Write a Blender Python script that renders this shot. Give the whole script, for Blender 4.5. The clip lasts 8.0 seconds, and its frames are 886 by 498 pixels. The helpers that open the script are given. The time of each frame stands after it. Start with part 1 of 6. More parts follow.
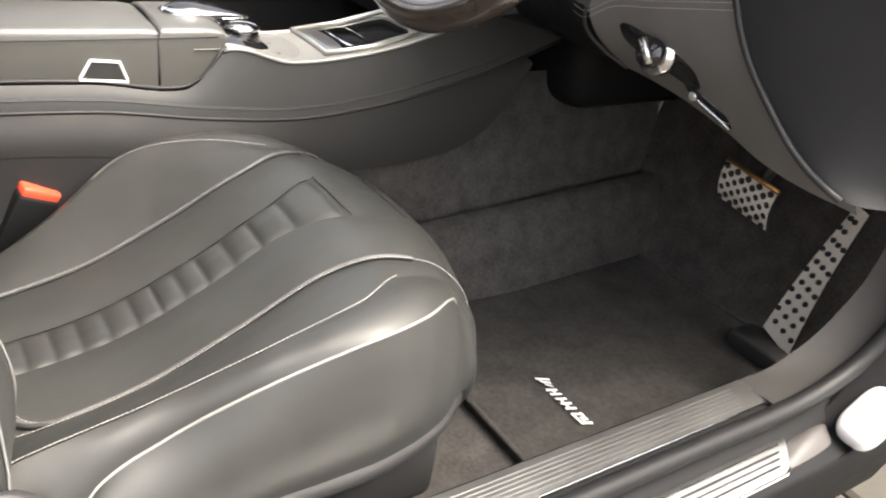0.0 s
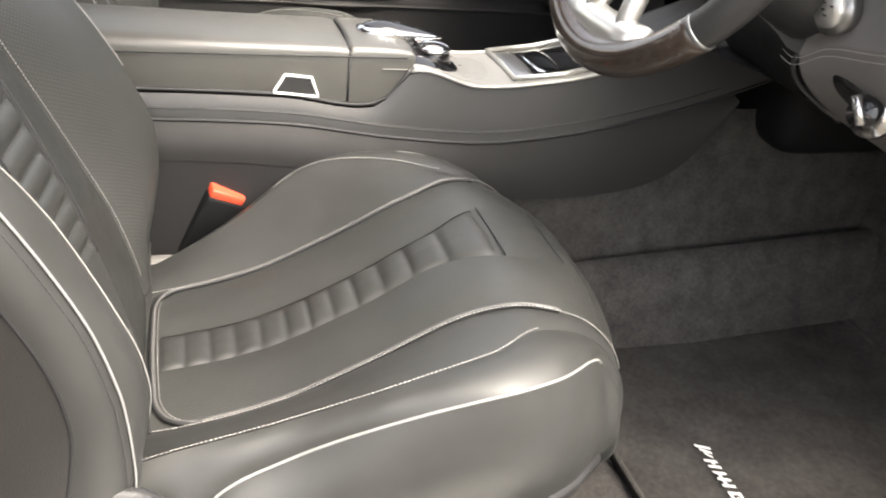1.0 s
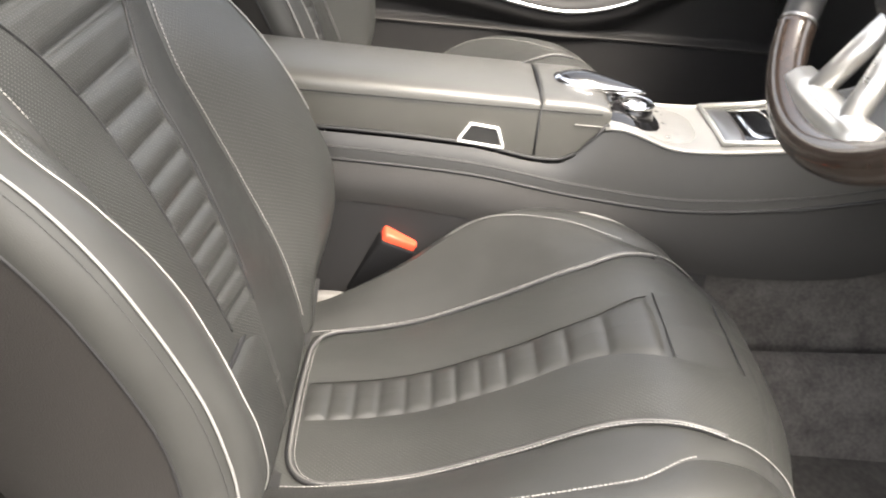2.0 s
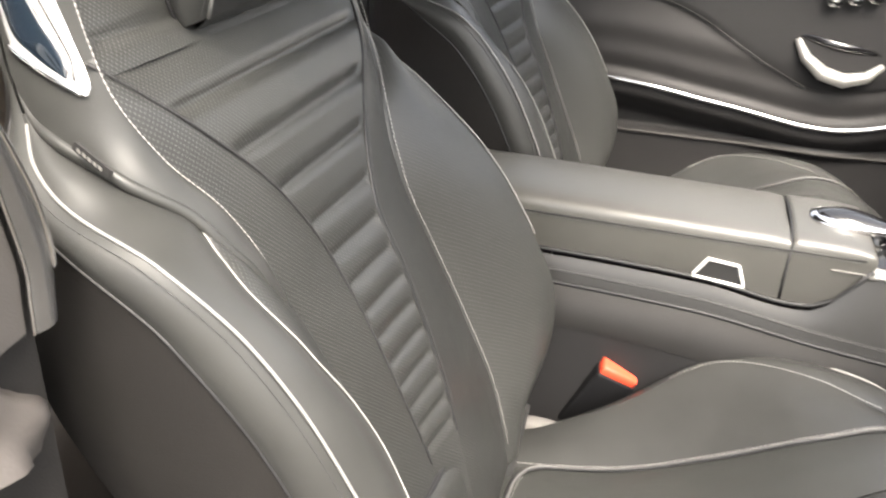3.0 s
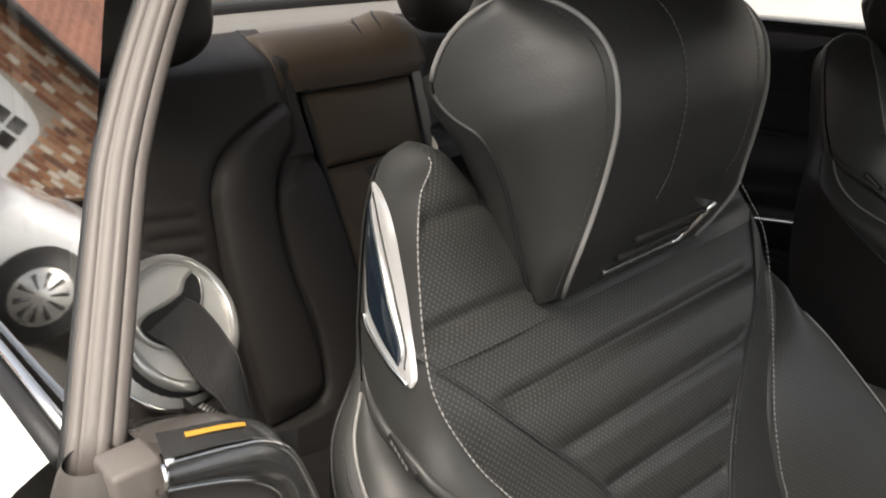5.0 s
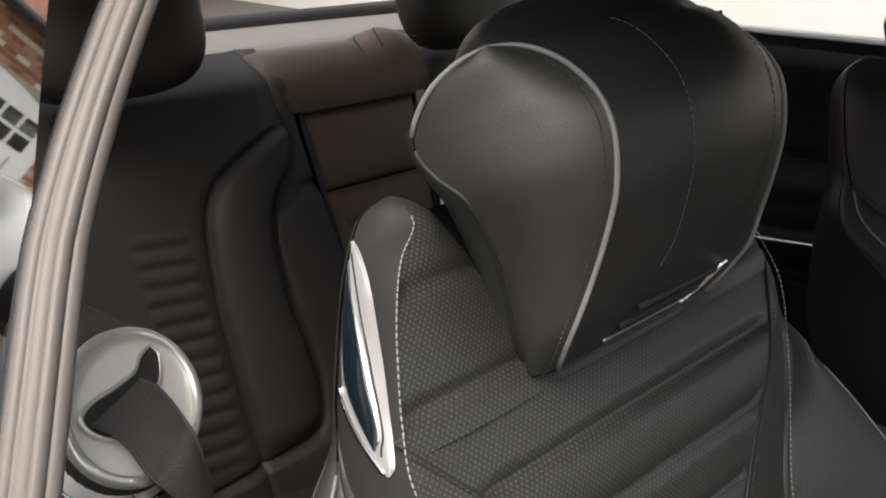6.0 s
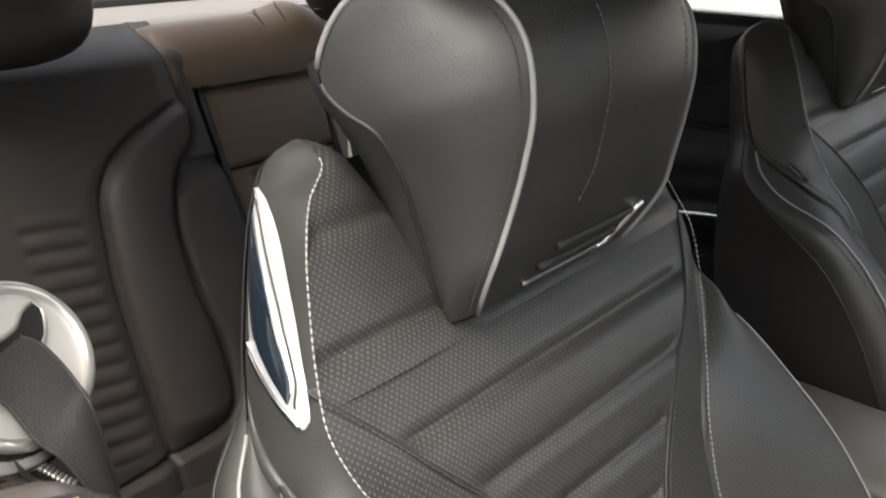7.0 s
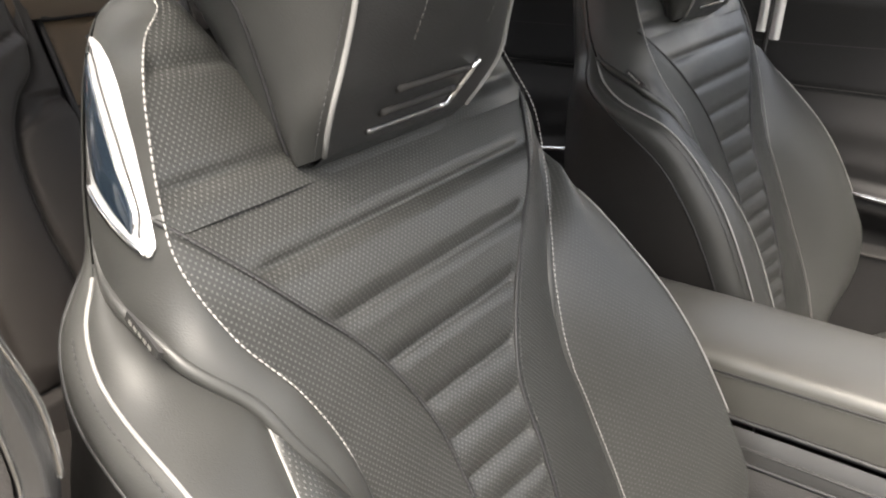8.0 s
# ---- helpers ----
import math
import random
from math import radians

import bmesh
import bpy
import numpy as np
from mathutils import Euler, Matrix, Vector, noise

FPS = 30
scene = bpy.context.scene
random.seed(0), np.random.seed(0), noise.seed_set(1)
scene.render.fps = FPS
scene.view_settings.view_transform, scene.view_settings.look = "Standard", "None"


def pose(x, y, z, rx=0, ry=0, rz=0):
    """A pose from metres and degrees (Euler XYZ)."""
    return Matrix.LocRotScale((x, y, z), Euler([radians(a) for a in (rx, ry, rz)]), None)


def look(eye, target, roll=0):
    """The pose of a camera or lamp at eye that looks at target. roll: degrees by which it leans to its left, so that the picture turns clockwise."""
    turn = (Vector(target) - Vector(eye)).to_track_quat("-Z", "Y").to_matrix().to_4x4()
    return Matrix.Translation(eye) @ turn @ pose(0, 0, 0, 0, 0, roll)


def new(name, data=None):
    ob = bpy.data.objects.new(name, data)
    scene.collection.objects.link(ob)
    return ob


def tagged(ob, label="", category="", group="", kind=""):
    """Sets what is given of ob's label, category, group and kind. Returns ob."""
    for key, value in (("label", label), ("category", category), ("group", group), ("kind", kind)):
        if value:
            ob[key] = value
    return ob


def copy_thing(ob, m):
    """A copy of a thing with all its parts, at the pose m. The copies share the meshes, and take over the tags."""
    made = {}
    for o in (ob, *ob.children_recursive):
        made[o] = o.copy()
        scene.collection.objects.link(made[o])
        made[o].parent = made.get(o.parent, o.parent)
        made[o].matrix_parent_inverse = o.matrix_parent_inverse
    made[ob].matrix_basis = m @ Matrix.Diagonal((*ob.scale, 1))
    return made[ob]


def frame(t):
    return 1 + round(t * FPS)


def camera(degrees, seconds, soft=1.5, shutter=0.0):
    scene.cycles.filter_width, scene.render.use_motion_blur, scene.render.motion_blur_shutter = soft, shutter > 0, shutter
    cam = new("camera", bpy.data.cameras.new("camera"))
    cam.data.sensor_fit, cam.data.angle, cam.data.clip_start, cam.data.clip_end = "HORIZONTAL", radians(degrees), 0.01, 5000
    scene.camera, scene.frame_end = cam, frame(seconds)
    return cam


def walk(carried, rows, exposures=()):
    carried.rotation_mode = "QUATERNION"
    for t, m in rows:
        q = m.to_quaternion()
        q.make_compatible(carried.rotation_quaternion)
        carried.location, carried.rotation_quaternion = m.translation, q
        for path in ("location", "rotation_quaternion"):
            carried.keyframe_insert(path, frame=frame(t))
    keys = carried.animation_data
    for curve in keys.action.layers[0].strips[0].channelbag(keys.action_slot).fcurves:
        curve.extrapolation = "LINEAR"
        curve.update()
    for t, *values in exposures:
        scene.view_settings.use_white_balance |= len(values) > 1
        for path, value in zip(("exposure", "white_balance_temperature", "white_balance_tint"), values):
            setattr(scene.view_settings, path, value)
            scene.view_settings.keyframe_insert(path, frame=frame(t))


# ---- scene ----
cam = camera(57.1, 8.0, soft=2.0, shutter=0.25)
PATH = [
    (0, (0.038, -1.195, 1.066), (1.103, 0.205, 0.114), 9.1),
    (0.5, (0.045, -1.188, 1.093), (0.939, 0.305, 0.108), 9.0),
    (1, (0.116, -1.171, 1.102), (0.724, 0.438, 0.081), 8.0),
    (1.2, (0.155, -1.161, 1.124), (0.631, 0.471, 0.071), 7.0),
    (2.3, (0.183, -1.048, 1.147), (0.166, 0.639, 0.074), 6.1),
    (2.5, (0.175, -1.032, 1.149), (0.061, 0.664, 0.095), 5.5),
    (3, (0.183, -1.017, 1.172), (-0.288, 0.688, 0.239), 2.2),
    (3.5, (0.18, -0.971, 1.207), (-0.486, 0.692, 0.318), 2.4),
    (4, (0.202, -0.913, 1.228), (-0.793, 0.614, 0.404), 1.3),
    (4.5, (0.192, -0.909, 1.258), (-1.061, 0.44, 0.476), 0.2),
    (5, (0.162, -0.879, 1.282), (-1.196, 0.371, 0.513), -0.3),
    (5.2, (0.152, -0.864, 1.285), (-1.23, 0.365, 0.524), -0.6),
    (6.3, (0.124, -0.816, 1.304), (-1.257, 0.411, 0.538), -0.6),
    (6.5, (0.12, -0.812, 1.298), (-1.235, 0.442, 0.532), -0.6),
    (7, (0.123, -0.82, 1.263), (-1.102, 0.557, 0.487), 0.2),
    (7.5, (0.146, -0.846, 1.218), (-0.933, 0.64, 0.427), 0.8),
    (8, (0.17, -0.848, 1.192), (-0.806, 0.696, 0.377), 1.2),
]

EXPOSURES = [(t, 2.52 + e, 6900 if 5.1 < t < 7.2 else 7100, 10) for t, e in ((0.0, -0.15), (1.2, -0.05), (2.3, 0.1), (3.5, 0.05), (4.0, 0.02), (4.5, -0.70), (5.0, -1.46), (5.2, -1.57), (6.3, -1.62), (6.5, -1.54), (7.0, -0.82), (7.5, -0.35), (8.0, -0.2))]
walk(cam, [(t, look(eye, aim, roll)) for t, eye, aim, roll in PATH], EXPOSURES)

# ---- world and sun: bright overcast daylight ----
world = bpy.data.worlds.new("sky")
scene.world = world
world.use_nodes = True
wn, wl = world.node_tree.nodes, world.node_tree.links
sky = wn.new("ShaderNodeTexSky")
sky.sky_type = "NISHITA"
sky.sun_disc = False
sky.sun_elevation, sky.sun_rotation = radians(60), radians(149)
sky.dust_density = 4.0
haze = wn.new("ShaderNodeHueSaturation")
haze.inputs["Saturation"].default_value = 0.45
wl.new(sky.outputs[0], haze.inputs["Color"])
wl.new(haze.outputs[0], wn["Background"].inputs[0])
wn["Background"].inputs[1].default_value = 0.15
sun = new("sun", bpy.data.lights.new("sun", "SUN"))
sun.data.energy, sun.data.angle, sun.data.color = 1.5, radians(35), (1.0, 0.96, 0.9)
sun.matrix_world = look((1.6, -2.65, 5.95), (0, 0, 0.6))


# ---- materials ----
def mat(name, base, rough=0.5, metal=0.0, vary=0.15, scale=40.0, bump=0.0, bump_scale=300.0, coat=0.0, spec=0.5):
    m = bpy.data.materials.new(name)
    m.use_nodes = True
    n, l = m.node_tree.nodes, m.node_tree.links
    b = n["Principled BSDF"]
    b.inputs["Roughness"].default_value, b.inputs["Metallic"].default_value = rough, metal
    b.inputs["Coat Weight"].default_value = coat
    b.inputs["Specular IOR Level"].default_value = spec
    tc = n.new("ShaderNodeTexCoord")
    big, fine = n.new("ShaderNodeTexNoise"), n.new("ShaderNodeTexNoise")
    big.inputs["Scale"].default_value, big.inputs["Detail"].default_value = scale * 0.15, 3
    fine.inputs["Scale"].default_value, fine.inputs["Detail"].default_value = scale, 5
    mix = n.new("ShaderNodeMath")
    mix.operation = "ADD"
    for k in (big, fine):
        l.new(tc.outputs["Object"], k.inputs["Vector"])
    l.new(big.outputs[0], mix.inputs[0])
    l.new(fine.outputs[0], mix.inputs[1])
    ramp = n.new("ShaderNodeMapRange")
    ramp.inputs[1].default_value, ramp.inputs[2].default_value = 0.6, 1.4
    ramp.inputs[3].default_value, ramp.inputs[4].default_value = 1 - vary, 1 + vary
    l.new(mix.outputs[0], ramp.inputs[0])
    col = n.new("ShaderNodeVectorMath")
    col.operation = "SCALE"
    col.inputs[0].default_value = base
    l.new(ramp.outputs[0], col.inputs[3])
    l.new(col.outputs[0], b.inputs["Base Color"])
    rr = n.new("ShaderNodeMapRange")
    rr.inputs[1].default_value, rr.inputs[2].default_value = 0.6, 1.4
    rr.inputs[3].default_value, rr.inputs[4].default_value = max(0.02, rough * 0.85), min(1, rough * 1.15)
    l.new(mix.outputs[0], rr.inputs[0])
    l.new(rr.outputs[0], b.inputs["Roughness"])
    if bump:
        grain = n.new("ShaderNodeTexVoronoi")
        grain.inputs["Scale"].default_value = bump_scale
        l.new(tc.outputs["Object"], grain.inputs["Vector"])
        bp = n.new("ShaderNodeBump")
        bp.inputs["Strength"].default_value, bp.inputs["Distance"].default_value = bump, 0.001
        l.new(grain.outputs["Distance"], bp.inputs["Height"])
        l.new(bp.outputs[0], b.inputs["Normal"])
    return m


def perforated(name, base, hole, pitch=0.0046, radius=0.10, rough=0.40):
    """Leather with a diamond lattice of small punched holes, laid out in metres on the panel."""
    m = mat(name, base, rough, 0.0, 0.10, 60.0)
    n, l = m.node_tree.nodes, m.node_tree.links
    b = n["Principled BSDF"]
    uv = n.new("ShaderNodeUVMap")
    fields = []
    for shift in (0.0, 0.5):
        mp = n.new("ShaderNodeMapping")
        mp.inputs["Location"].default_value = (shift, shift, 0)
        mp.inputs["Scale"].default_value = (1 / pitch, 0.85 / pitch, 0)
        fr = n.new("ShaderNodeVectorMath")
        fr.operation = "FRACTION"
        ds = n.new("ShaderNodeVectorMath")
        ds.operation = "DISTANCE"
        ds.inputs[1].default_value = (0.5, 0.5, 0)
        l.new(uv.outputs[0], mp.inputs[0])
        l.new(mp.outputs[0], fr.inputs[0])
        l.new(fr.outputs[0], ds.inputs[0])
        fields.append(ds)
    near = n.new("ShaderNodeMath")
    near.operation = "MINIMUM"
    l.new(fields[0].outputs["Value"], near.inputs[0])
    l.new(fields[1].outputs["Value"], near.inputs[1])
    edge = n.new("ShaderNodeMapRange")
    edge.inputs[1].default_value, edge.inputs[2].default_value = radius, radius + 0.07
    edge.inputs[3].default_value, edge.inputs[4].default_value = 0.0, 1.0
    l.new(near.outputs[0], edge.inputs[0])
    old = b.inputs["Base Color"].links[0].from_socket
    mx = n.new("ShaderNodeMix")
    mx.data_type = "RGBA"
    mx.inputs["A"].default_value = (*hole, 1)
    l.new(edge.outputs[0], mx.inputs["Factor"])
    l.new(old, mx.inputs["B"])
    l.new(mx.outputs["Result"], b.inputs["Base Color"])
    bp = n.new("ShaderNodeBump")
    bp.inputs["Strength"].default_value, bp.inputs["Distance"].default_value = 0.5, 0.0008
    l.new(edge.outputs[0], bp.inputs["Height"])
    l.new(bp.outputs[0], b.inputs["Normal"])
    return m


LEATHER = mat("leather", (0.03744, 0.0378, 0.036), 0.40, 0, 0.14, 30, 0.12, 1100)
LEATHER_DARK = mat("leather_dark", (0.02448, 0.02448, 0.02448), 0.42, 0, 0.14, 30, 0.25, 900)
PERF = perforated("leather_perforated", (0.027, 0.0277, 0.0265), (0.078, 0.078, 0.074), 0.0042, 0.11)
BOLSTER_PERF = perforated("leather_bolster", (0.036, 0.03672, 0.03456), (0.056, 0.056, 0.053))
PIPING = mat("piping", (0.26, 0.256, 0.248), 0.45, 0, 0.08, 60)
THREAD = mat("thread", (0.40, 0.39, 0.375), 0.7, 0, 0.1, 200)
THREAD_DARK = mat("thread_dark", (0.05, 0.05, 0.05), 0.7, 0, 0.1, 200)
PLASTIC = mat("plastic_grey", (0.0252, 0.024, 0.0234), 0.62, 0, 0.10, 50, 0.2, 700, spec=0.3)
SILL_BLACK = mat("sill_black", (0.00864, 0.00864, 0.00936), 0.60, 0, 0.12, 50, 0.1, 500, spec=0.15)
# black leather lightened: side light from the door is put into the colour
KNEE_LEATHER_LIT = mat("knee_leather_lit", (0.155, 0.150, 0.146), 0.42, 0, 0.12, 30, 0.12, 900)
COVER_DARK = mat("cover_dark", (0.02448, 0.02448, 0.0252), 0.6, 0, 0.15, 20, 0.15, 900, spec=0.2)
PLASTIC_DARK = mat("plastic_dark", (0.03168, 0.03096, 0.03096), 0.45, 0, 0.12, 50, 0.25, 700)
RUBBER = mat("rubber", (0.016, 0.016, 0.017), 0.55, 0, 0.15, 40, 0.15, 400)
RUBBER_GREY = mat("rubber_grey", (0.19, 0.18, 0.172), 0.42, 0, 0.12, 30, 0.1, 300)
CARPET = mat("carpet", (0.064, 0.060, 0.057), 0.95, 0, 0.45, 180, 1.0, 900, spec=0.1)
CARPET_MAT = mat("carpet_mat", (0.054, 0.051, 0.048), 0.95, 0, 0.40, 120, 1.0, 900, spec=0.1)
CHROME = mat("chrome", (0.80, 0.80, 0.80), 0.12, 1.0, 0.03, 30)
SATIN = mat("satin_metal", (0.66, 0.65, 0.62), 0.30, 0.75, 0.06, 60)
SILVER = mat("silver_paint", (0.33, 0.325, 0.31), 0.35, 0.35, 0.06, 60)
BRUSHED = mat("brushed_steel", (0.34, 0.337, 0.33), 0.33, 0.9, 0.08, 90)
GLOSS_BLACK = mat("gloss_black", (0.010, 0.010, 0.011), 0.06, 0, 0.1, 20, coat=0.5)
WOOD = mat("dark_wood", (0.035, 0.024, 0.018), 0.25, 0, 0.5, 70, coat=0.6)
RED = mat("red_plastic", (0.85, 0.10, 0.05), 0.35, 0, 0.06, 40)
WHITE_PAINT = mat("white_print", (0.80, 0.80, 0.78), 0.5, 0, 0.05, 80)
# one leather in two tones: lid lightened as lit from above, flanks shaded
ARM_LEATHER_LIT = mat("armrest_leather_lit", (0.075, 0.073, 0.067), 0.37, 0, 0.12, 30, 0.12, 1100, spec=0.7)
CONSOLE_LEATHER_SHADED = mat("console_leather_shaded", (0.027, 0.0268, 0.0262), 0.42, 0, 0.14, 30, 0.12, 1100)
LEDGE = mat("ledge_gloss", (0.085, 0.075, 0.068), 0.28, 0, 0.12, 40)
DOOR_UPPER = mat("door_upper", (0.0115, 0.0112, 0.0116), 0.6, 0, 0.14, 30, 0.2, 900, spec=0.25)
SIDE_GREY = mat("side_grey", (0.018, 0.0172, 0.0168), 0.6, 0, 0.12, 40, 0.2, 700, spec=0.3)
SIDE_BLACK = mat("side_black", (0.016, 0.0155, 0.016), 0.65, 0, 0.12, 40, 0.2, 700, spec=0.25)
CARW = mat("white_car_paint", (0.80, 0.81, 0.80), 0.15, 0, 0.03, 5, coat=0.8)
PLATE_SILVER = mat("plate_silver", (0.70, 0.69, 0.65), 0.38, 0.30, 0.05, 60)
STRIP_RUBBER = mat("strip_rubber", (0.012, 0.012, 0.013), 0.5, 0, 0.15, 40, 0.15, 400, spec=0.25)
INFILL = mat("infill_grey", (0.072, 0.067, 0.064), 0.6, 0, 0.12, 40, 0.2, 600, spec=0.3)
SEAL_RUBBER = mat("seal_rubber", (0.140, 0.124, 0.114), 0.45, 0, 0.14, 30, 0.1, 300)
CAP_GREY = mat("cap_grey", (0.085, 0.078, 0.076), 0.5, 0, 0.15, 30, 0.1, 300)
KICK_TRIM = mat("kick_trim", (0.042, 0.040, 0.0385), 0.60, 0, 0.16, 24, 0.2, 700, spec=0.25)
DOOR_TRIM = mat("door_trim", (0.024, 0.023, 0.0232), 0.55, 0, 0.14, 30, 0.2, 900, spec=0.3)
SHELF_LEATHER = mat("leather_shelf", (0.16, 0.148, 0.132), 0.55, 0, 0.10, 30, 0.2, 900)
ROOF_CLOTH = mat("roof_cloth", (0.10, 0.095, 0.09), 0.9, 0, 0.1, 60, 0.3, 800)
WEBBING = mat("webbing", (0.0396, 0.03816, 0.03744), 0.75, 0, 0.15, 300, 0.5, 1200)
# bench leather made lighter and browner: light on its middle is in the colour
BROWN_LEATHER_LIT = mat("leather_rear_lit", (0.088, 0.061, 0.038), 0.5, 0, 0.14, 30, 0.25, 900)


LEAF_METAL = mat("leaf_metal", (0.80, 0.80, 0.80), 0.20, 0.6, 0.05, 60)
PEDAL_STEEL = mat("pedal_steel", (0.80, 0.76, 0.68), 0.42, 0.0, 0.10, 90)
SHELL = mat("shell_cover", (0.0216, 0.02016, 0.01944), 0.38, 0, 0.12, 40, 0.2, 800)
GREY_PIPING = mat("grey_piping", (0.0992, 0.0961, 0.093), 0.45, 0, 0.08, 60)
INLAY_BLUE = mat("blue_black_gloss", (0.010, 0.016, 0.024), 0.10, 0, 0.1, 20, coat=0.5)
GREY_THREAD = mat("dark_grey_piping", (0.070, 0.064, 0.058), 0.45, 0, 0.08, 60)
HEAD_LEATHER = mat("leather_rear_head", (0.025, 0.0225, 0.021), 0.5, 0, 0.14, 30, 0.2, 900)
REAR_LEATHER = mat("leather_bench", (0.029, 0.0250, 0.0230), 0.55, 0, 0.14, 30, 0.25, 900)
GREY_METAL = mat("grey_metal", (0.17, 0.17, 0.17), 0.24, 0.8, 0.06, 60)
BOOT_RUBBER = mat("boot_rubber", (0.088, 0.079, 0.074), 0.5, 0, 0.14, 30, 0.15, 300)


# ---- helpers for shapes ----
def ease(v, lo, hi):
    k = min(1.0, max(0.0, (v - lo) / (hi - lo)))
    return k * k * (3 - 2 * k)


def thing(name, at, label, category, group=""):
    ob = new(name)
    ob.empty_display_size = 0.05
    ob.matrix_world = Matrix.Translation(at)
    return tagged(ob, label, category, group)


def mesh_part(name, verts, faces, material, parent=None, label="", uv=None, smooth=True, kind=""):
    me = bpy.data.meshes.new(name)
    me.from_pydata([tuple(v) for v in verts], [], faces)
    if uv is not None:
        layer = me.uv_layers.new(name="UVMap")
        idx = np.zeros(len(me.loops), dtype=np.int32)
        me.loops.foreach_get("vertex_index", idx)
        layer.data.foreach_set("uv", np.asarray(uv, dtype=np.float32)[idx].ravel())
    me.materials.append(material)
    if smooth:
        me.polygons.foreach_set("use_smooth", [True] * len(me.polygons))
    me.update()
    ob = new(name, me)
    if parent is not None:
        ob.parent = parent
        ob.matrix_parent_inverse = Matrix.Translation(-parent.matrix_world.translation) if parent.parent is None else Matrix.Identity(4)
    return tagged(ob, label, "", "", kind)


def bm_part(name, bm, material, parent=None, label="", smooth=True, kind=""):
    bmesh.ops.recalc_face_normals(bm, faces=bm.faces[:])
    verts = [v.co.copy() for v in bm.verts]
    bm.verts.index_update()
    faces = [[v.index for v in f.verts] for f in bm.faces]
    bm.free()
    return mesh_part(name, verts, faces, material, parent, label, None, smooth, kind)


def grid_faces(rows, cols, base=0, flip=False):
    f = []
    for i in range(rows - 1):
        for j in range(cols - 1):
            a = base + i * cols + j
            q = [a, a + 1, a + cols + 1, a + cols]
            f.append(q[::-1] if flip else q)
    return f


def curve_through(table):
    """A smooth interpolation through rows of (p, a, b, ...)."""
    t = np.array(table, float)
    x, y = t[:, 0], t[:, 1:]
    s = np.zeros_like(y)
    d = np.diff(y, axis=0) / np.diff(x)[:, None]
    s[0], s[-1] = d[0], d[-1]
    for i in range(1, len(x) - 1):
        same = d[i - 1] * d[i] > 0
        s[i] = np.where(same, 2 * d[i - 1] * d[i] / np.where(same, d[i - 1] + d[i], 1), 0) * 0.5 + (d[i - 1] + d[i]) * 0.25

    def at(p):
        p = min(max(p, x[0]), x[-1])
        i = min(int(np.searchsorted(x, p, side="right")) - 1, len(x) - 2)
        h = x[i + 1] - x[i]
        u = (p - x[i]) / h
        return (y[i] * (2 * u**3 - 3 * u**2 + 1) + s[i] * h * (u**3 - 2 * u**2 + u)
                + y[i + 1] * (3 * u**2 - 2 * u**3) + s[i + 1] * h * (u**3 - u**2))

    return at


def tube_data(points, radius, sides=8, closed=False, flat=1.0):
    pts = [Vector(p) for p in points]
    n = len(pts)
    verts, faces = [], []
    side = None
    for i, p in enumerate(pts):
        a = pts[(i - 1) % n] if closed or i else pts[0]
        b = pts[(i + 1) % n] if closed or i < n - 1 else pts[-1]
        t = (b - a).normalized()
        if side is None:
            side = t.orthogonal().normalized()
        side = (side - t * side.dot(t)).normalized()
        up = t.cross(side)
        r = radius(i / max(1, n - 1)) if callable(radius) else radius
        for k in range(sides):
            w = 2 * math.pi * k / sides
            verts.append(p + side * (r * math.cos(w)) + up * (r * flat * math.sin(w)))
    loops = n if closed else n - 1
    for i in range(loops):
        for k in range(sides):
            a, b = i * sides, ((i + 1) % n) * sides
            faces.append([a + k, a + (k + 1) % sides, b + (k + 1) % sides, b + k])
    if not closed:
        faces.append(list(range(sides))[::-1])
        faces.append([(n - 1) * sides + k for k in range(sides)])
    return verts, faces


def tube(name, points, radius, material, parent=None, label="", sides=8, closed=False, kind=""):
    v, f = tube_data(points, radius, sides, closed)
    return mesh_part(name, v, f, material, parent, label, None, True, kind)


def resample(points, step):
    pts = [Vector(p) for p in points]
    out, carry = [pts[0].copy()], 0.0
    for a, b in zip(pts[:-1], pts[1:]):
        d = (b - a).length
        while carry + d >= step and d > 1e-9:
            a = a.lerp(b, (step - carry) / d)
            d = (b - a).length
            carry = 0.0
            out.append(a.copy())
        carry += d
    return out


def stitch_data(points, length=0.0036, gap=0.0010, radius=0.00052, lift=None):
    """A row of short threads along a line."""
    verts, faces = [], []
    fine = resample(points, (length + gap) / 4)
    i = 0
    while i + 3 < len(fine):
        v, f = tube_data([fine[i], fine[i + 1], fine[i + 2], fine[i + 3]], lambda u: radius * (1.0 if 0.2 < u < 0.8 else 0.6), 5)
        base = len(verts)
        verts += v
        faces += [[k + base for k in q] for q in f]
        i += 4
    return verts, faces


def stitches(name, lines, material, parent, label="", **kw):
    verts, faces = [], []
    for line in lines:
        v, f = stitch_data(line, **kw)
        base = len(verts)
        verts += v
        faces += [[k + base for k in q] for q in f]
    return mesh_part(name, verts, faces, material, parent, label, None, True, "stuff")


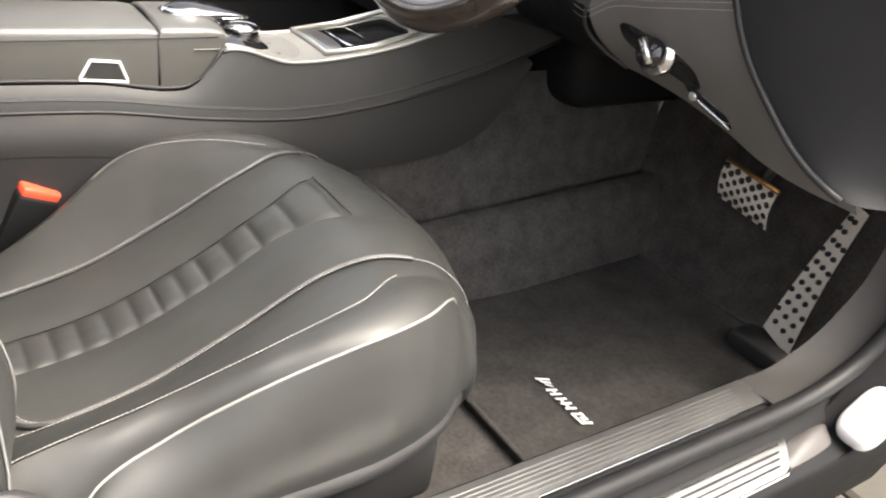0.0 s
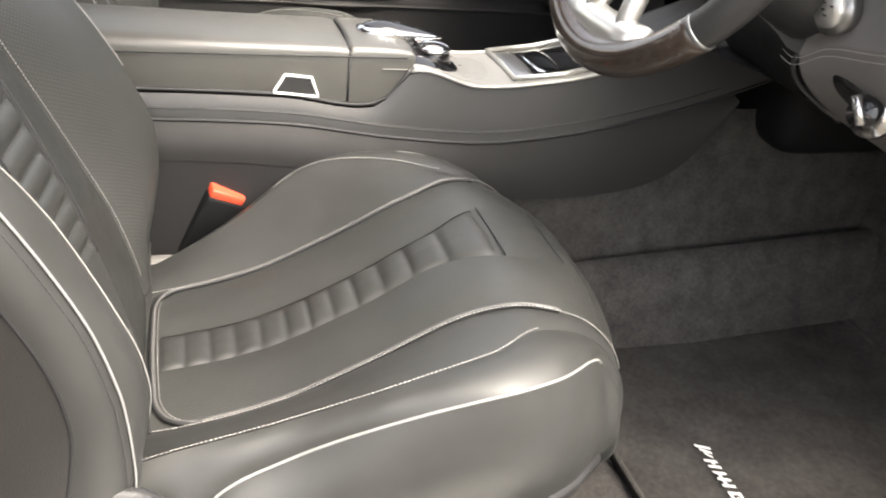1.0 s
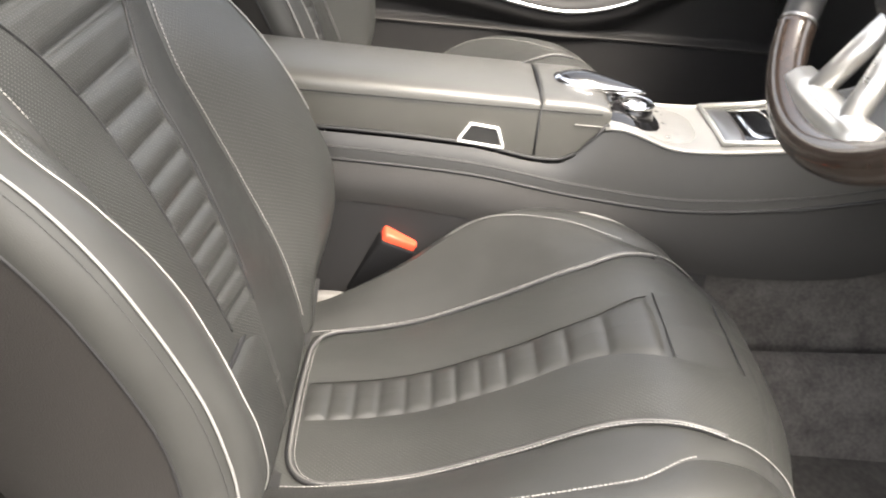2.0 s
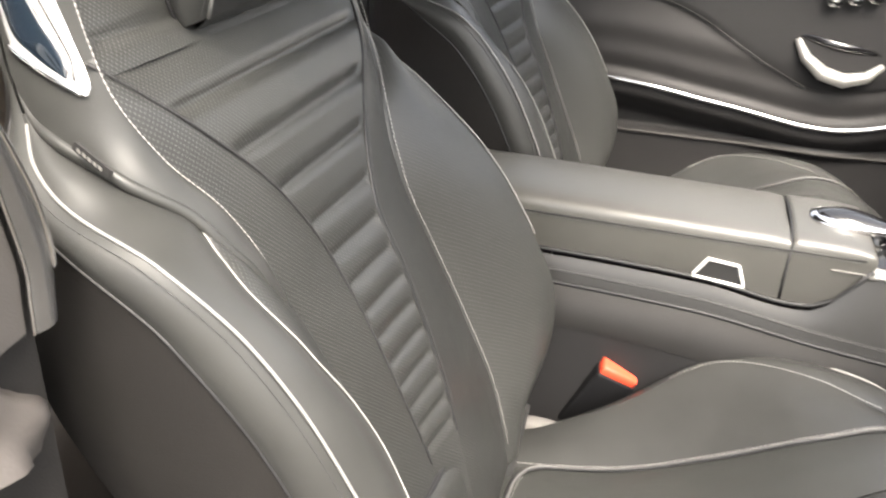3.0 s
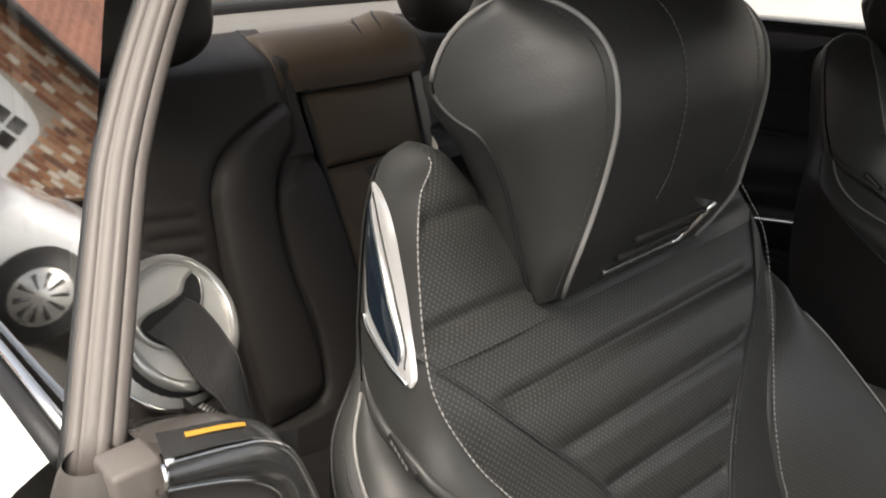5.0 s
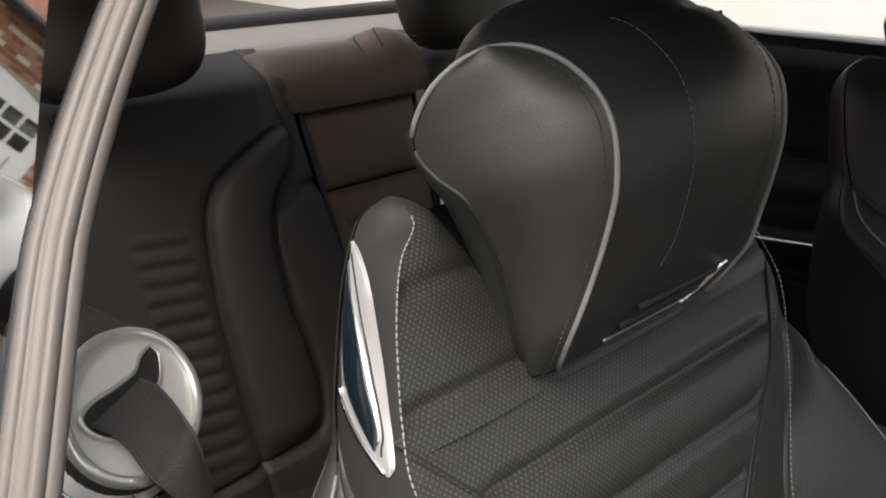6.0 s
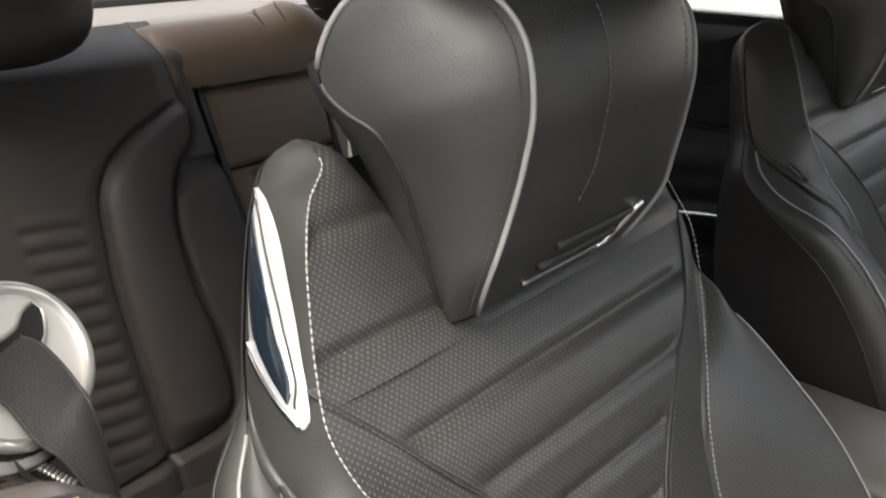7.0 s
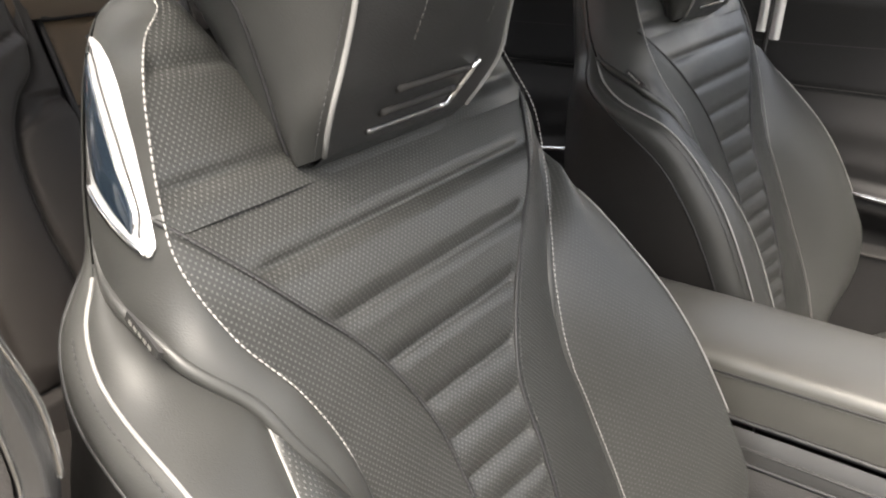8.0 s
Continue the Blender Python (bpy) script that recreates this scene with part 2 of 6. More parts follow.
def block(name, x0, x1, y0, y1, z0, z1, material, parent=None, label="", bevel=0.006, segments=2, kind="", matrix=None):
    bm = bmesh.new()
    bmesh.ops.create_cube(bm, size=1)
    for v in bm.verts:
        v.co = Vector((x0 + (v.co.x + 0.5) * (x1 - x0), y0 + (v.co.y + 0.5) * (y1 - y0), z0 + (v.co.z + 0.5) * (z1 - z0)))
    if bevel:
        bmesh.ops.bevel(bm, geom=bm.edges[:], offset=bevel, segments=segments, affect="EDGES", profile=0.5)
    if matrix is not None:
        bmesh.ops.transform(bm, matrix=matrix, verts=bm.verts[:])
    ob = bm_part(name, bm, material, parent, label, bevel > 0, kind)
    return ob


def plate(name, outline, thick, material, parent=None, label="", bevel=0.002, matrix=None, kind=""):
    """A flat piece with the outline in its own x, y plane, and a thickness in z."""
    bm = bmesh.new()
    f = bm.faces.new([bm.verts.new((x, y, 0)) for x, y in outline])
    r = bmesh.ops.extrude_face_region(bm, geom=[f])
    bmesh.ops.translate(bm, vec=(0, 0, thick), verts=[g for g in r["geom"] if isinstance(g, bmesh.types.BMVert)])
    if bevel:
        bmesh.ops.bevel(bm, geom=bm.edges[:], offset=bevel, segments=2, affect="EDGES", profile=0.5)
    if matrix is not None:
        bmesh.ops.transform(bm, matrix=matrix, verts=bm.verts[:])
    return bm_part(name, bm, material, parent, label, False, kind)


def ellipsoid(name, centre, radii, material, parent=None, label="", power=2.0, matrix=None, u=32, v=18):
    verts, faces = [], []
    for i in range(v + 1):
        a = -math.pi / 2 + math.pi * i / v
        for j in range(u):
            b = 2 * math.pi * j / u
            c = [math.cos(a) * math.cos(b), math.cos(a) * math.sin(b), math.sin(a)]
            c = [math.copysign(abs(k) ** (2 / power), k) for k in c]
            p = Vector((c[0] * radii[0], c[1] * radii[1], c[2] * radii[2]))
            verts.append((matrix @ p if matrix is not None else p) + Vector(centre))
    for i in range(v):
        for j in range(u):
            faces.append([i * u + j, i * u + (j + 1) % u, (i + 1) * u + (j + 1) % u, (i + 1) * u + j])
    return mesh_part(name, verts, faces, material, parent, label)
# ---- front seat ----
LEAN = radians(24.5)
BACK_W = Vector((-math.sin(LEAN), 0, math.cos(LEAN)))
BACK_N = Vector((math.cos(LEAN), 0, math.sin(LEAN)))
BACK_O = Vector((0.05, -0.395, 0.50))
CUSHION_Y = -0.378

# half width and depth of each seam of the backrest, by the height along it
SEAM_D = curve_through([(-0.03, 0.035, -0.006), (0.03, 0.036, 0.008), (0.10, 0.040, 0.020), (0.20, 0.050, 0.030), (0.30, 0.056, 0.034), (0.36, 0.060, 0.032), (0.40, 0.074, 0.034),
                        (0.45, 0.104, 0.038), (0.50, 0.147, 0.040), (0.55, 0.185, 0.030), (0.575, 0.204, 0.022)])
SEAM_S = curve_through([(-0.03, 0.170, -0.006), (0.03, 0.169, 0.008), (0.10, 0.168, 0.018), (0.20, 0.160, 0.022), (0.30, 0.146, 0.026), (0.35, 0.138, 0.028), (0.40, 0.143, 0.032),
                        (0.45, 0.161, 0.034), (0.50, 0.188, 0.030), (0.55, 0.201, 0.028), (0.582, 0.194, 0.025), (0.61, 0.185, 0.023), (0.643, 0.1716, 0.020), (0.668, 0.153, 0.012), (0.686, 0.130, 0.003), (0.697, 0.1265, -0.008), (0.703, 0.1250, -0.016), (0.706, 0.1240, -0.025)])
SEAM_E = curve_through([(-0.03, 0.172, -0.005), (0.03, 0.171, 0.009), (0.10, 0.168, 0.019), (0.20, 0.160, 0.023), (0.30, 0.148, 0.027), (0.34, 0.141, 0.029), (0.37, 0.156, 0.036), (0.40, 0.172, 0.040), (0.43, 0.186, 0.038), (0.458, 0.195, 0.033), (0.50, 0.217, 0.014),
                        (0.53, 0.218, -0.012), (0.555, 0.209, -0.034), (0.60, 0.190, -0.046), (0.66, 0.163, -0.046), (0.69, 0.145, -0.043), (0.698, 0.139, -0.041), (0.703, 0.132, -0.036), (0.706, 0.1245, -0.026)])
SEAM_R = curve_through([(-0.03, 0.175, -0.004), (0.02, 0.185, 0.026), (0.06, 0.196, 0.060), (0.10, 0.206, 0.080), (0.15, 0.206, 0.090), (0.20, 0.198, 0.090), (0.25, 0.196, 0.090), (0.30, 0.202, 0.088),
                        (0.35, 0.211, 0.080), (0.40, 0.210, 0.058), (0.43, 0.199, 0.040), (0.458, 0.192, 0.027), (0.50, 0.2140, 0.006), (0.53, 0.2160, -0.0185), (0.555, 0.2095, -0.0345), (0.60, 0.1903, -0.0465), (0.66, 0.1633, -0.0465), (0.69, 0.1453, -0.0435), (0.698, 0.1393, -0.0415), (0.703, 0.1323, -0.0365), (0.706, 0.1248, -0.0265)])
SEAM_IN = curve_through([(-0.03, 0.175, -0.004), (0.02, 0.185, 0.026), (0.06, 0.196, 0.060), (0.10, 0.206, 0.080), (0.15, 0.206, 0.090), (0.20, 0.198, 0.090), (0.25, 0.196, 0.090), (0.30, 0.203, 0.087),
                        (0.35, 0.212, 0.078), (0.40, 0.216, 0.062), (0.44, 0.217, 0.046), (0.47, 0.2155, 0.030), (0.50, 0.2150, 0.010), (0.53, 0.2165, -0.0165), (0.555, 0.2095, -0.0345), (0.60, 0.1903, -0.0465), (0.66, 0.1633, -0.0465), (0.69, 0.1453, -0.0435), (0.698, 0.1393, -0.0415), (0.703, 0.1323, -0.0365), (0.706, 0.1248, -0.0265)])
SEAM_P = curve_through([(-0.03, 0.228, -0.006), (0.02, 0.231, 0.026), (0.06, 0.233, 0.044), (0.09, 0.235, 0.056), (0.12, 0.236, 0.066), (0.20, 0.237, 0.080), (0.30, 0.243, 0.082), (0.38, 0.250, 0.072), (0.45, 0.261, 0.048), (0.50, 0.248, -0.008),
                        (0.53, 0.232, -0.030), (0.555, 0.2105, -0.040), (0.60, 0.1906, -0.048), (0.66, 0.1636, -0.048), (0.69, 0.1456, -0.044), (0.698, 0.1396, -0.042), (0.703, 0.1326, -0.037), (0.706, 0.1251, -0.027)])
SEAM_G = curve_through([(-0.03, 0.240, -0.070), (0.02, 0.244, -0.040), (0.06, 0.246, -0.010), (0.12, 0.250, 0.026), (0.20, 0.252, 0.044), (0.30, 0.258, 0.046), (0.40, 0.267, 0.032), (0.48, 0.264, -0.014), (0.53, 0.236, -0.050), (0.57, 0.195, -0.056), (0.62, 0.166, -0.060), (0.67, 0.143, -0.058), (0.69, 0.131, -0.056), (0.70, 0.125, -0.048), (0.706, 0.1235, -0.0275)])
SEAM_B = curve_through([(-0.03, 0.225, -0.11), (0.20, 0.240, -0.12), (0.40, 0.245, -0.120), (0.50, 0.205, -0.108), (0.56, 0.158, -0.100), (0.62, 0.128, -0.095), (0.67, 0.112, -0.086), (0.69, 0.109, -0.072), (0.706, 0.122, -0.028)])
NECK = curve_through([(0.56, 0.062), (0.575, 0.085), (0.60, 0.092), (0.64, 0.097), (0.665, 0.104), (0.685, 0.111), (0.697, 0.1165), (0.703, 0.120), (0.706, 0.1235)])
GROOVES = [0.02, 0.135, 0.160, 0.185, 0.211, 0.238, 0.266, 0.295, 0.325, 0.357, 0.392, 0.434, 0.477, 0.524, 0.583, 0.649, 0.72]


def lerp(a, b, t):
    return a + (b - a) * t


def back_point(u, w, d):
    return BACK_O + Vector((0, u, 0)) + BACK_W * w + BACK_N * d


def puffed(a, b, f, puff):
    t = (b - a)
    n = np.array([-t[1], t[0]])
    n = n / (np.linalg.norm(n) + 1e-9)
    return a + t * f + n * puff * 4 * f * (1 - f)


def ladder(w, inset):
    """Quilting: swellings between the cross seams."""
    for g0, g1 in zip(GROOVES[:-1], GROOVES[1:]):
        if g0 <= w < g1:
            span = g1 - g0
            t = (w - g0) / span
            h = min(1.0, math.sin(math.pi * t) * max(1.0, span / 0.032)) ** 0.55
            return -0.0062 * (1 - h) * min(1.0, max(0.0, inset / 0.006))
    return 0.0


def back_panel(name, w_range, first, last, cols, material, parent, sign, label="", puff=0.0, step=0.0035, quilt=False):
    """A leather panel of the backrest between two seams, on one side."""
    n = max(4, int((w_range[1] - w_range[0]) / step))
    verts, uv = [], []
    for i in range(n + 1):
        w = w_range[0] + (w_range[1] - w_range[0]) * i / n
        a, b = np.array(first(w), float), np.array(last(w), float)
        width = np.linalg.norm(b - a)
        p = puff * min(1.0, width / 0.03)
        for j in range(cols + 1):
            f = j / cols
            q = puffed(a, b, f, p)
            u, d = q
            if quilt:
                d += ladder(w, min(b[0] - u, 0.02))
            d += 0.0012 * noise.noise(Vector((u * 14 * sign, w * 14, 3.3)))
            verts.append(back_point(sign * u, w, d))
            uv.append((sign * u, w))
    return mesh_part(name, verts, grid_faces(n + 1, cols + 1, 0, sign > 0), material, parent, label, uv)


def centre_line(sign):
    """The middle of the quilted panel, half way between its two seams."""
    def at(w):
        f = 1 - ease(w, 0.36, 0.60)
        return np.array([-sign * 0.017 * f, SEAM_D(w)[1] - 0.002 + 0.0065 * f])
    return at


def lowered(curve, drop):
    return lambda w: np.array([curve(w)[0], curve(w)[1] - drop])


def spread(curve, sign, amount):
    """The inner bolster, beside the console, is fuller than the outer one."""
    if sign < 0:
        return curve
    return lambda w: np.array(curve(w)) + np.array([amount, amount * 0.5]) * math.exp(-((w - 0.20) / 0.17) ** 2)


def inward(curve, sign):
    """On the inner side the quilted panel's seams lie nearer to the middle and more proud."""
    if sign < 0:
        return curve
    return lambda w: np.array(curve(w)) + np.array([-0.034, 0.013]) * (1 - ease(w, 0.36, 0.60))


def side_edge(sign):
    """The piped outer edge; on the inner bolster it lies right behind the ridge."""
    if sign < 0:
        return SEAM_P
    ridge = spread(SEAM_IN, 1, 0.036)

    def at(w):
        k = min(1.0, max(0.0, (w - 0.47) / 0.06))
        return (np.array(ridge(w)) + np.array([0.007, -0.034])) * (1 - k) + np.array(SEAM_P(w)) * k

    return at


def fold_line(seam, sign):
    """The wing's lower edge: it leaves the stitched seam at its tip."""
    def step(w, lo, hi):
        k = min(1.0, max(0.0, (w - lo) / (hi - lo)))
        return k * k * (3 - 2 * k)

    def at(w):
        k = step(w, 0.335, 0.37) if sign < 0 else step(w, 0.43, 0.56)
        return np.array(seam(w)) * (1 - k) + np.array(SEAM_E(w)) * k

    return at


def back_line(curve, w0, w1, sign, lift=0.0, shift=0.0, n=80):
    out = []
    for i in range(n + 1):
        w = w0 + (w1 - w0) * i / n
        u, d = curve(w)
        out.append(back_point(sign * (u + shift), w, d + lift))
    return out


def build_backrest(seat):
    back = mesh_part("backrest", *shell_back(), PLASTIC_DARK, seat, "dark grey rear shell of the backrest")
    for sign in (-1, 1):
        side = seat
        neck = lambda w: np.array([NECK(w)[0], lerp(SEAM_D(0.56)[1] - 0.003, -0.004, min(1.0, (w - 0.56) / 0.14)) - 0.020 * max(0.0, (w - 0.685) / 0.021) ** 2])
        ridge, outer = spread(SEAM_R if sign < 0 else SEAM_IN, sign, 0.036), side_edge(sign)
        seam_d, seam_s = inward(SEAM_D, sign), inward(SEAM_S, sign)
        d_low = lowered(seam_d, 0.0015)
        s_low = lowered(seam_s, 0.002)
        fold = fold_line(s_low, sign)
        back_panel("centre_panel", (-0.03, 0.5605), centre_line(sign), d_low, 16, PERF, back, sign, "perforated quilted leather", 0, 0.0028, True)
        back_panel("shoulder_panel", (0.56, 0.706), neck, s_low, 12, PERF, back, sign, "perforated leather", 0.004, 0.003, True)
        back_panel("perforated_panel", (-0.03, 0.574), d_low, s_low, 10, PERF, back, sign, "perforated leather", 0.002)
        back_panel("wing_panel", (0.33, 0.706), s_low, fold, 12, LEATHER, back, sign, "smooth leather wing", 0.005)
        back_panel("bolster_inner_panel", (-0.03, 0.47 if sign < 0 else 0.556), fold, ridge, 14, PERF if sign < 0 else BOLSTER_PERF, back, sign, "perforated leather", 0.006 if sign < 0 else 0.012)
        back_panel("bolster_panel", (-0.03, 0.56), ridge, outer, 10, LEATHER, back, sign, "smooth leather", 0.007)
        back_panel("side_strip", (-0.03, 0.706), outer, SEAM_G, 8, LEATHER, back, sign, "smooth leather", 0.007)
        back_panel("side_shell", (-0.03, 0.706), lowered(SEAM_G, 0.001), SEAM_B, 8, SHELL, back, sign, "dark side cover", 0.006)
        tube("wing_edge", back_line(fold, 0.372, 0.575, sign, -0.001, -0.001), lambda t: 0.0046 * min(1.0, 0.15 + 5 * t, 0.15 + 5 * (1 - t)), LEATHER, back, "turned leather edge", 10)
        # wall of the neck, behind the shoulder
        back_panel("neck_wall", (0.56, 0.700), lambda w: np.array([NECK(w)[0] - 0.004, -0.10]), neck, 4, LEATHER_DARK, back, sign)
        # piping and seams
        tube("piping", back_line(outer, -0.02 if sign < 0 else 0.21, 0.553, sign, 0.002, 0.001), 0.0012, PIPING, back, "pale leather piping", 8)
        tube("seam_welt", back_line(ridge, 0.0 if sign < 0 else 0.22, 0.462, sign, 0.0015), 0.0008, PIPING, back, "pale stitched welt", 6)
        tube("groove_bead", back_line(SEAM_G, -0.02, 0.60, sign, 0.0), 0.0016, RUBBER, back, "", 6)
        stitches("stitching", [back_line(seam_s, 0.335, 0.690, sign, 0.0012, 0.003)], THREAD, back, "pale thread")
        stitches("seam_thread", [back_line(seam_s, 0.0, 0.34, sign, 0.0015, 0.001)], THREAD, back, "pale thread", radius=0.0005)
        stitches("dark_thread", [back_line(seam_d, 0.15, 0.566, sign, 0.0012, 0.002)], THREAD_DARK, back, "dark thread")
        stitches("edge_thread", [back_line(outer, 0.0, 0.53, sign, -0.004, 0.0065)], THREAD_DARK, back, "dark thread")
        tube("seam", back_line(d_low, 0.12, 0.572, sign, 0.0, 0.0), 0.0017, RUBBER, back, "dark sewn groove", 6)
    # padded roll below the quilted panel, with a deep seam along its upper edge
    def roll_edge(u):
        return 0.096 + 0.010 * (u / 0.17) ** 2 + 0.012 * max(0.0, u / 0.17) ** 4 + 0.010 * max(0.0, -u / 0.17)
    verts, uv = [], []
    for i in range(25):
        for j in range(49):
            u = -0.168 + 0.310 * j / 48
            w = lerp(roll_edge(u), -0.03, (i / 24) ** 1.5)
            side_fall = 1 - abs((u + 0.013) / 0.155) ** 6
            verts.append(back_point(u, w, SEAM_D(w)[1] - 0.003 + 0.012 * side_fall * (1 - math.exp(-(roll_edge(u) - w) / 0.007))))
            uv.append((u, w))
    mesh_part("lower_roll", verts, grid_faces(25, 49, 0, True), PERF, back, "finely perforated leather roll", uv)
    tube("cross_seam", [back_point(u, roll_edge(u) + 0.002, 0.0195) for u in [-0.160 + 0.294 * k / 40 for k in range(41)]], 0.0030, RUBBER, back, "dark deep seam", 8)
    # the centre panel rolls back below the head restraint
    verts, uv = [], []
    top = SEAM_D(0.56)[1] - 0.002
    for i in range(13):
        a = i / 12 * math.pi / 2
        for j in range(25):
            u = -0.100 + 0.200 * j / 24
            verts.append(back_point(u, 0.5595 + 0.030 * math.sin(a), top - 0.0005 - 0.055 * (1 - math.cos(a))))
            uv.append((u, 0.5595 + 0.05 * i / 12))
    mesh_part("neck_panel", verts, grid_faces(13, 25), PERF, back, "perforated leather", uv)
    # small cloth tag sewn into the wing seam
    p0, p1 = back_point(-0.2215, 0.530, 0.004), back_point(-0.2235, 0.506, 0.020)
    t = (p1 - p0)
    n = Vector((-0.75, -0.45, 0.45)).normalized()
    s = t.cross(n).normalized() * 0.0034
    tag_v = [p0 - s, p0 + s, p1 + s, p1 - s]
    tag_v = tag_v + [p + n * 0.0018 + Vector((0, -0.001, 0)) for p in tag_v]
    tag = mesh_part("fabric_tag", [q + Vector((0, -0.0035, 0.0)) for q in tag_v], [[0, 1, 2, 3], [7, 6, 5, 4], [0, 4, 5, 1], [1, 5, 6, 2], [2, 6, 7, 3], [3, 7, 4, 0]], PLASTIC_DARK, back, "small black woven tag", None, False)
    for k in range(5):
        c = p0 + t * (0.2 + 0.15 * k) + n * 0.0024 + Vector((0, -0.0050, 0))
        d = t.normalized() * 0.0016
        mesh_part("tag_print", [c - d - s * 0.5, c + d - s * 0.3, c + d + s * 0.5, c - d + s * 0.3], [[0, 1, 2, 3]], SATIN, tag, "", None, False)
    return back


def shell_back():
    n, c = 60, 14
    verts = []
    for i in range(n + 1):
        w = -0.03 + 0.72 * i / n
        u, d = SEAM_B(w)
        for j in range(c + 1):
            f = -1 + 2 * j / c
            verts.append(back_point(u * f, w, d - 0.02 * (1 - f * f)))
    return verts, grid_faces(n + 1, c + 1)


# outline of the metal leaf by height: its front and its rear edge, as depths
LEAF = curve_through([(0.555, 0.0150, 0.0135), (0.558, 0.0180, 0.0105), (0.570, 0.0178, -0.0030), (0.585, 0.0158, -0.0195), (0.600, 0.0135, -0.0345), (0.620, 0.0090, -0.0385), (0.643, 0.0010, -0.0400), (0.663, -0.0130, -0.0410), (0.675, -0.0270, -0.0420), (0.685, -0.0420, -0.0435)])
INLAY = curve_through([(0.569, 0.0065, 0.0055), (0.576, 0.0090, -0.0030), (0.591, 0.0055, -0.0180), (0.606, -0.0005, -0.0310), (0.627, -0.0090, -0.0360), (0.645, -0.0190, -0.0385), (0.660, -0.0290, -0.0400), (0.668, -0.0345, -0.0408), (0.676, -0.0415, -0.0420)])


def side_at(w, d):
    """How far out the shoulder's side lies at a depth behind its front seam."""
    a, b = np.array(SEAM_S(w)), np.array(SEAM_E(w))
    f = min(1.0, max(0.0, (a[1] - d) / max(1e-4, a[1] - b[1])))
    return float(puffed(a, b, f, 0.005)[0])


def leaf_sheet(table, w0, w1, lift, sign, rows=36, cols=10):
    verts = []
    for i in range(rows + 1):
        w = w0 + (w1 - w0) * i / rows
        front, rear = table(w)
        for j in range(cols + 1):
            f = j / cols
            d = front + (rear - front) * f
            verts.append(back_point(sign * (side_at(w, d) + lift * (0.35 + 0.65 * (1 - abs(2 * f - 1) ** 4))), w, d))
    return verts, grid_faces(rows + 1, cols + 1, 0, sign > 0)


def belt_guide(back, sign):
    """Bright metal leaf on the shoulder's side, with a dark inlay."""
    base = mesh_part("belt_guide", *leaf_sheet(LEAF, 0.555, 0.685, 0.0030, sign), LEAF_METAL, back, "satin metal shoulder trim")
    mesh_part("inlay", *leaf_sheet(INLAY, 0.569, 0.676, 0.0040, sign, 32, 8), INLAY_BLUE, base, "dark blue-black glossy inlay")
    edge = []
    for i in range(31):
        w = 0.602 - 0.0455 * i / 30
        d = LEAF(w)[1]
        edge.append(back_point(sign * (side_at(w, d) + 0.0022), w, d))
    tube("rim", edge, 0.0019, CHROME, base, "bright chrome rim", 8)
    line = []
    for i in range(31):
        w = 0.571 + 0.103 * i / 30
        d = INLAY(w)[0] + 0.0004
        line.append(back_point(sign * (side_at(w, d) + 0.0036), w, d))
    tube("inlay_rim", line, 0.0009, CHROME, base, "thin chrome edge", 6)
    groove = []
    for i in range(31):
        w = 0.566 + 0.112 * i / 30
        d = lerp(LEAF(w)[0], INLAY(min(0.676, max(0.569, w)))[0], 0.62)
        groove.append(back_point(sign * (side_at(w, d) + 0.0031), w, d))
    tube("leaf_groove", groove, 0.0007, RUBBER, base, "dark fine groove", 6)


# ---- head restraint: half width and depth of its front edge and its cheek ----
HEAD_F = curve_through([(0.572, 0.083, 0.038), (0.585, 0.092, 0.056), (0.60, 0.097, 0.074), (0.62, 0.094, 0.090), (0.65, 0.091, 0.112), (0.676, 0.089, 0.127), (0.707, 0.088, 0.134), (0.724, 0.087, 0.130), (0.740, 0.087, 0.120), (0.753, 0.090, 0.108), (0.762, 0.0965, 0.0962), (0.765, 0.1035, 0.0897), (0.7662, 0.1110, 0.0840)])
HEAD_S = curve_through([(0.572, 0.088, 0.016), (0.59, 0.094, 0.021), (0.629, 0.105, 0.036), (0.669, 0.120, 0.052), (0.69, 0.130, 0.055), (0.706, 0.136, 0.043), (0.722, 0.140, 0.036), (0.733, 0.141, 0.038), (0.746, 0.139, 0.049), (0.756, 0.134, 0.061), (0.762, 0.1260, 0.0702), (0.765, 0.1190, 0.0775), (0.7662, 0.1120, 0.0832)])
HEAD_N = curve_through([(0.572, 0.060, -0.020), (0.60, 0.067, -0.020), (0.65, 0.076, -0.020), (0.69, 0.085, -0.018), (0.71, 0.095, -0.010), (0.73, 0.114, 0.005), (0.74, 0.134, 0.030)])
HEAD_BACK = curve_through([(0.572, -0.03), (0.65, -0.035), (0.72, -0.03), (0.76, -0.015), (0.775, 0.0)])
HEAD_TOP = 0.800


def head_bulge(w):
    return 0.024 * min(1.0, max(0.05, (w - 0.575) / 0.06)) + 0.010 * ease(w, 0.70, 0.766)


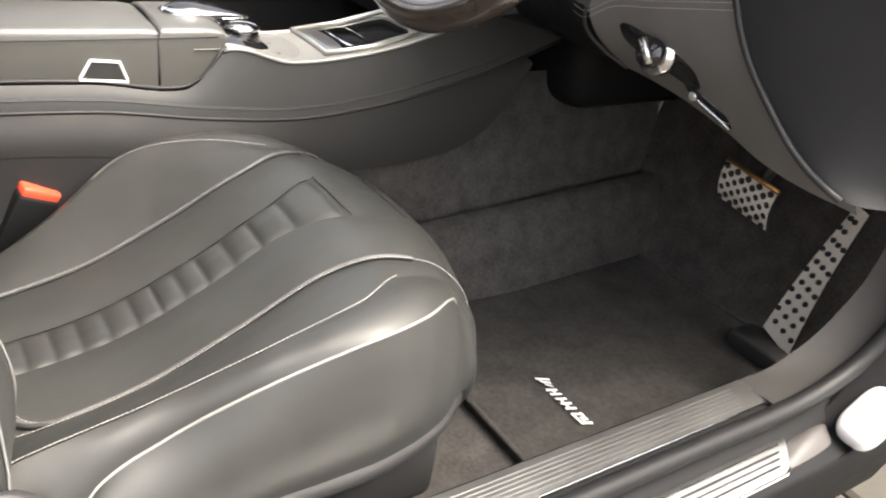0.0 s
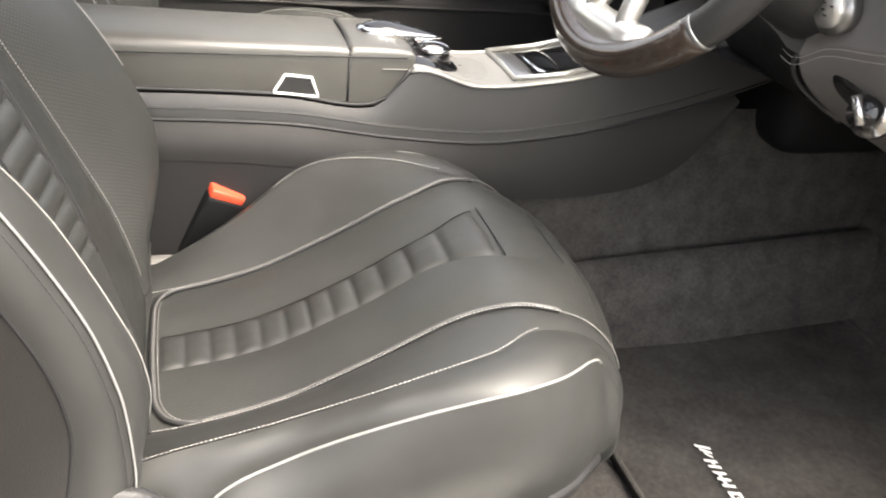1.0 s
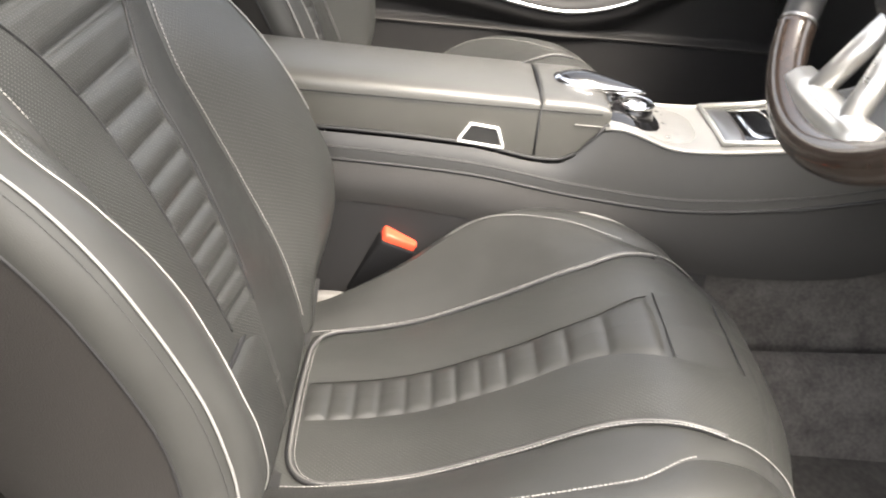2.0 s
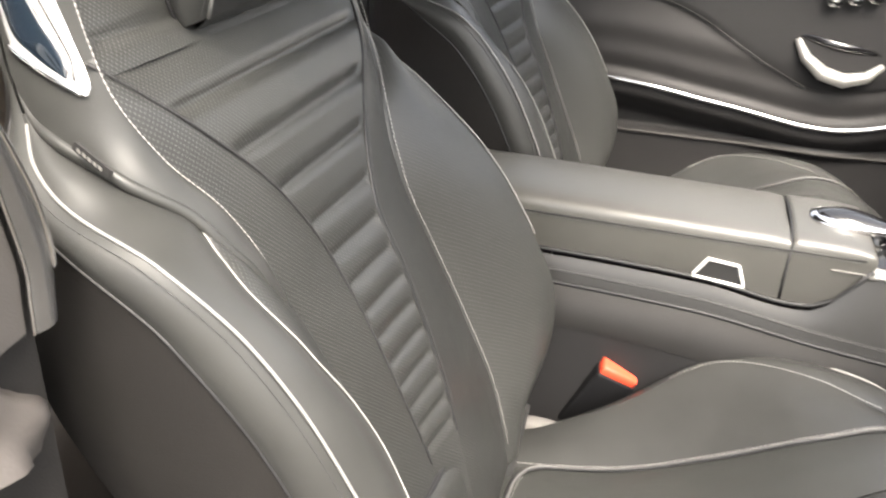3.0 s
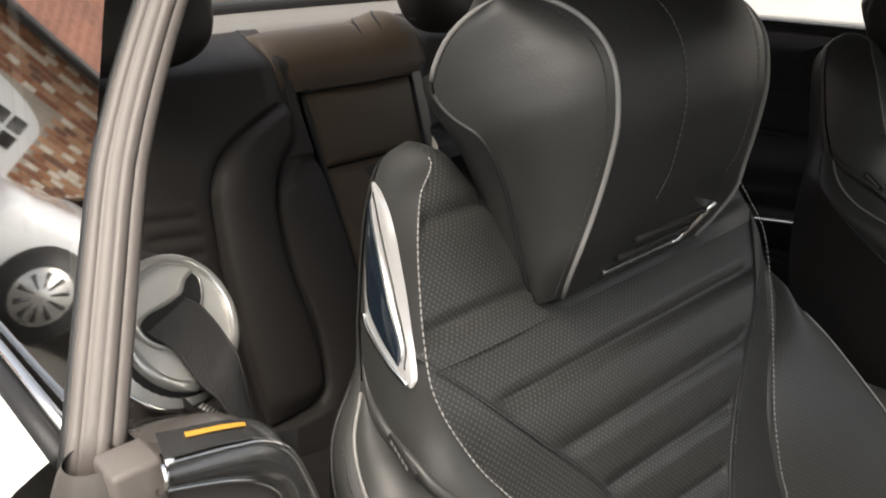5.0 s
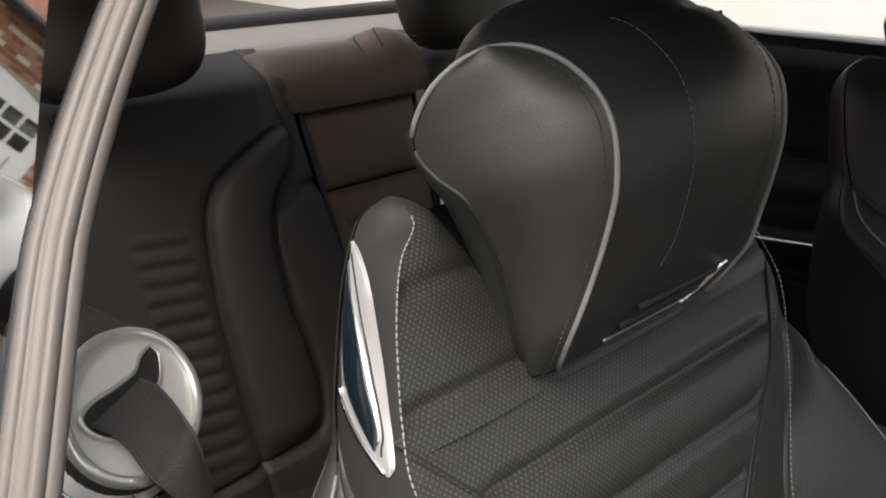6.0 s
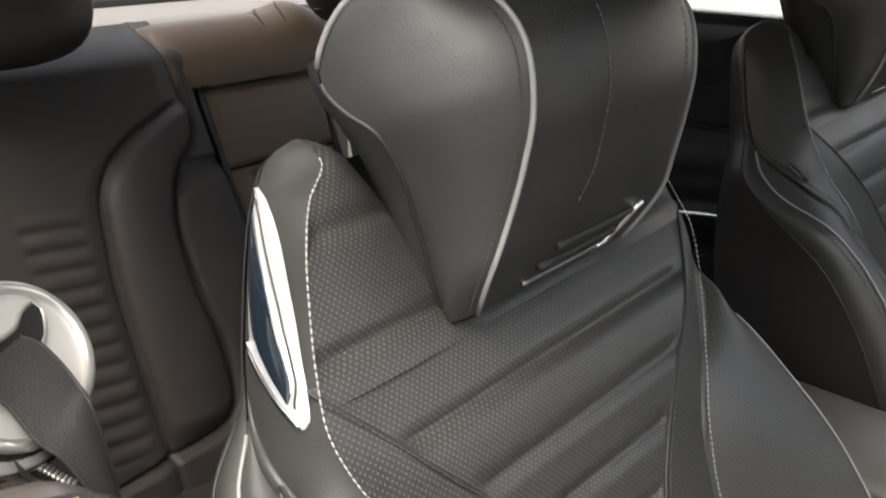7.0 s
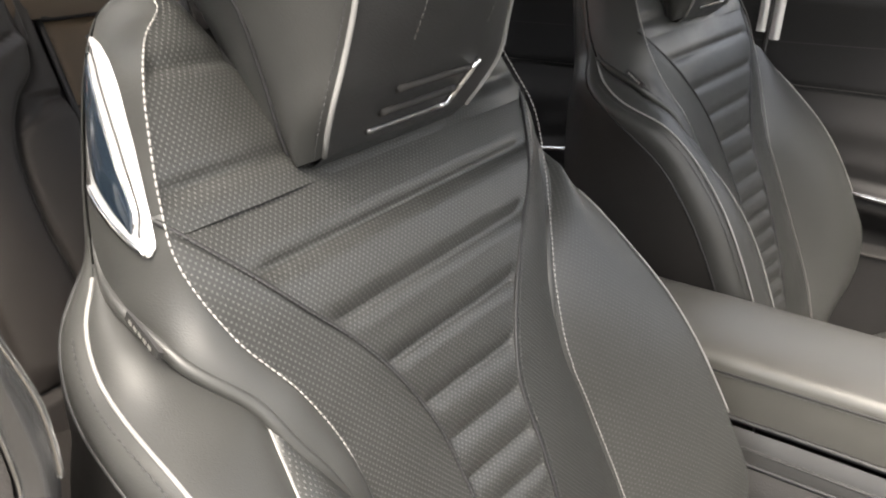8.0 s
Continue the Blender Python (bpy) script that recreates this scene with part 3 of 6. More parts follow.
def head_ring(w, kind, cols):
    """Points over one stretch of the head restraint's section: 'front', 'cheek' or 'back'."""
    F, S, B = np.array(HEAD_F(w)), np.array(HEAD_S(w)), HEAD_BACK(w)[0]
    out = []
    for j in range(cols + 1):
        f = j / cols
        if kind == "front":
            u = F[0] * (1 - 2 * f)
            out.append((u, F[1] + head_bulge(w) * (1 - (u / F[0]) ** 2)))
        elif kind == "cheek":
            q = puffed(F, S, f, 0.010)
            out.append((q[0], q[1]))
        else:
            N = np.array(HEAD_N(w)) * (1 - ease(w, 0.726, 0.74)) + S * ease(w, 0.726, 0.74)
            u = N[0] * (1 - 2 * f)
            out.append((u, B + (N[1] - B) * abs(u / N[0]) ** 4))
    return out


def build_head(seat):
    rows = 56
    ws = [0.572 + 0.1942 * (1 - (1 - i / rows) ** 2.5) for i in range(rows + 1)]
    head = None
    for kind, cols, signs in (("front", 20, (1,)), ("cheek", 12, (-1, 1)), ("back", 16, (1,))):
        for sign in signs:
            verts, faces = [], grid_faces(rows + 1, cols + 1, 0, (kind == "front") ^ (sign < 0) ^ (kind == "cheek") ^ (kind == "back"))
            for w in ws:
                for c, (u, d) in enumerate(head_ring(w, kind, cols)):
                    verts.append(back_point(sign * u, w, d))
            if kind == "front":
                # crown: close the top towards one ridge
                top = ws[-1]
                F, S, B = np.array(HEAD_F(top)), np.array(HEAD_S(top)), HEAD_BACK(top)[0]
                for k in range(1, 9):
                    t = k / 8
                    edge = puffed(F, S, t, 0.0)
                    for c in range(cols + 1):
                        g = 1 - 2 * c / cols
                        dd = edge[1] + (1 - t) * head_bulge(top) * (1 - g * g) + t * (B - S[1]) * (1 - abs(g) ** 4)
                        verts.append(back_point(edge[0] * g, top + (HEAD_TOP - top) * math.sin(math.pi * t) ** 0.7 * (1 - abs(g) ** 3) ** 0.8 if k < 8 else top, dd))
                faces = grid_faces(rows + 9, cols + 1, 0, True)
                head = mesh_part("headrest", verts, faces, LEATHER_DARK, seat, "dark leather head restraint cushion")
            else:
                mesh_part("cheek_panel" if kind == "cheek" else "rear_panel", verts, faces, LEATHER if kind == "cheek" else LEATHER_DARK, head, "smooth leather")
    for sign in (-1, 1):
        line = [back_point(sign * (HEAD_F(w)[0] + 0.001), w, HEAD_F(w)[1] + 0.001) for w in ws]
        f, s = HEAD_F(0.7662), HEAD_S(0.7662)
        for k in range(1, 9):
            t = k / 8
            q = puffed(np.array(f), np.array(s), t, 0.0)
            line.append(back_point(sign * (q[0] + 0.001), 0.766, q[1]))
        for k in range(1, 12):
            w = 0.7662 - 0.0332 * (k / 11) ** 2.5
            line.append(back_point(sign * (HEAD_S(w)[0] + 0.001), w, HEAD_S(w)[1]))
        tube("piping", line, 0.0017, PIPING, head, "pale leather piping", 8)
        stitches("stitching", [[back_point(sign * (HEAD_F(w)[0] + 0.006), w, HEAD_F(w)[1] - 0.003) for w in ws]], THREAD_DARK, head, "dark thread")
        half = [back_point(sign * 0.044, w, HEAD_F(w)[1] + head_bulge(w) * (1 - (0.044 / HEAD_F(w)[0]) ** 2) + 0.0006) for w in ws[6:]]
        stitches("front_seam", [half], GREY_PIPING, head, "pale thread", radius=0.0004)
        # neck panel below and behind the cheek, and the sewn edge between them
        verts = []
        for i in range(45):
            w = 0.572 + 0.166 * i / 44
            a, b = np.array(HEAD_S(w)) + np.array([-0.0015, -0.003]), np.array(HEAD_N(w))
            for j in range(11):
                q = puffed(a, b, j / 10, 0.006)
                verts.append(back_point(sign * q[0], w, q[1]))
        mesh_part("neck_panel", verts, grid_faces(45, 11, 0, sign > 0), LEATHER, head, "smooth leather neck panel")
        tube("cheek_seam", [back_point(sign * (HEAD_S(w)[0] - 0.0002), w, HEAD_S(w)[1] - 0.0015) for w in [0.575 + 0.150 * k / 30 for k in range(31)]], 0.0018, RUBBER, head, "dark sewn edge", 6)
    under = []
    for i in range(9):
        for j in range(21):
            u, d = head_ring(0.572, "front", 20)[j]
            b = HEAD_BACK(0.572)[0]
            under.append(back_point(u * (1 - 0.06 * i / 8), 0.572 - 0.007 * math.sin(math.pi * i / 8), lerp(d, b, i / 8)))
    mesh_part("underside", under, grid_faces(9, 21), LEATHER_DARK, head, "dark leather underside")
    # slot with a chrome frame at the front foot
    def on_front(u, w, lift):
        F = HEAD_F(w)
        return back_point(u, w, F[1] + head_bulge(w) * (1 - (u / F[0]) ** 2) + lift)
    fr = [on_front(-0.050 + 0.092 * k / 10, 0.578, 0.002) for k in range(11)]
    slot = tube("air_outlet", fr, 0.0022, GREY_METAL, head, "grey metal strip", 8)
    tube("end_hook", [on_front(0.034 + 0.008 * k / 2, 0.578, 0.003) for k in range(3)] + [on_front(0.042 + 0.010 * k / 4, 0.578 + 0.022 * k / 4, 0.003) for k in range(1, 5)], 0.0024, CHROME, slot, "bright chrome hook", 8)
    tube("slat", [on_front(-0.046 + 0.086 * k / 10, 0.5865, 0.0012) for k in range(11)], 0.0032, PLASTIC, slot, "dark slat", 8)
    tube("slat", [on_front(-0.042 + 0.086 * k / 10, 0.5965, 0.0010) for k in range(11)], 0.0030, PLASTIC, slot, "dark slat", 8)
    for u in (-0.045, 0.045):
        tube("post", [back_point(u, 0.50, -0.03), back_point(u, 0.60, -0.005)], 0.006, CHROME, head, "chrome post", 10)
    return head


# ---- cushion: rows (p, x, half width, z) for each seam ----
C_MID = curve_through([(0.0, 0.030, 0, 0.468), (0.1, 0.10, 0, 0.476), (0.2, 0.20, 0, 0.496), (0.3, 0.30, 0, 0.541), (0.4, 0.40, 0, 0.599), (0.47, 0.46, 0, 0.622), (0.54, 0.52, 0, 0.618), (0.62, 0.578, 0, 0.590), (0.70, 0.608, 0, 0.548), (0.82, 0.624, 0, 0.480), (1.0, 0.606, 0, 0.375)])
C_LAD = curve_through([(0.0, 0.030, 0.030, 0.468), (0.1, 0.10, 0.032, 0.477), (0.2, 0.20, 0.032, 0.497), (0.3, 0.30, 0.032, 0.542), (0.4, 0.40, 0.034, 0.600), (0.47, 0.46, 0.052, 0.622), (0.54, 0.52, 0.060, 0.617), (0.62, 0.577, 0.060, 0.589), (0.70, 0.607, 0.060, 0.547), (0.82, 0.623, 0.060, 0.479), (1.0, 0.605, 0.060, 0.374)])
C_A = curve_through([(0.0, 0.030, 0.120, 0.468), (0.1, 0.10, 0.126, 0.476), (0.2, 0.20, 0.128, 0.499), (0.3, 0.30, 0.130, 0.545), (0.4, 0.40, 0.133, 0.598), (0.47, 0.46, 0.146, 0.616), (0.54, 0.515, 0.156, 0.606), (0.62, 0.564, 0.156, 0.570), (0.70, 0.594, 0.152, 0.525), (0.82, 0.611, 0.147, 0.460), (1.0, 0.596, 0.140, 0.370)])
C_B = curve_through([(0.0, 0.030, 0.205, 0.500), (0.1, 0.10, 0.202, 0.517), (0.2, 0.20, 0.203, 0.540), (0.3, 0.30, 0.218, 0.582), (0.4, 0.40, 0.213, 0.608), (0.47, 0.46, 0.186, 0.613), (0.54, 0.517, 0.178, 0.598), (0.62, 0.561, 0.172, 0.562), (0.70, 0.589, 0.168, 0.520), (0.82, 0.604, 0.162, 0.455), (1.0, 0.586, 0.155, 0.370)])
C_C = curve_through([(0.0, 0.030, 0.245, 0.440), (0.1, 0.110, 0.240, 0.455), (0.13, 0.14, 0.230, 0.483), (0.2, 0.20, 0.226, 0.510), (0.3, 0.30, 0.246, 0.562), (0.4, 0.40, 0.262, 0.597), (0.47, 0.46, 0.252, 0.601), (0.54, 0.515, 0.216, 0.588), (0.62, 0.549, 0.190, 0.557), (0.70, 0.580, 0.188, 0.515), (0.82, 0.594, 0.184, 0.450), (1.0, 0.578, 0.172, 0.368)])
C_D = curve_through([(0.0, 0.020, 0.262, 0.420), (0.1, 0.095, 0.262, 0.426), (0.2, 0.20, 0.265, 0.430), (0.3, 0.30, 0.267, 0.430), (0.4, 0.40, 0.266, 0.430), (0.47, 0.46, 0.257, 0.431), (0.54, 0.515, 0.240, 0.434), (0.62, 0.552, 0.215, 0.438), (0.70, 0.572, 0.199, 0.430), (0.82, 0.580, 0.187, 0.405), (1.0, 0.572, 0.176, 0.368)])
RUNGS = [0.085, 0.112, 0.141, 0.170, 0.199, 0.229, 0.256, 0.282, 0.309, 0.340, 0.372, 0.412, 0.465]


def cushion_panel(name, first, last, cols, material, parent, sign, label="", puff=0.0, p0=0.0, p1=1.0, rungs=False, rows=190):
    verts, uv = [], []
    arc, before = 0.0, None
    for i in range(rows + 1):
        p = p0 + (p1 - p0) * i / rows
        a, b = Vector(first(p)), Vector(last(p))
        before = before or a
        arc += (a - before).length
        before = a
        along = Vector(first(min(1, p + 0.005))) - Vector(first(max(0, p - 0.005)))
        out = along.cross(b - a)
        out = (-out if out.z < 0 and p < 0.7 else out)
        out = out.normalized() if out.length > 1e-9 else Vector((0, 0, 1))
        if p >= 0.7 and out.x < 0:
            out = -out
        amount = puff * min(1.0, (b - a).length / 0.04)
        for j in range(cols + 1):
            f = j / cols
            q = a.lerp(b, f) + out * (amount * 4 * f * (1 - f))
            if rungs:
                for g0, g1 in zip(RUNGS[:-1], RUNGS[1:]):
                    if g0 <= q.x < g1 and p < 0.52:
                        t = (q.x - g0) / (g1 - g0)
                        h = min(1.0, math.sin(math.pi * t) * max(1.0, (g1 - g0) / 0.03)) ** 0.5
                        q = q + out * (0.0052 * h * (1 - f ** 7) - 0.0012)
            q = q + out * (0.0015 * noise.noise(Vector((q.x * 12, q.y * 12 * sign, 7.7))) + 0.0007 * noise.noise(Vector((q.x * 22, q.y * 55 * sign, 2.1))))
            verts.append(Vector((q.x, CUSHION_Y + sign * q.y, q.z)))
            uv.append((sign * q.y, arc))
    return mesh_part(name, verts, grid_faces(rows + 1, cols + 1, 0, sign < 0), material, parent, label, uv)


def cushion_line(curve, p0, p1, sign, lift=0.0, shift=0.0, n=90):
    out = []
    for i in range(n + 1):
        x, y, z = curve(p0 + (p1 - p0) * i / n)
        out.append(Vector((x, CUSHION_Y + sign * (y + shift), z + lift)))
    return out


def sunk(curve, drop):
    return lambda p: np.array(curve(p)) - np.array([0, 0, drop if p < 0.6 else drop * 0.5])


def full(curve, sign):
    """The cushion's inner bolster stands a little wider and higher."""
    if sign < 0:
        return curve
    return lambda p: np.array(curve(p)) + np.array([0, 0.030, 0.014]) * math.exp(-((p - 0.29) / 0.10) ** 2) - np.array([0, 0.012, 0.034]) * (1 - ease(p, 0.05, 0.24))


def build_cushion(seat):
    cush = None
    for sign in (-1, 1):
        body = cushion_panel("cushion" if sign < 0 else "side_panel", full(C_C, sign), C_D, 12, LEATHER, cush or seat, sign, "smooth grey leather side of the cushion", 0.012)
        if cush is None:
            cush = body
        cushion_panel("ladder_panel", C_MID, sunk(C_LAD, 0.002), 8, LEATHER, cush, sign, "quilted leather", 0.0, 0.055, 1.0, True, 320)
        cushion_panel("insert_panel", sunk(C_LAD, 0.002), sunk(C_A, 0.003), 14, BOLSTER_PERF, cush, sign, "finely perforated leather", 0.004, 0.055, 1.0)
        cushion_panel("bolster_inner_panel", sunk(C_A, 0.003), full(sunk(C_B, 0.002), sign), 12, LEATHER, cush, sign, "smooth leather", 0.003)
        cushion_panel("bolster_panel", full(sunk(C_B, 0.002), sign), full(C_C, sign), 10, LEATHER, cush, sign, "smooth leather", 0.008)
        tube("piping", cushion_line(full(C_C, sign), 0.085 if sign < 0 else 0.30, 0.605, sign, 0.001, 0.001), 0.0016, PIPING, cush, "pale leather piping", 8)
        stitches("insert_stitching", [cushion_line(C_A, 0.062, 0.72, sign, 0.0012, 0.003)], THREAD, cush, "pale thread")
        stitches("bolster_stitching", [cushion_line(full(C_B, sign), 0.03 if sign < 0 else 0.24, 0.475, sign, 0.0012)], THREAD, cush, "pale thread")
    # grey piping all round the insert, with rounded rear corners
    border = cushion_line(C_A, 0.52, 0.125, -1, 0.0008)
    for sign in (-1, 1):
        corner = [Vector((*C_A(0.125)[:1], CUSHION_Y + sign * C_A(0.125)[1], C_A(0.125)[2] + 0.0008)), Vector((0.083, CUSHION_Y + sign * 0.126, 0.4785)), Vector((0.079, CUSHION_Y + sign * 0.080, 0.4780))]
        arc = [corner[0] * (1 - t) ** 2 + corner[1] * 2 * t * (1 - t) + corner[2] * t * t for t in [k / 12 for k in range(1, 12)]]
        border += arc if sign < 0 else arc[::-1]
        if sign < 0:
            border += [Vector((0.079 - 0.002 * math.sin(math.pi * k / 12), CUSHION_Y + lerp(-0.080, 0.080, k / 12), 0.4775)) for k in range(13)]
    border += cushion_line(C_A, 0.125, 0.52, 1, 0.0008)
    tube("insert_groove", [q + Vector((-0.002 if 88 < k < 120 else 0, 0, -0.0016)) for k, q in enumerate(border)], 0.0034, RUBBER, cush, "dark sewn groove", 6)
    tube("insert_piping", border, 0.0021, GREY_PIPING, cush, "grey leather piping", 8)
    stitches("corner_stitching", [[q + Vector((0.005, 0, 0.0010)) for q in border[88:118]]], THREAD, cush, "pale thread", radius=0.0004)
    rear = []
    for i in range(9):
        for j in range(13):
            rear.append(Vector((0.075 - 0.09 * i / 8, CUSHION_Y - 0.21 + 0.42 * j / 12, 0.470 + 0.0 - 0.02 * (i / 8) ** 2 + 0.030 * abs(-1 + 2 * j / 12) ** 4)))
    mesh_part("rear_panel", rear, grid_faces(9, 13, 0, True), LEATHER_DARK, cush, "")
    # cross seams at the front of the insert
    for p, hw in ((0.485, 0.056), (0.575, 0.062)):
        line = []
        for k in range(21):
            y = -hw + 2 * hw * k / 20
            x, _, z = C_MID(p)
            line.append(Vector((x, CUSHION_Y + y, z + 0.0004)))
        tube("cross_seam", line, 0.0009, LEATHER_DARK, cush, "", 6)
    # base and runners
    base = block("seat_base", 0.03, 0.53, CUSHION_Y - 0.235, CUSHION_Y + 0.235, 0.300, 0.425, COVER_DARK, seat, "black plastic seat base", 0.02, 3)
    valance = []
    for i in range(61):
        p = i / 60 * 0.72
        x, y, z = C_D(p)
        for dy, zz in ((-0.006, z + 0.004), (0.0035, z - 0.004), (0.004, z - 0.018), (-0.004, z - 0.030), (-0.030, z - 0.036)):
            valance.append(Vector((x, CUSHION_Y - (y + dy), zz)))
    mesh_part("side_valance", valance, grid_faces(61, 5), PLASTIC_DARK, seat, "grey plastic side valance")
    for y in (-0.19, 0.19):
        block("runner", -0.05, 0.50, CUSHION_Y + y - 0.02, CUSHION_Y + y + 0.02, 0.272, 0.305, BRUSHED, seat, "steel seat runner", 0.003)
    for sign in (-1,):
        ellipsoid("recliner_cover", (0.035, CUSHION_Y + sign * 0.252, 0.46), (0.065, 0.016, 0.07), PLASTIC_DARK, seat, "dark plastic hinge cover", 2.6)
    return cush


driver_seat = thing("car_seat", (0.20, -0.39, 0.28), "dark grey quilted leather front seat with pale piping and stitching", "seat", "front seats")
driver_back = build_backrest(driver_seat)
build_head(driver_seat)
build_cushion(driver_seat)
seat_turn = Matrix.Translation((-0.22, 0.14, 0)) @ Matrix.Rotation(radians(-2.7), 4, "Z") @ Matrix.Translation((0.22, -0.14, 0))
passenger_seat = copy_thing(driver_seat, seat_turn @ Matrix.Translation((0.18, 0.372, 0.28)))
belt_guide(driver_back, -1)
belt_guide([o for o in passenger_seat.children if o.name.startswith("backrest")][0], 1)
tagged(passenger_seat, "dark grey quilted leather front seat beside the far door")
# ---- the car's body round the cabin ----
def sheet(name, fn, nu, nv, material, parent=None, label="", kind="", flip=False, thick=0.0):
    """A smooth sheet: fn(a, b) for a, b from 0 to 1."""
    verts = [fn(i / nu, j / nv) for i in range(nu + 1) for j in range(nv + 1)]
    faces = grid_faces(nu + 1, nv + 1, 0, flip)
    if thick:
        n = len(verts)
        back = [Vector(v) + Vector((0, 0, -thick)) for v in verts]
        faces += [[k + n for k in f][::-1] for f in grid_faces(nu + 1, nv + 1, 0, flip)]
        verts = [Vector(v) for v in verts] + back
        rim = [i * (nv + 1) for i in range(nu + 1)] + [nu * (nv + 1) + j for j in range(1, nv + 1)] + [i * (nv + 1) + nv for i in range(nu - 1, -1, -1)] + [j for j in range(nv - 1, 0, -1)]
        m = len(verts)
        verts += [verts[k].copy() for k in rim] + [verts[k + n].copy() for k in rim]
        c = len(rim)
        faces += [[m + k, m + (k + 1) % c, m + c + (k + 1) % c, m + c + k] for k in range(c)]
    return mesh_part(name, verts, faces, material, parent, label, None, True, kind)


# ground colour darkened in place of the shade beside the open door
ground = block("ground", -60, 60, -60, 60, -0.20, -0.02, mat("street_stone_shaded", (0.055, 0.050, 0.042), 0.9, 0, 0.25, 9, 0.6, 40), None, "", 0, 1, "structure")
floor = sheet("floor", lambda a, b: Vector((lerp(-1.7, 1.30, a), lerp(-0.70, 0.74, b), 0.268)), 6, 4, CARPET, None, "", "structure", True, 0.06)
sheet("footwell_wall", lambda a, b: Vector((1.27 + 0.16 * a ** 0.7 + 0.02 * a, lerp(-0.74, -0.10, b), 0.26 + 0.60 * a)), 10, 6, CARPET, None, "", "structure")
sheet("footwell_wall", lambda a, b: Vector((1.27 + 0.16 * a ** 0.7 + 0.02 * a, lerp(0.10, 0.74, b), 0.26 + 0.60 * a)), 10, 6, CARPET, None, "", "structure")

# tunnel under the console: carpet in front, grey plastic beside the seat
sheet("tunnel_side", lambda a, b: Vector((lerp(0.42, 1.42, a), -lerp(0.160, 0.080, b), lerp(0.262, 0.66, b))), 12, 6, CARPET, None, "", "structure")
sheet("tunnel_side", lambda a, b: Vector((lerp(0.42, 1.42, a), lerp(0.160, 0.080, b), lerp(0.262, 0.66, b))), 12, 6, CARPET, None, "", "structure")
# carpet ledge along the tunnel
sheet("tunnel_ledge", lambda a, b: Vector((lerp(0.55, 1.42, a), -0.150 - 0.085 * b, 0.405 + 0.05 * a - 0.14 * b ** 2.2)), 14, 8, CARPET, None, "", "structure")

# sill of the open door
sill = sheet("door_sill", lambda a, b: Vector((lerp(-0.62, 1.32, a), [-0.668, -0.676, -0.690, -0.752, -0.786, -0.834, -0.840, -0.800][round(b * 7)],
                                              [0.262, 0.385, 0.398, 0.398, 0.370, 0.356, 0.347, 0.17][round(b * 7)])), 40, 7, SILL_BLACK, None, "", "structure")
sill_cover = thing("sill_plate", (0.4, -0.72, 0.398), "ribbed brushed steel plate on the door sill", "sill plate")
sheet("plate", lambda a, b: Vector((lerp(-0.30, 1.012 - 0.014 * b, a), lerp(-0.690, -0.742, b), 0.4015 + 0.0015 * math.sin(math.pi * b))), 30, 8, BRUSHED, sill_cover, "", "", False, 0.003)
for k in range(6):
    y = -0.701 - 0.0065 * k
    tube("rib", [(-0.20, y, 0.4030), (0.35, y, 0.4034), (0.960 - 0.004 * k, y, 0.4030)], 0.0009, BRUSHED, sill_cover, "", 8)
tube("rim", [(-0.30, -0.743, 0.402), (0.3, -0.743, 0.403), (0.990, -0.743, 0.402), (0.999, -0.738, 0.402), (1.012, -0.700, 0.402), (1.006, -0.690, 0.402)], 0.0016, CHROME, sill_cover, "", 6)
# rubber weather strip that follows the opening
strip = [(-0.55, -0.768, 0.405), (0.2, -0.768, 0.405), (0.80, -0.768, 0.405), (0.98, -0.770, 0.408), (1.08, -0.774, 0.430), (1.15, -0.780, 0.480), (1.185, -0.786, 0.56), (1.20, -0.790, 0.68), (1.20, -0.790, 0.95)]
path = curve_through([(i, *p) for i, p in enumerate(strip)])
tube("weather_strip", [path(i * 0.08) for i in range(101)], 0.0135, STRIP_RUBBER, None, "", 12, False, "structure")
inner = [(0.975, -0.688, 0.400), (1.03, -0.696, 0.408), (1.09, -0.705, 0.440), (1.14, -0.712, 0.490), (1.18, -0.718, 0.57), (1.19, -0.722, 0.70), (1.19, -0.722, 0.95)]
kick = curve_through([(i, *p) for i, p in enumerate(inner)])
def kick_fn(a, b):
    p, q = Vector(kick(a * 6)), Vector(path(3.0 + a * 5.0))
    r = p.lerp(q, b)
    return r + Vector((0.03, 0, 0.0)) * math.sin(math.pi * b) * 0.3
sheet("kick_panel", kick_fn, 40, 8, KICK_TRIM, None, "", "structure")
def side_wall(a, b):
    p = Vector(kick(a * 6))
    return p.lerp(Vector((max(p.x, 1.05) + 0.12, -0.672, max(0.262, p.z - 0.02))), b)
sheet("kick_panel", side_wall, 30, 6, CARPET, None, "", "structure")
rocker = thing("rocker_trim", (0.8, -0.82, 0.34), "bright steel tread strip on the black outer sill", "sill trim")
sheet("tread", lambda a, b: Vector((lerp(0.20, 0.984 - 0.040 * b - 0.006 * (2 * b - 1) ** 4, a), lerp(-0.784, -0.828, b), 0.377 - 0.012 * b - 0.004 * (2 * b - 1) ** 6)), 30, 12, BRUSHED, rocker, "brushed steel", "", False, 0.004)
for k in range(4):
    tube("groove" if k % 2 else "rib", [(0.22, -0.794 - 0.008 * k, 0.3775 - 0.0024 * k), (0.955 - 0.008 * k, -0.794 - 0.008 * k, 0.3775 - 0.0024 * k)], 0.0016, RUBBER if k % 2 else CHROME, rocker, "dark groove" if k % 2 else "", 6)
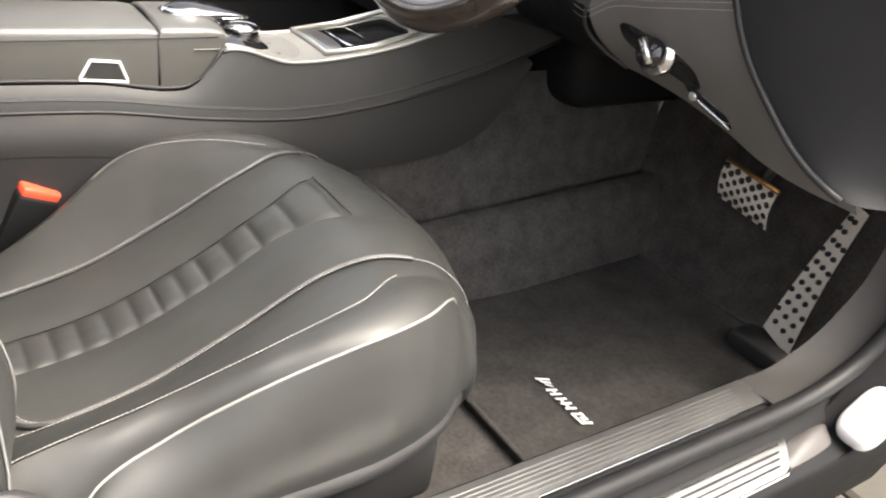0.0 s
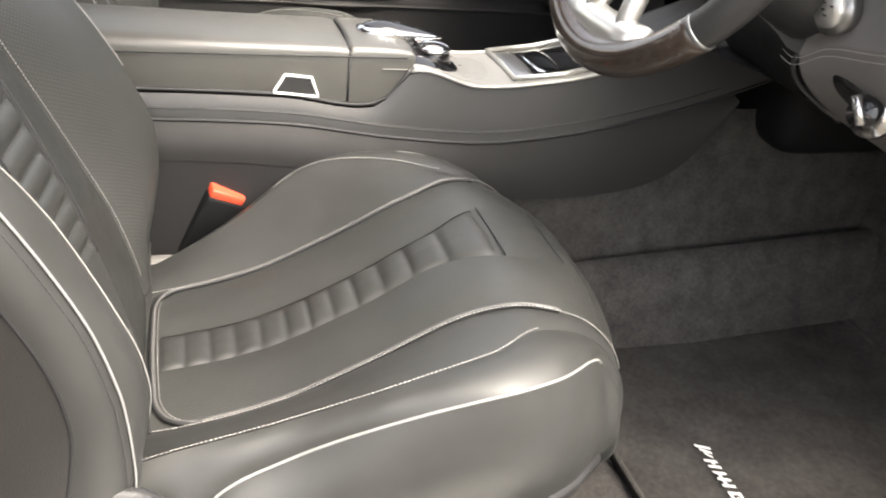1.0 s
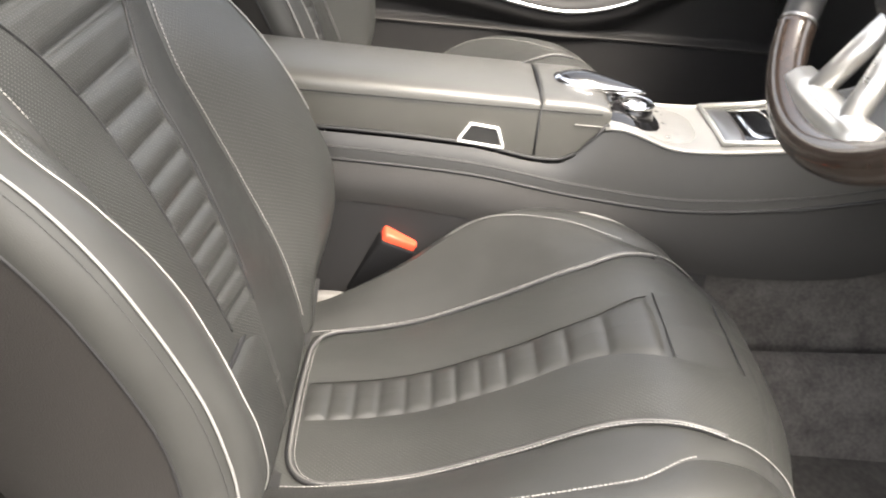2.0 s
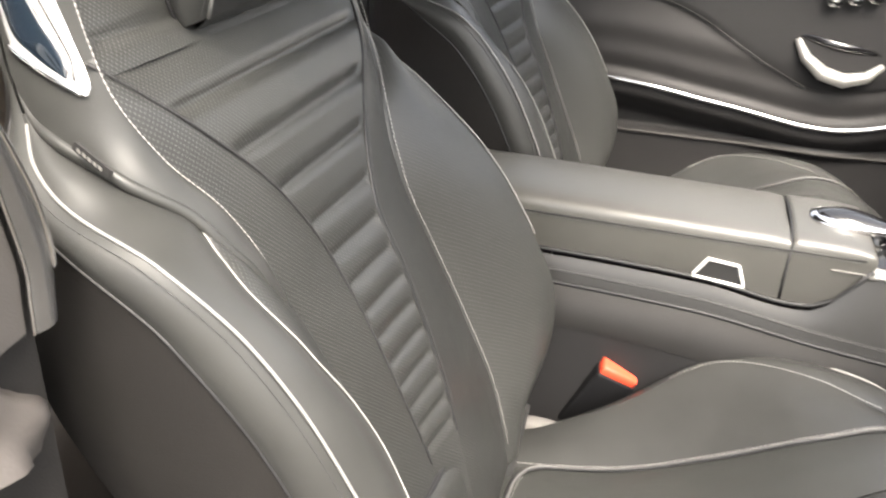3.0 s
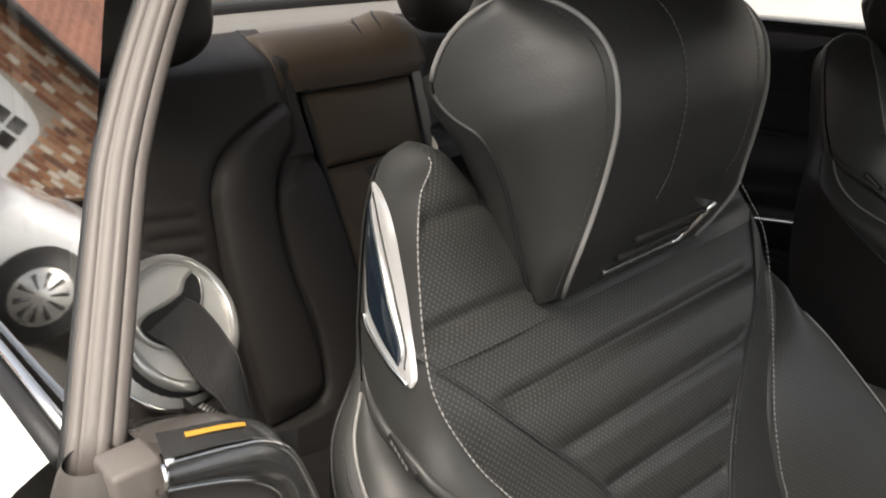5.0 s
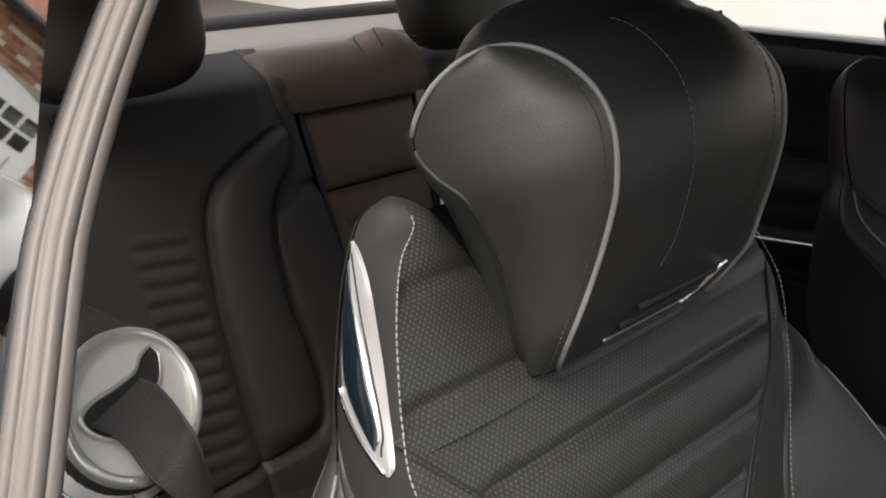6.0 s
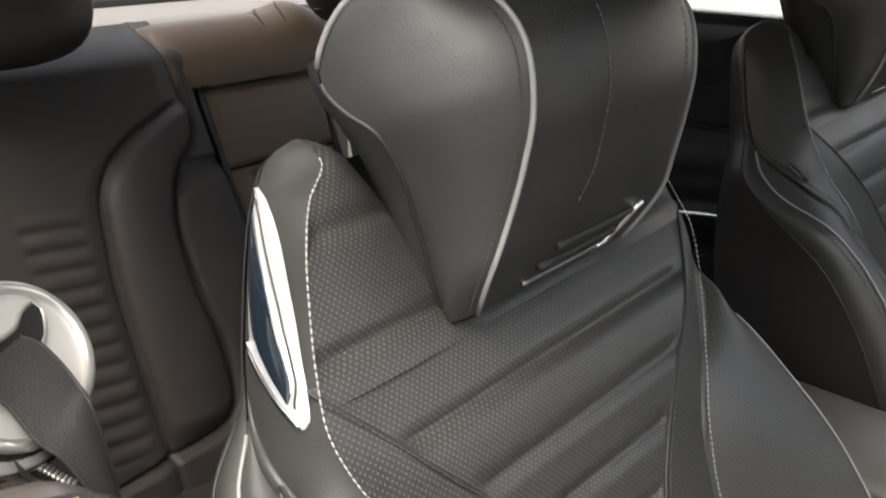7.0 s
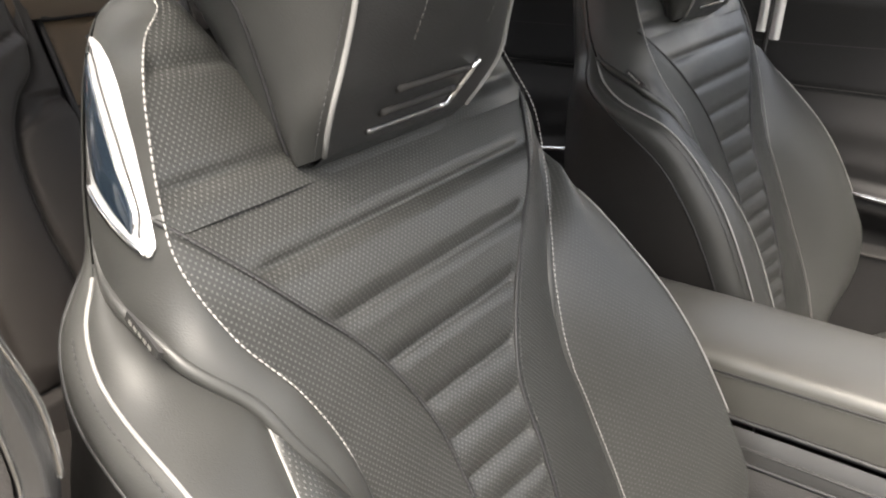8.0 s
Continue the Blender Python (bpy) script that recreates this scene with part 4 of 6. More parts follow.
tube("lower_edge", [(0.22, -0.830, 0.363), (0.60, -0.830, 0.363), (0.935, -0.830, 0.363), (0.948, -0.824, 0.365)], 0.0022, CHROME, rocker, "bright lower edge", 8)
def end_cap(a, b):
    x = lerp(0.988 - 0.040 * b, 1.082 - 0.030 * b, a)
    return Vector((x, lerp(-0.786, -0.826, b) + 0.004 * a, 0.371 - 0.010 * b + 0.010 * math.sin(math.pi * a) * math.sin(math.pi * b) - 0.006 * (2 * b - 1) ** 4))
sheet("end_cap", end_cap, 14, 12, CAP_GREY, rocker, "grey plastic end piece", "", False, 0.006)
body_side = thing("front_wing", (1.2, -0.84, 0.05), "white front wing of the car with a black door shut", "car body")
sheet("panel", lambda a, b: Vector((1.02 + 0.36 * a, -0.838 + 0.05 * b, 0.345 - 0.21 * b + 0.42 * a ** 1.6)), 16, 10, SILL_BLACK, body_side, "black lower edge", "", False)
sheet("shut_face", lambda a, b: Vector((1.02 + 0.34 * a + 0.02 * b, lerp(-0.775, -0.838, b), 0.345 + 0.42 * a ** 1.6)), 16, 6, SILL_BLACK, body_side, "black door shut", "", True)
ellipsoid("wing_corner", (1.115, -0.828, 0.395), (0.052, 0.030, 0.022), CARW, body_side, "white painted corner", 3.4, Matrix.Rotation(radians(-28), 3, "Y"))

# far side: door panel, belt line
def far_swell(x, z):
    """How far the trim stands into the cabin: a padded armrest over the chrome strip, two soft folds above it, a panel over them."""
    s = z - far_line(x)
    lip = 0.044 * ease(s, -0.080, -0.020) - 0.014 * ease(s, 0.006, 0.024) - 0.022 * ease(s, 0.08, 0.26)
    folds = 0.007 * math.exp(-((s - 0.050) / 0.024) ** 2) + 0.006 * math.exp(-((s - 0.106) / 0.028) ** 2)
    over = ease(z - DOOR_SEAM(x)[0], -0.004, 0.004)
    low = 0.026 * (1 - ease(z, 0.590, 0.604)) + 0.012 * math.exp(-((z - 0.42) / 0.10) ** 2)
    return lip + folds * (1 - 0.8 * over) + 0.007 * over + low
def far_door(a, b):
    x, z = lerp(-1.25, 1.46, a), lerp(0.26, 1.075, b)
    return Vector((x, 0.735 - far_swell(x, z) + 0.03 * ease(z, 1.02, 1.075), z))
DOOR_SEAM = curve_through([(-1.3, 0.84), (-0.35, 0.868), (-0.05, 0.880), (0.08, 0.880), (0.154, 0.868), (0.216, 0.845), (0.295, 0.802), (0.374, 0.759), (0.46, 0.725), (0.60, 0.745), (0.80, 0.86), (1.5, 0.95)])
FAR = curve_through([(-1.3, 0.66), (-0.62, 0.676), (-0.45, 0.696), (0.05, 0.708), (0.30, 0.676), (0.50, 0.650), (0.62, 0.676), (0.72, 0.734), (0.80, 0.780), (1.05, 0.86)])
def far_line(x):
    return FAR(x)[0]
door = thing("passenger_door", (0.0, 0.74, 0.28), "black leather-trimmed passenger door with a sweeping chrome strip", "car door")
sheet("door_trim", far_door, 150, 150, DOOR_TRIM, door, "dark soft trim", "", True)
sheet("door_outer", lambda a, b: Vector((lerp(-1.25, 1.46, a), 0.86, lerp(0.2, 1.07, b))), 4, 4, CARW, door, "white painted outer skin")
sheet("window_ledge", lambda a, b: Vector((lerp(-1.25, 1.46, a), lerp(0.735, 0.86, b), 1.075 - 0.01 * b)), 20, 4, PLASTIC_DARK, door, "", "", True)
tube("chrome_strip", [(x, 0.735 - 0.0475, far_line(x)) for x in [-1.2 + 2.2 * k / 110 for k in range(111)]], 0.0055, CHROME, door, "polished chrome", 8)
tube("chrome_strip", [(x, 0.735 - 0.040, far_line(x) - 0.022) for x in [-0.1 + 1.0 * k / 60 for k in range(61)]], 0.0022, SATIN, door, "", 6)
def upper_panel(a, b):
    x = lerp(-1.25, 1.46, a)
    z = lerp(DOOR_SEAM(x)[0] + 0.001, 1.050, b)
    return Vector((x, 0.733 - far_swell(x, z) + 0.03 * ease(z, 1.02, 1.075), z))
sheet("upper_panel", upper_panel, 120, 30, DOOR_UPPER, door, "black soft upper panel", "", True)
# sewn edge of the upper panel, and a seam along the top
tube("pocket_edge", [(x, 0.733 - far_swell(x, 0.588), 0.594) for x in [-0.9 + 2.1 * k / 80 for k in range(81)]], 0.0035, KICK_TRIM, door, "rounded pocket edge", 8)
stitches("panel_stitching", [[Vector((x, 0.7325 - far_swell(x, DOOR_SEAM(x)[0]), DOOR_SEAM(x)[0])) for x in [-1.1 + 1.54 * k / 90 for k in range(91)]]], GREY_PIPING, door, "grey thread", radius=0.0009, length=0.006, gap=0.0005)
tube("panel_edge", [(x, 0.7345 - far_swell(x, DOOR_SEAM(x)[0] - 0.005), DOOR_SEAM(x)[0] - 0.005) for x in [-1.1 + 1.54 * k / 90 for k in range(91)]], 0.0016, RUBBER, door, "", 6)
tube("upper_seam", [(x, 0.7345 - far_swell(x, 0.954 + 0.03 * x), 0.954 + 0.03 * x) for x in [-1.1 + 2.0 * k / 60 for k in range(61)]], 0.0018, RUBBER, door, "dark seam", 6)
# bright frames either side of the shut line
for x0, x1, z0 in ((-0.163, -0.147, 0.965), (-0.139, -0.121, 0.953)):
    sheet("end_trim", lambda a, b: Vector((lerp(x0, x1, a) + 0.002 * b, 0.728 - far_swell(x0, lerp(z0, 1.066, b)) - 0.003 * math.sin(math.pi * a), lerp(z0, 1.066, b))), 6, 10, LEAF_METAL, door, "bright satin end trim", "", True)
tube("shut_line", [(-0.143, 0.731 - far_swell(-0.143, z), z) for z in [0.92 + 0.15 * k / 12 for k in range(13)]], 0.0036, RUBBER, door, "dark rubber seal", 8)
pull = tube("door_pull", [(0.405, 0.700, 0.820), (0.425, 0.690, 0.788), (0.46, 0.684, 0.762), (0.50, 0.682, 0.752), (0.54, 0.684, 0.762), (0.565, 0.690, 0.785)], lambda u: 0.006 + 0.009 * math.sin(math.pi * u), SATIN, door, "satin metal door pull", 10)
tube("pull_recess", [(0.41, 0.716, 0.824), (0.48, 0.708, 0.812), (0.565, 0.712, 0.80)], 0.010, GLOSS_BLACK, pull, "", 8)
for k in range(3):
    ellipsoid("seat_switch", (0.455 + 0.035 * k, 0.704, 0.905 + 0.006 * k), (0.016, 0.006, 0.022), CHROME, door, "chrome seat switch", 3.0)

# closed roof, pillars and screens' frames
sheet("roof", lambda a, b: Vector((lerp(-1.00, 0.24, a), lerp(-0.60, 0.64, b), 1.41 + 0.05 * math.sin(math.pi * b) - 0.07 * (2 * a - 0.9) ** 2)), 12, 10, ROOF_CLOTH, None, "", "structure", False, 0.04)
for side in (-0.64, 0.68):
    tube("roof_pillar", [(1.12, side * 1.08, 1.00), (0.24, side, 1.37)], 0.035, ROOF_CLOTH, None, "", 8, False, "structure")
    tube("roof_pillar", [(-1.0, side * 0.98, 1.34), (-1.45, side * 1.05, 1.06)], 0.07, ROOF_CLOTH, None, "", 8, False, "structure")
block("rear_bulkhead", -1.75, -1.70, -0.75, 0.80, 0.20, 1.04, PLASTIC_DARK, None, "", 0.01, 1, "structure")
sheet("parcel_shelf", lambda a, b: Vector((lerp(-1.56, -1.080, a), lerp(-0.66, 0.70, b), 1.064 + 0.022 * a - 0.030 * ease(a, 0.86, 1.0) + 0.006 * math.sin(math.pi * b))), 12, 24, SHELF_LEATHER, None, "", "structure", True, 0.03)
block("screen_base", -1.60, -1.52, -0.70, 0.74, 1.050, 1.092, SIDE_BLACK, None, "", 0.010, 2, "structure")
block("scuttle", 1.20, 1.46, -0.78, 0.80, 0.80, 1.00, PLASTIC_DARK, None, "", 0.02, 2, "structure")
# ---- centre console ----
console = thing("centre_console", (0.4, 0.0, 0.28), "grey leather centre console with a padded armrest and silver trim", "console")
C_EDGE = curve_through([(-0.45, 0.660), (0.09, 0.653), (0.26, 0.646), (0.42, 0.624), (0.556, 0.614), (0.70, 0.627), (0.84, 0.656), (0.96, 0.690), (1.15, 0.76)])
C_TOP = curve_through([(-0.45, 0.684), (0.08, 0.683), (0.26, 0.677), (0.39, 0.664), (0.425, 0.694), (0.445, 0.713), (0.55, 0.690), (0.68, 0.700), (0.80, 0.728), (0.95, 0.785), (1.15, 0.86)])
C_LOW = curve_through([(-0.45, 0.60), (0.10, 0.600), (0.26, 0.588), (0.42, 0.560), (0.64, 0.523), (0.79, 0.530), (0.89, 0.562), (0.96, 0.640), (1.0, 0.72)])
for s in (-1, 1):
    sheet("side_leather", lambda a, b: Vector((lerp(-0.45, 1.12, a), s * (lerp(0.089, 0.079, ease(lerp(-0.45, 1.12, a), 0.38, 0.46)) * (1 - b) + 0.101 * b + 0.002 * math.sin(math.pi * b)), lerp(C_TOP(lerp(-0.45, 1.12, a))[0], C_EDGE(lerp(-0.45, 1.12, a))[0], b))), 90, 10, CONSOLE_LEATHER_SHADED, console, "grey leather", "", s > 0)
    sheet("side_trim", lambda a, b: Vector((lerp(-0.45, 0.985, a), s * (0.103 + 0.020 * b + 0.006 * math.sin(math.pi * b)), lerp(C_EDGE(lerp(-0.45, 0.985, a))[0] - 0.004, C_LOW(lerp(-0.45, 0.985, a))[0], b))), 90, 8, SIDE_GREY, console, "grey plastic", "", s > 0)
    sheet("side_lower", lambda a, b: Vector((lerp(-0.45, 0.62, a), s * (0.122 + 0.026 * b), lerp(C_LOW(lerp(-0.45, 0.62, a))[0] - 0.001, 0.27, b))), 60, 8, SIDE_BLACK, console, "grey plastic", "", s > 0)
    tube("edge_groove", [(x, s * 0.1025, C_EDGE(x)[0] - 0.002) for x in [-0.44 + 1.5 * k / 90 for k in range(91)]], 0.0026, RUBBER, console, "", 6)
    tube("welt", [(x, s * 0.0985, C_EDGE(x)[0] + 0.0125) for x in [-0.44 + 1.4 * k / 90 for k in range(91)]], 0.0013, LEATHER_DARK, console, "", 6)
    stitches("stitching", [[Vector((x, s * 0.0990, C_EDGE(x)[0] + 0.0155)) for x in [-0.44 + 1.4 * k / 90 for k in range(91)]]], GREY_PIPING, console, "pale thread", radius=0.0004)
# silver deck in front of the armrest
def deck(a, b):
    x = lerp(0.40, 1.12, a)
    y = lerp(-0.079, 0.079, b)
    return Vector((x, y, C_TOP(max(0.445, x))[0] + 0.004 + 0.004 * (1 - (y / 0.079) ** 2)))
sheet("silver_deck", deck, 60, 14, SILVER, console, "satin silver plate", "", True)
for s in (-1, 1):
    tube("deck_edge", [(x, s * 0.0795, C_TOP(x)[0] + 0.003) for x in [0.442 + 0.65 * k / 60 for k in range(61)]], 0.0030, SILVER, console, "", 8)
def on_deck(x, y, lift):
    return Vector((x, y, C_TOP(max(0.445, x))[0] + 0.004 + 0.004 * (1 - (y / 0.079) ** 2) + lift))
def deck_patch(name, x0, x1, y0, y1, material, lift, label="", power=4.0, parent=None, n=24, slant=0.0):
    verts = []
    for i in range(7):
        r = i / 6
        for j in range(n):
            t = 2 * math.pi * j / n
            c, s_ = math.cos(t), math.sin(t)
            k = (abs(c) ** power + abs(s_) ** power) ** (-1 / power)
            x = (x0 + x1) / 2 + (x1 - x0) / 2 * r * k * c
            y = (y0 + y1) / 2 + (y1 - y0) / 2 * r * k * s_ + slant * (x - (x0 + x1) / 2)
            verts.append(on_deck(x, y, lift * (1 - r ** 8 * 0.95)))
    faces = [[i * n + j, (i + 1) * n + j, (i + 1) * n + (j + 1) % n, i * n + (j + 1) % n] for i in range(6) for j in range(n)]
    return mesh_part(name, verts, faces, material, parent or console, label)
well = deck_patch("controller_well", 0.430, 0.584, -0.066, 0.062, SATIN, 0.0030, "bright satin oval well", 3.2)
deck_patch("dial_bed", 0.432, 0.536, -0.064, 0.050, GLOSS_BLACK, 0.0060, "glossy black dial bed", 3.0, well)
tray = deck_patch("tray_cover", 0.618, 0.775, -0.060, 0.064, GLOSS_BLACK, 0.0030, "glossy black tray cover", 6.0)
deck_patch("tray_bar", 0.618, 0.650, -0.060, 0.064, BRUSHED, 0.0045, "satin bar", 6.0, tray)
deck_patch("tray_plate", 0.652, 0.700, -0.056, 0.060, CHROME, 0.0040, "mirror-bright tray floor", 6.0, tray)
tube("tray_rim", [on_deck(x, y, 0.004) for x, y in ((0.612, -0.064), (0.612, 0.0), (0.612, 0.068), (0.69, 0.070), (0.780, 0.068), (0.780, 0.0), (0.780, -0.064), (0.69, -0.066))], 0.0042, SATIN, tray, "", 8, True)
# hand rest, tapering towards the dial in front of it
rest = thing("hand_rest", (0.43, 0.0, 0.70), "polished chrome and black hand rest over the console dial", "controller")
def palm(low, high, inset):
    verts, nu, nv = [], 34, 24
    for i in range(nu + 1):
        a = i / nu
        x = 0.374 + inset + (0.132 - 2 * inset) * (1 - math.cos(math.pi * a)) / 2
        f = max(0.0, math.sin(math.pi * a)) ** 0.6
        taper = 1 - 0.55 * ease(x, 0.40, 0.51)
        for j in range(nv):
            t = 2 * math.pi * j / nv
            z = math.sin(t) * (high if math.sin(t) > 0 else low)
            verts.append(Vector((x, -0.004 + (0.032 - inset) * taper * f * math.copysign(abs(math.cos(t)) ** 0.8, math.cos(t)), 0.752 - 0.10 * max(0.0, x - 0.42) + z * f * taper)))
    return verts, [[i * nv + j, (i + 1) * nv + j, (i + 1) * nv + (j + 1) % nv, i * nv + (j + 1) % nv] for i in range(nu) for j in range(nv)]
mesh_part("cover", *palm(0.013, 0.010, 0.0), CHROME, rest, "polished chrome shell")
mesh_part("top_inlay", *palm(0.004, 0.0145, 0.006), GLOSS_BLACK, rest, "gloss black top")
tube("stem", [(0.462, -0.004, 0.706), (0.452, -0.004, 0.744)], 0.015, GLOSS_BLACK, rest, "black stem", 16)
dial = thing("console_dial", (0.49, -0.022, 0.71), "black and chrome rotary dial on the console", "dial")
tube("knob", [(0.494, -0.016, 0.708), (0.492, -0.016, 0.731)], lambda u: 0.027 - 0.004 * u, GLOSS_BLACK, dial, "gloss black dial", 32)
tube("ring", [(0.4925 + 0.0235 * math.cos(2 * math.pi * k / 40), -0.016 + 0.0235 * math.sin(2 * math.pi * k / 40), 0.7305) for k in range(40)], 0.0030, CHROME, dial, "chrome ring", 8, True)
ellipsoid("cap", (0.492, -0.016, 0.731), (0.021, 0.021, 0.005), CHROME, dial, "polished cap")
for k in range(5):
    x, y = 0.450 + 0.017 * k, -0.056 + 0.004 * abs(k - 2)
    block("key", x, x + 0.013, y - 0.006, y + 0.006, 0.706 - 0.003 * k, 0.7165 - 0.0035 * k, CHROME if k % 2 else GLOSS_BLACK, dial, "small key", 0.002)

# armrest lid in two pieces
armrest = thing("armrest", (0.15, 0.0, 0.68), "padded grey leather armrest lid on the console", "armrest")
def lid(x0, x1, nose):
    verts, nx, prof = [], 40, 22
    for i in range(nx + 1):
        x = lerp(x0, x1, i / nx)
        t = max(0.0, (x - 0.385) / (x1 - 0.385)) if nose else 0.0
        bot = C_TOP(min(x, 0.39))[0] + 0.003
        if nose:
            bot = bot + 0.058 * t ** 1.8
        top = 0.761 - 0.009 * ease(x, -0.10, 0.35) - 0.008 * t ** 3 + (-0.004 if nose else 0.0) * (x - x0)
        ends = min(1.0, min(x - x0, x1 - x) / 0.004 + 0.0)
        top -= 0.004 * (1 - ends) ** 2
        for j in range(prof + 1):
            b = j / prof
            if b < 0.22:
                y, z = -0.0755 - 0.001 * math.sin(math.pi * b / 0.22), lerp(bot, 0.732, b / 0.22)
            elif b > 0.78:
                y, z = 0.0755 + 0.001 * math.sin(math.pi * (1 - b) / 0.22), lerp(bot, 0.732, (1 - b) / 0.22)
            else:
                c = (b - 0.22) / 0.56
                y = -0.0765 * math.cos(math.pi * c)
                z = 0.7325 + (top - 0.7325) * max(0.0, math.sin(math.pi * c)) ** 0.40
            verts.append(Vector((x, y, max(z, bot))))
    return verts, grid_faces(nx + 1, prof + 1, 0, True)
mesh_part("lid", *lid(-0.36, 0.350, False), ARM_LEATHER_LIT, armrest, "grey leather")
mesh_part("front_pad", *lid(0.3535, 0.447, True), ARM_LEATHER_LIT, armrest, "grey leather")
tube("gap", [(0.352, y, 0.7325 + 0.019 * max(0.0, math.sin(math.pi * (y + 0.0765) / 0.153)) ** 0.55) for y in [-0.0755 + 0.151 * k / 24 for k in range(25)]] , 0.0022, RUBBER, armrest, "", 6)
tube("gap", [(0.352, -0.0765, z) for z in (0.668, 0.69, 0.732)], 0.0018, RUBBER, armrest, "", 6)
for s in (-1, 1):
    tube("edge_seam", [(x, s * 0.0767, 0.7338) for x in [-0.355 + 0.79 * k / 40 for k in range(41)]], 0.0012, RUBBER, armrest, "dark seam", 6)
    stitches("stitching", [[Vector((x, s * 0.0772, 0.7308)) for x in [-0.355 + 0.79 * k / 40 for k in range(41)]]], GREY_PIPING, armrest, "pale thread", radius=0.0004)
tube("lid_groove", [(x, -0.0775, C_TOP(min(x, 0.392))[0] + 0.001) for x in [-0.40 + 0.79 * k / 60 for k in range(61)]] + [(0.412, -0.0775, 0.676), (0.430, -0.0775, 0.700), (0.445, -0.0775, 0.722)], 0.0032, RUBBER, armrest, "", 6)
# release button with a pale frame
btn = [(0.246, 0.6805), (0.309, 0.675), (0.2985, 0.703), (0.262, 0.7065)]
fr = []
for (x0, z0), (x1, z1) in zip(btn, btn[1:] + btn[:1]):
    fr += [(lerp(x0, x1, k / 8), -0.0785, lerp(z0, z1, k / 8)) for k in range(8)]
release = tube("release_frame", fr, 0.0022, WHITE_PAINT, armrest, "pale metal button frame", 8, True)
mesh_part("button", [Vector((x * 0.92 + 0.0223, -0.0782, z * 0.92 + 0.0553)) for x, z in btn], [[0, 1, 2, 3]], LEATHER_DARK, release, "", None, False)
block("rear_lid_seam", -0.363, -0.358, -0.074, 0.074, 0.69, 0.749, RUBBER, armrest, "", 0.001)

# ---- buckle beside the seat ----
def buckle(at, name_label):
    b = thing("belt_buckle", at, name_label, "buckle")
    e1 = Vector((0.047, 0.010, -0.022)).normalized()
    down = Vector((-0.40, 0.10, -0.90)).normalized()
    down = (down - e1 * down.dot(e1)).normalized()
    side = e1.cross(down).normalized()
    m = Matrix((e1, side, down)).transposed().to_4x4()
    m.translation = Vector(at) + Vector((0.022, 0.010, -0.014))
    block("housing", -0.027, 0.027, -0.015, 0.012, 0.010, 0.115, SILL_BLACK, b, "black plastic housing", 0.004, 2, "", m)
    block("release_button", -0.025, 0.025, -0.0125, 0.0125, -0.002, 0.0125, RED, b, "orange-red release button", 0.003, 2, "", m)
    block("stalk", -0.018, 0.018, -0.006, 0.006, 0.11, 0.26, PLASTIC_DARK, b, "", 0.002, 2, "", m)
    return b
buckle((0.158, -0.137, 0.568), "black seat belt buckle with an orange-red button")
ellipsoid("bracket_cover", (0.088, -0.152, 0.446), (0.034, 0.013, 0.020), RUBBER_GREY, thing("seat_bracket", (0.085, -0.145, 0.43), "pale grey seat bracket beside the buckle", "bracket"), "", 3.0)

# ---- steering wheel ----
wheel = thing("steering_wheel", (0.60, -0.385, 1.02), "steering wheel with a dark wood and leather rim and silver spokes", "steering wheel")
WT = Matrix.Translation((0.625, -0.385, 1.025)) @ Matrix.Rotation(radians(24), 4, "Y")
def rim_pts(a0, a1, n, r=0.188):
    return [WT @ Vector((0, r * math.sin(radians(lerp(a0, a1, k / n))), -r * math.cos(radians(lerp(a0, a1, k / n))))) for k in range(n + 1)]
tube("wood_rim", rim_pts(-52, 52, 40), 0.0195, WOOD, wheel, "dark glossy wood", 16)
tube("leather_rim", rim_pts(50, 310, 80), 0.0185, LEATHER_DARK, wheel, "black leather", 16)
for a in (-52, 52):
    tube("rim_band", rim_pts(a - 0.6, a + 0.6, 3), 0.0199, BRUSHED, wheel, "silver band", 16)
hub = ellipsoid("hub", WT @ Vector((0.01, 0, -0.005)), (0.035, 0.078, 0.070), LEATHER_DARK, wheel, "black leather hub", 2.6, Matrix.Rotation(radians(24), 3, "Y"))
for a in (-90, 90):
    tube("spoke", [WT @ Vector((0.0, math.copysign(y, a), -0.01 - 0.02 * (y - 0.06) / 0.1)) for y in (0.06, 0.11, 0.178)], lambda u: 0.026 - 0.010 * u, SATIN, wheel, "satin silver spoke", 10)
for a in (-14, 14):
    tube("lower_spoke", [WT @ Vector((0.0, 0.19 * math.sin(radians(a * f)) , -0.19 * f)) for f in (0.3, 0.6, 0.95)], 0.012, SATIN, wheel, "satin silver lower spoke", 10)
tube("lower_plate", [WT @ Vector((0.006, y, -0.160 + 0.5 * y * y)) for y in (-0.075, -0.04, 0, 0.04, 0.075)], 0.021, SATIN, wheel, "satin silver lower trim", 10)
pad = tube("thumb_pad", [WT @ Vector((-0.020, 0.140, -0.065)), WT @ Vector((-0.020, 0.148, -0.03))], 0.012, GLOSS_BLACK, wheel, "black key pad", 10)
for k in range(4):
    c = WT @ Vector((-0.033, 0.140 + 0.003 * k, -0.062 + 0.009 * k))
    block("marking", c.x - 0.0005, c.x + 0.0005, c.y - 0.003, c.y + 0.003, c.z - 0.0012, c.z + 0.0012, WHITE_PAINT, pad, "", 0)
column = thing("steering_column", (0.85, -0.385, 0.95), "black steering column shroud behind the wheel", "column")
tube("shroud", [(0.66, -0.385, 1.01), (0.80, -0.385, 0.955), (0.98, -0.385, 0.88)], lambda u: 0.055 + 0.03 * u, PLASTIC_DARK, column, "black plastic", 20)
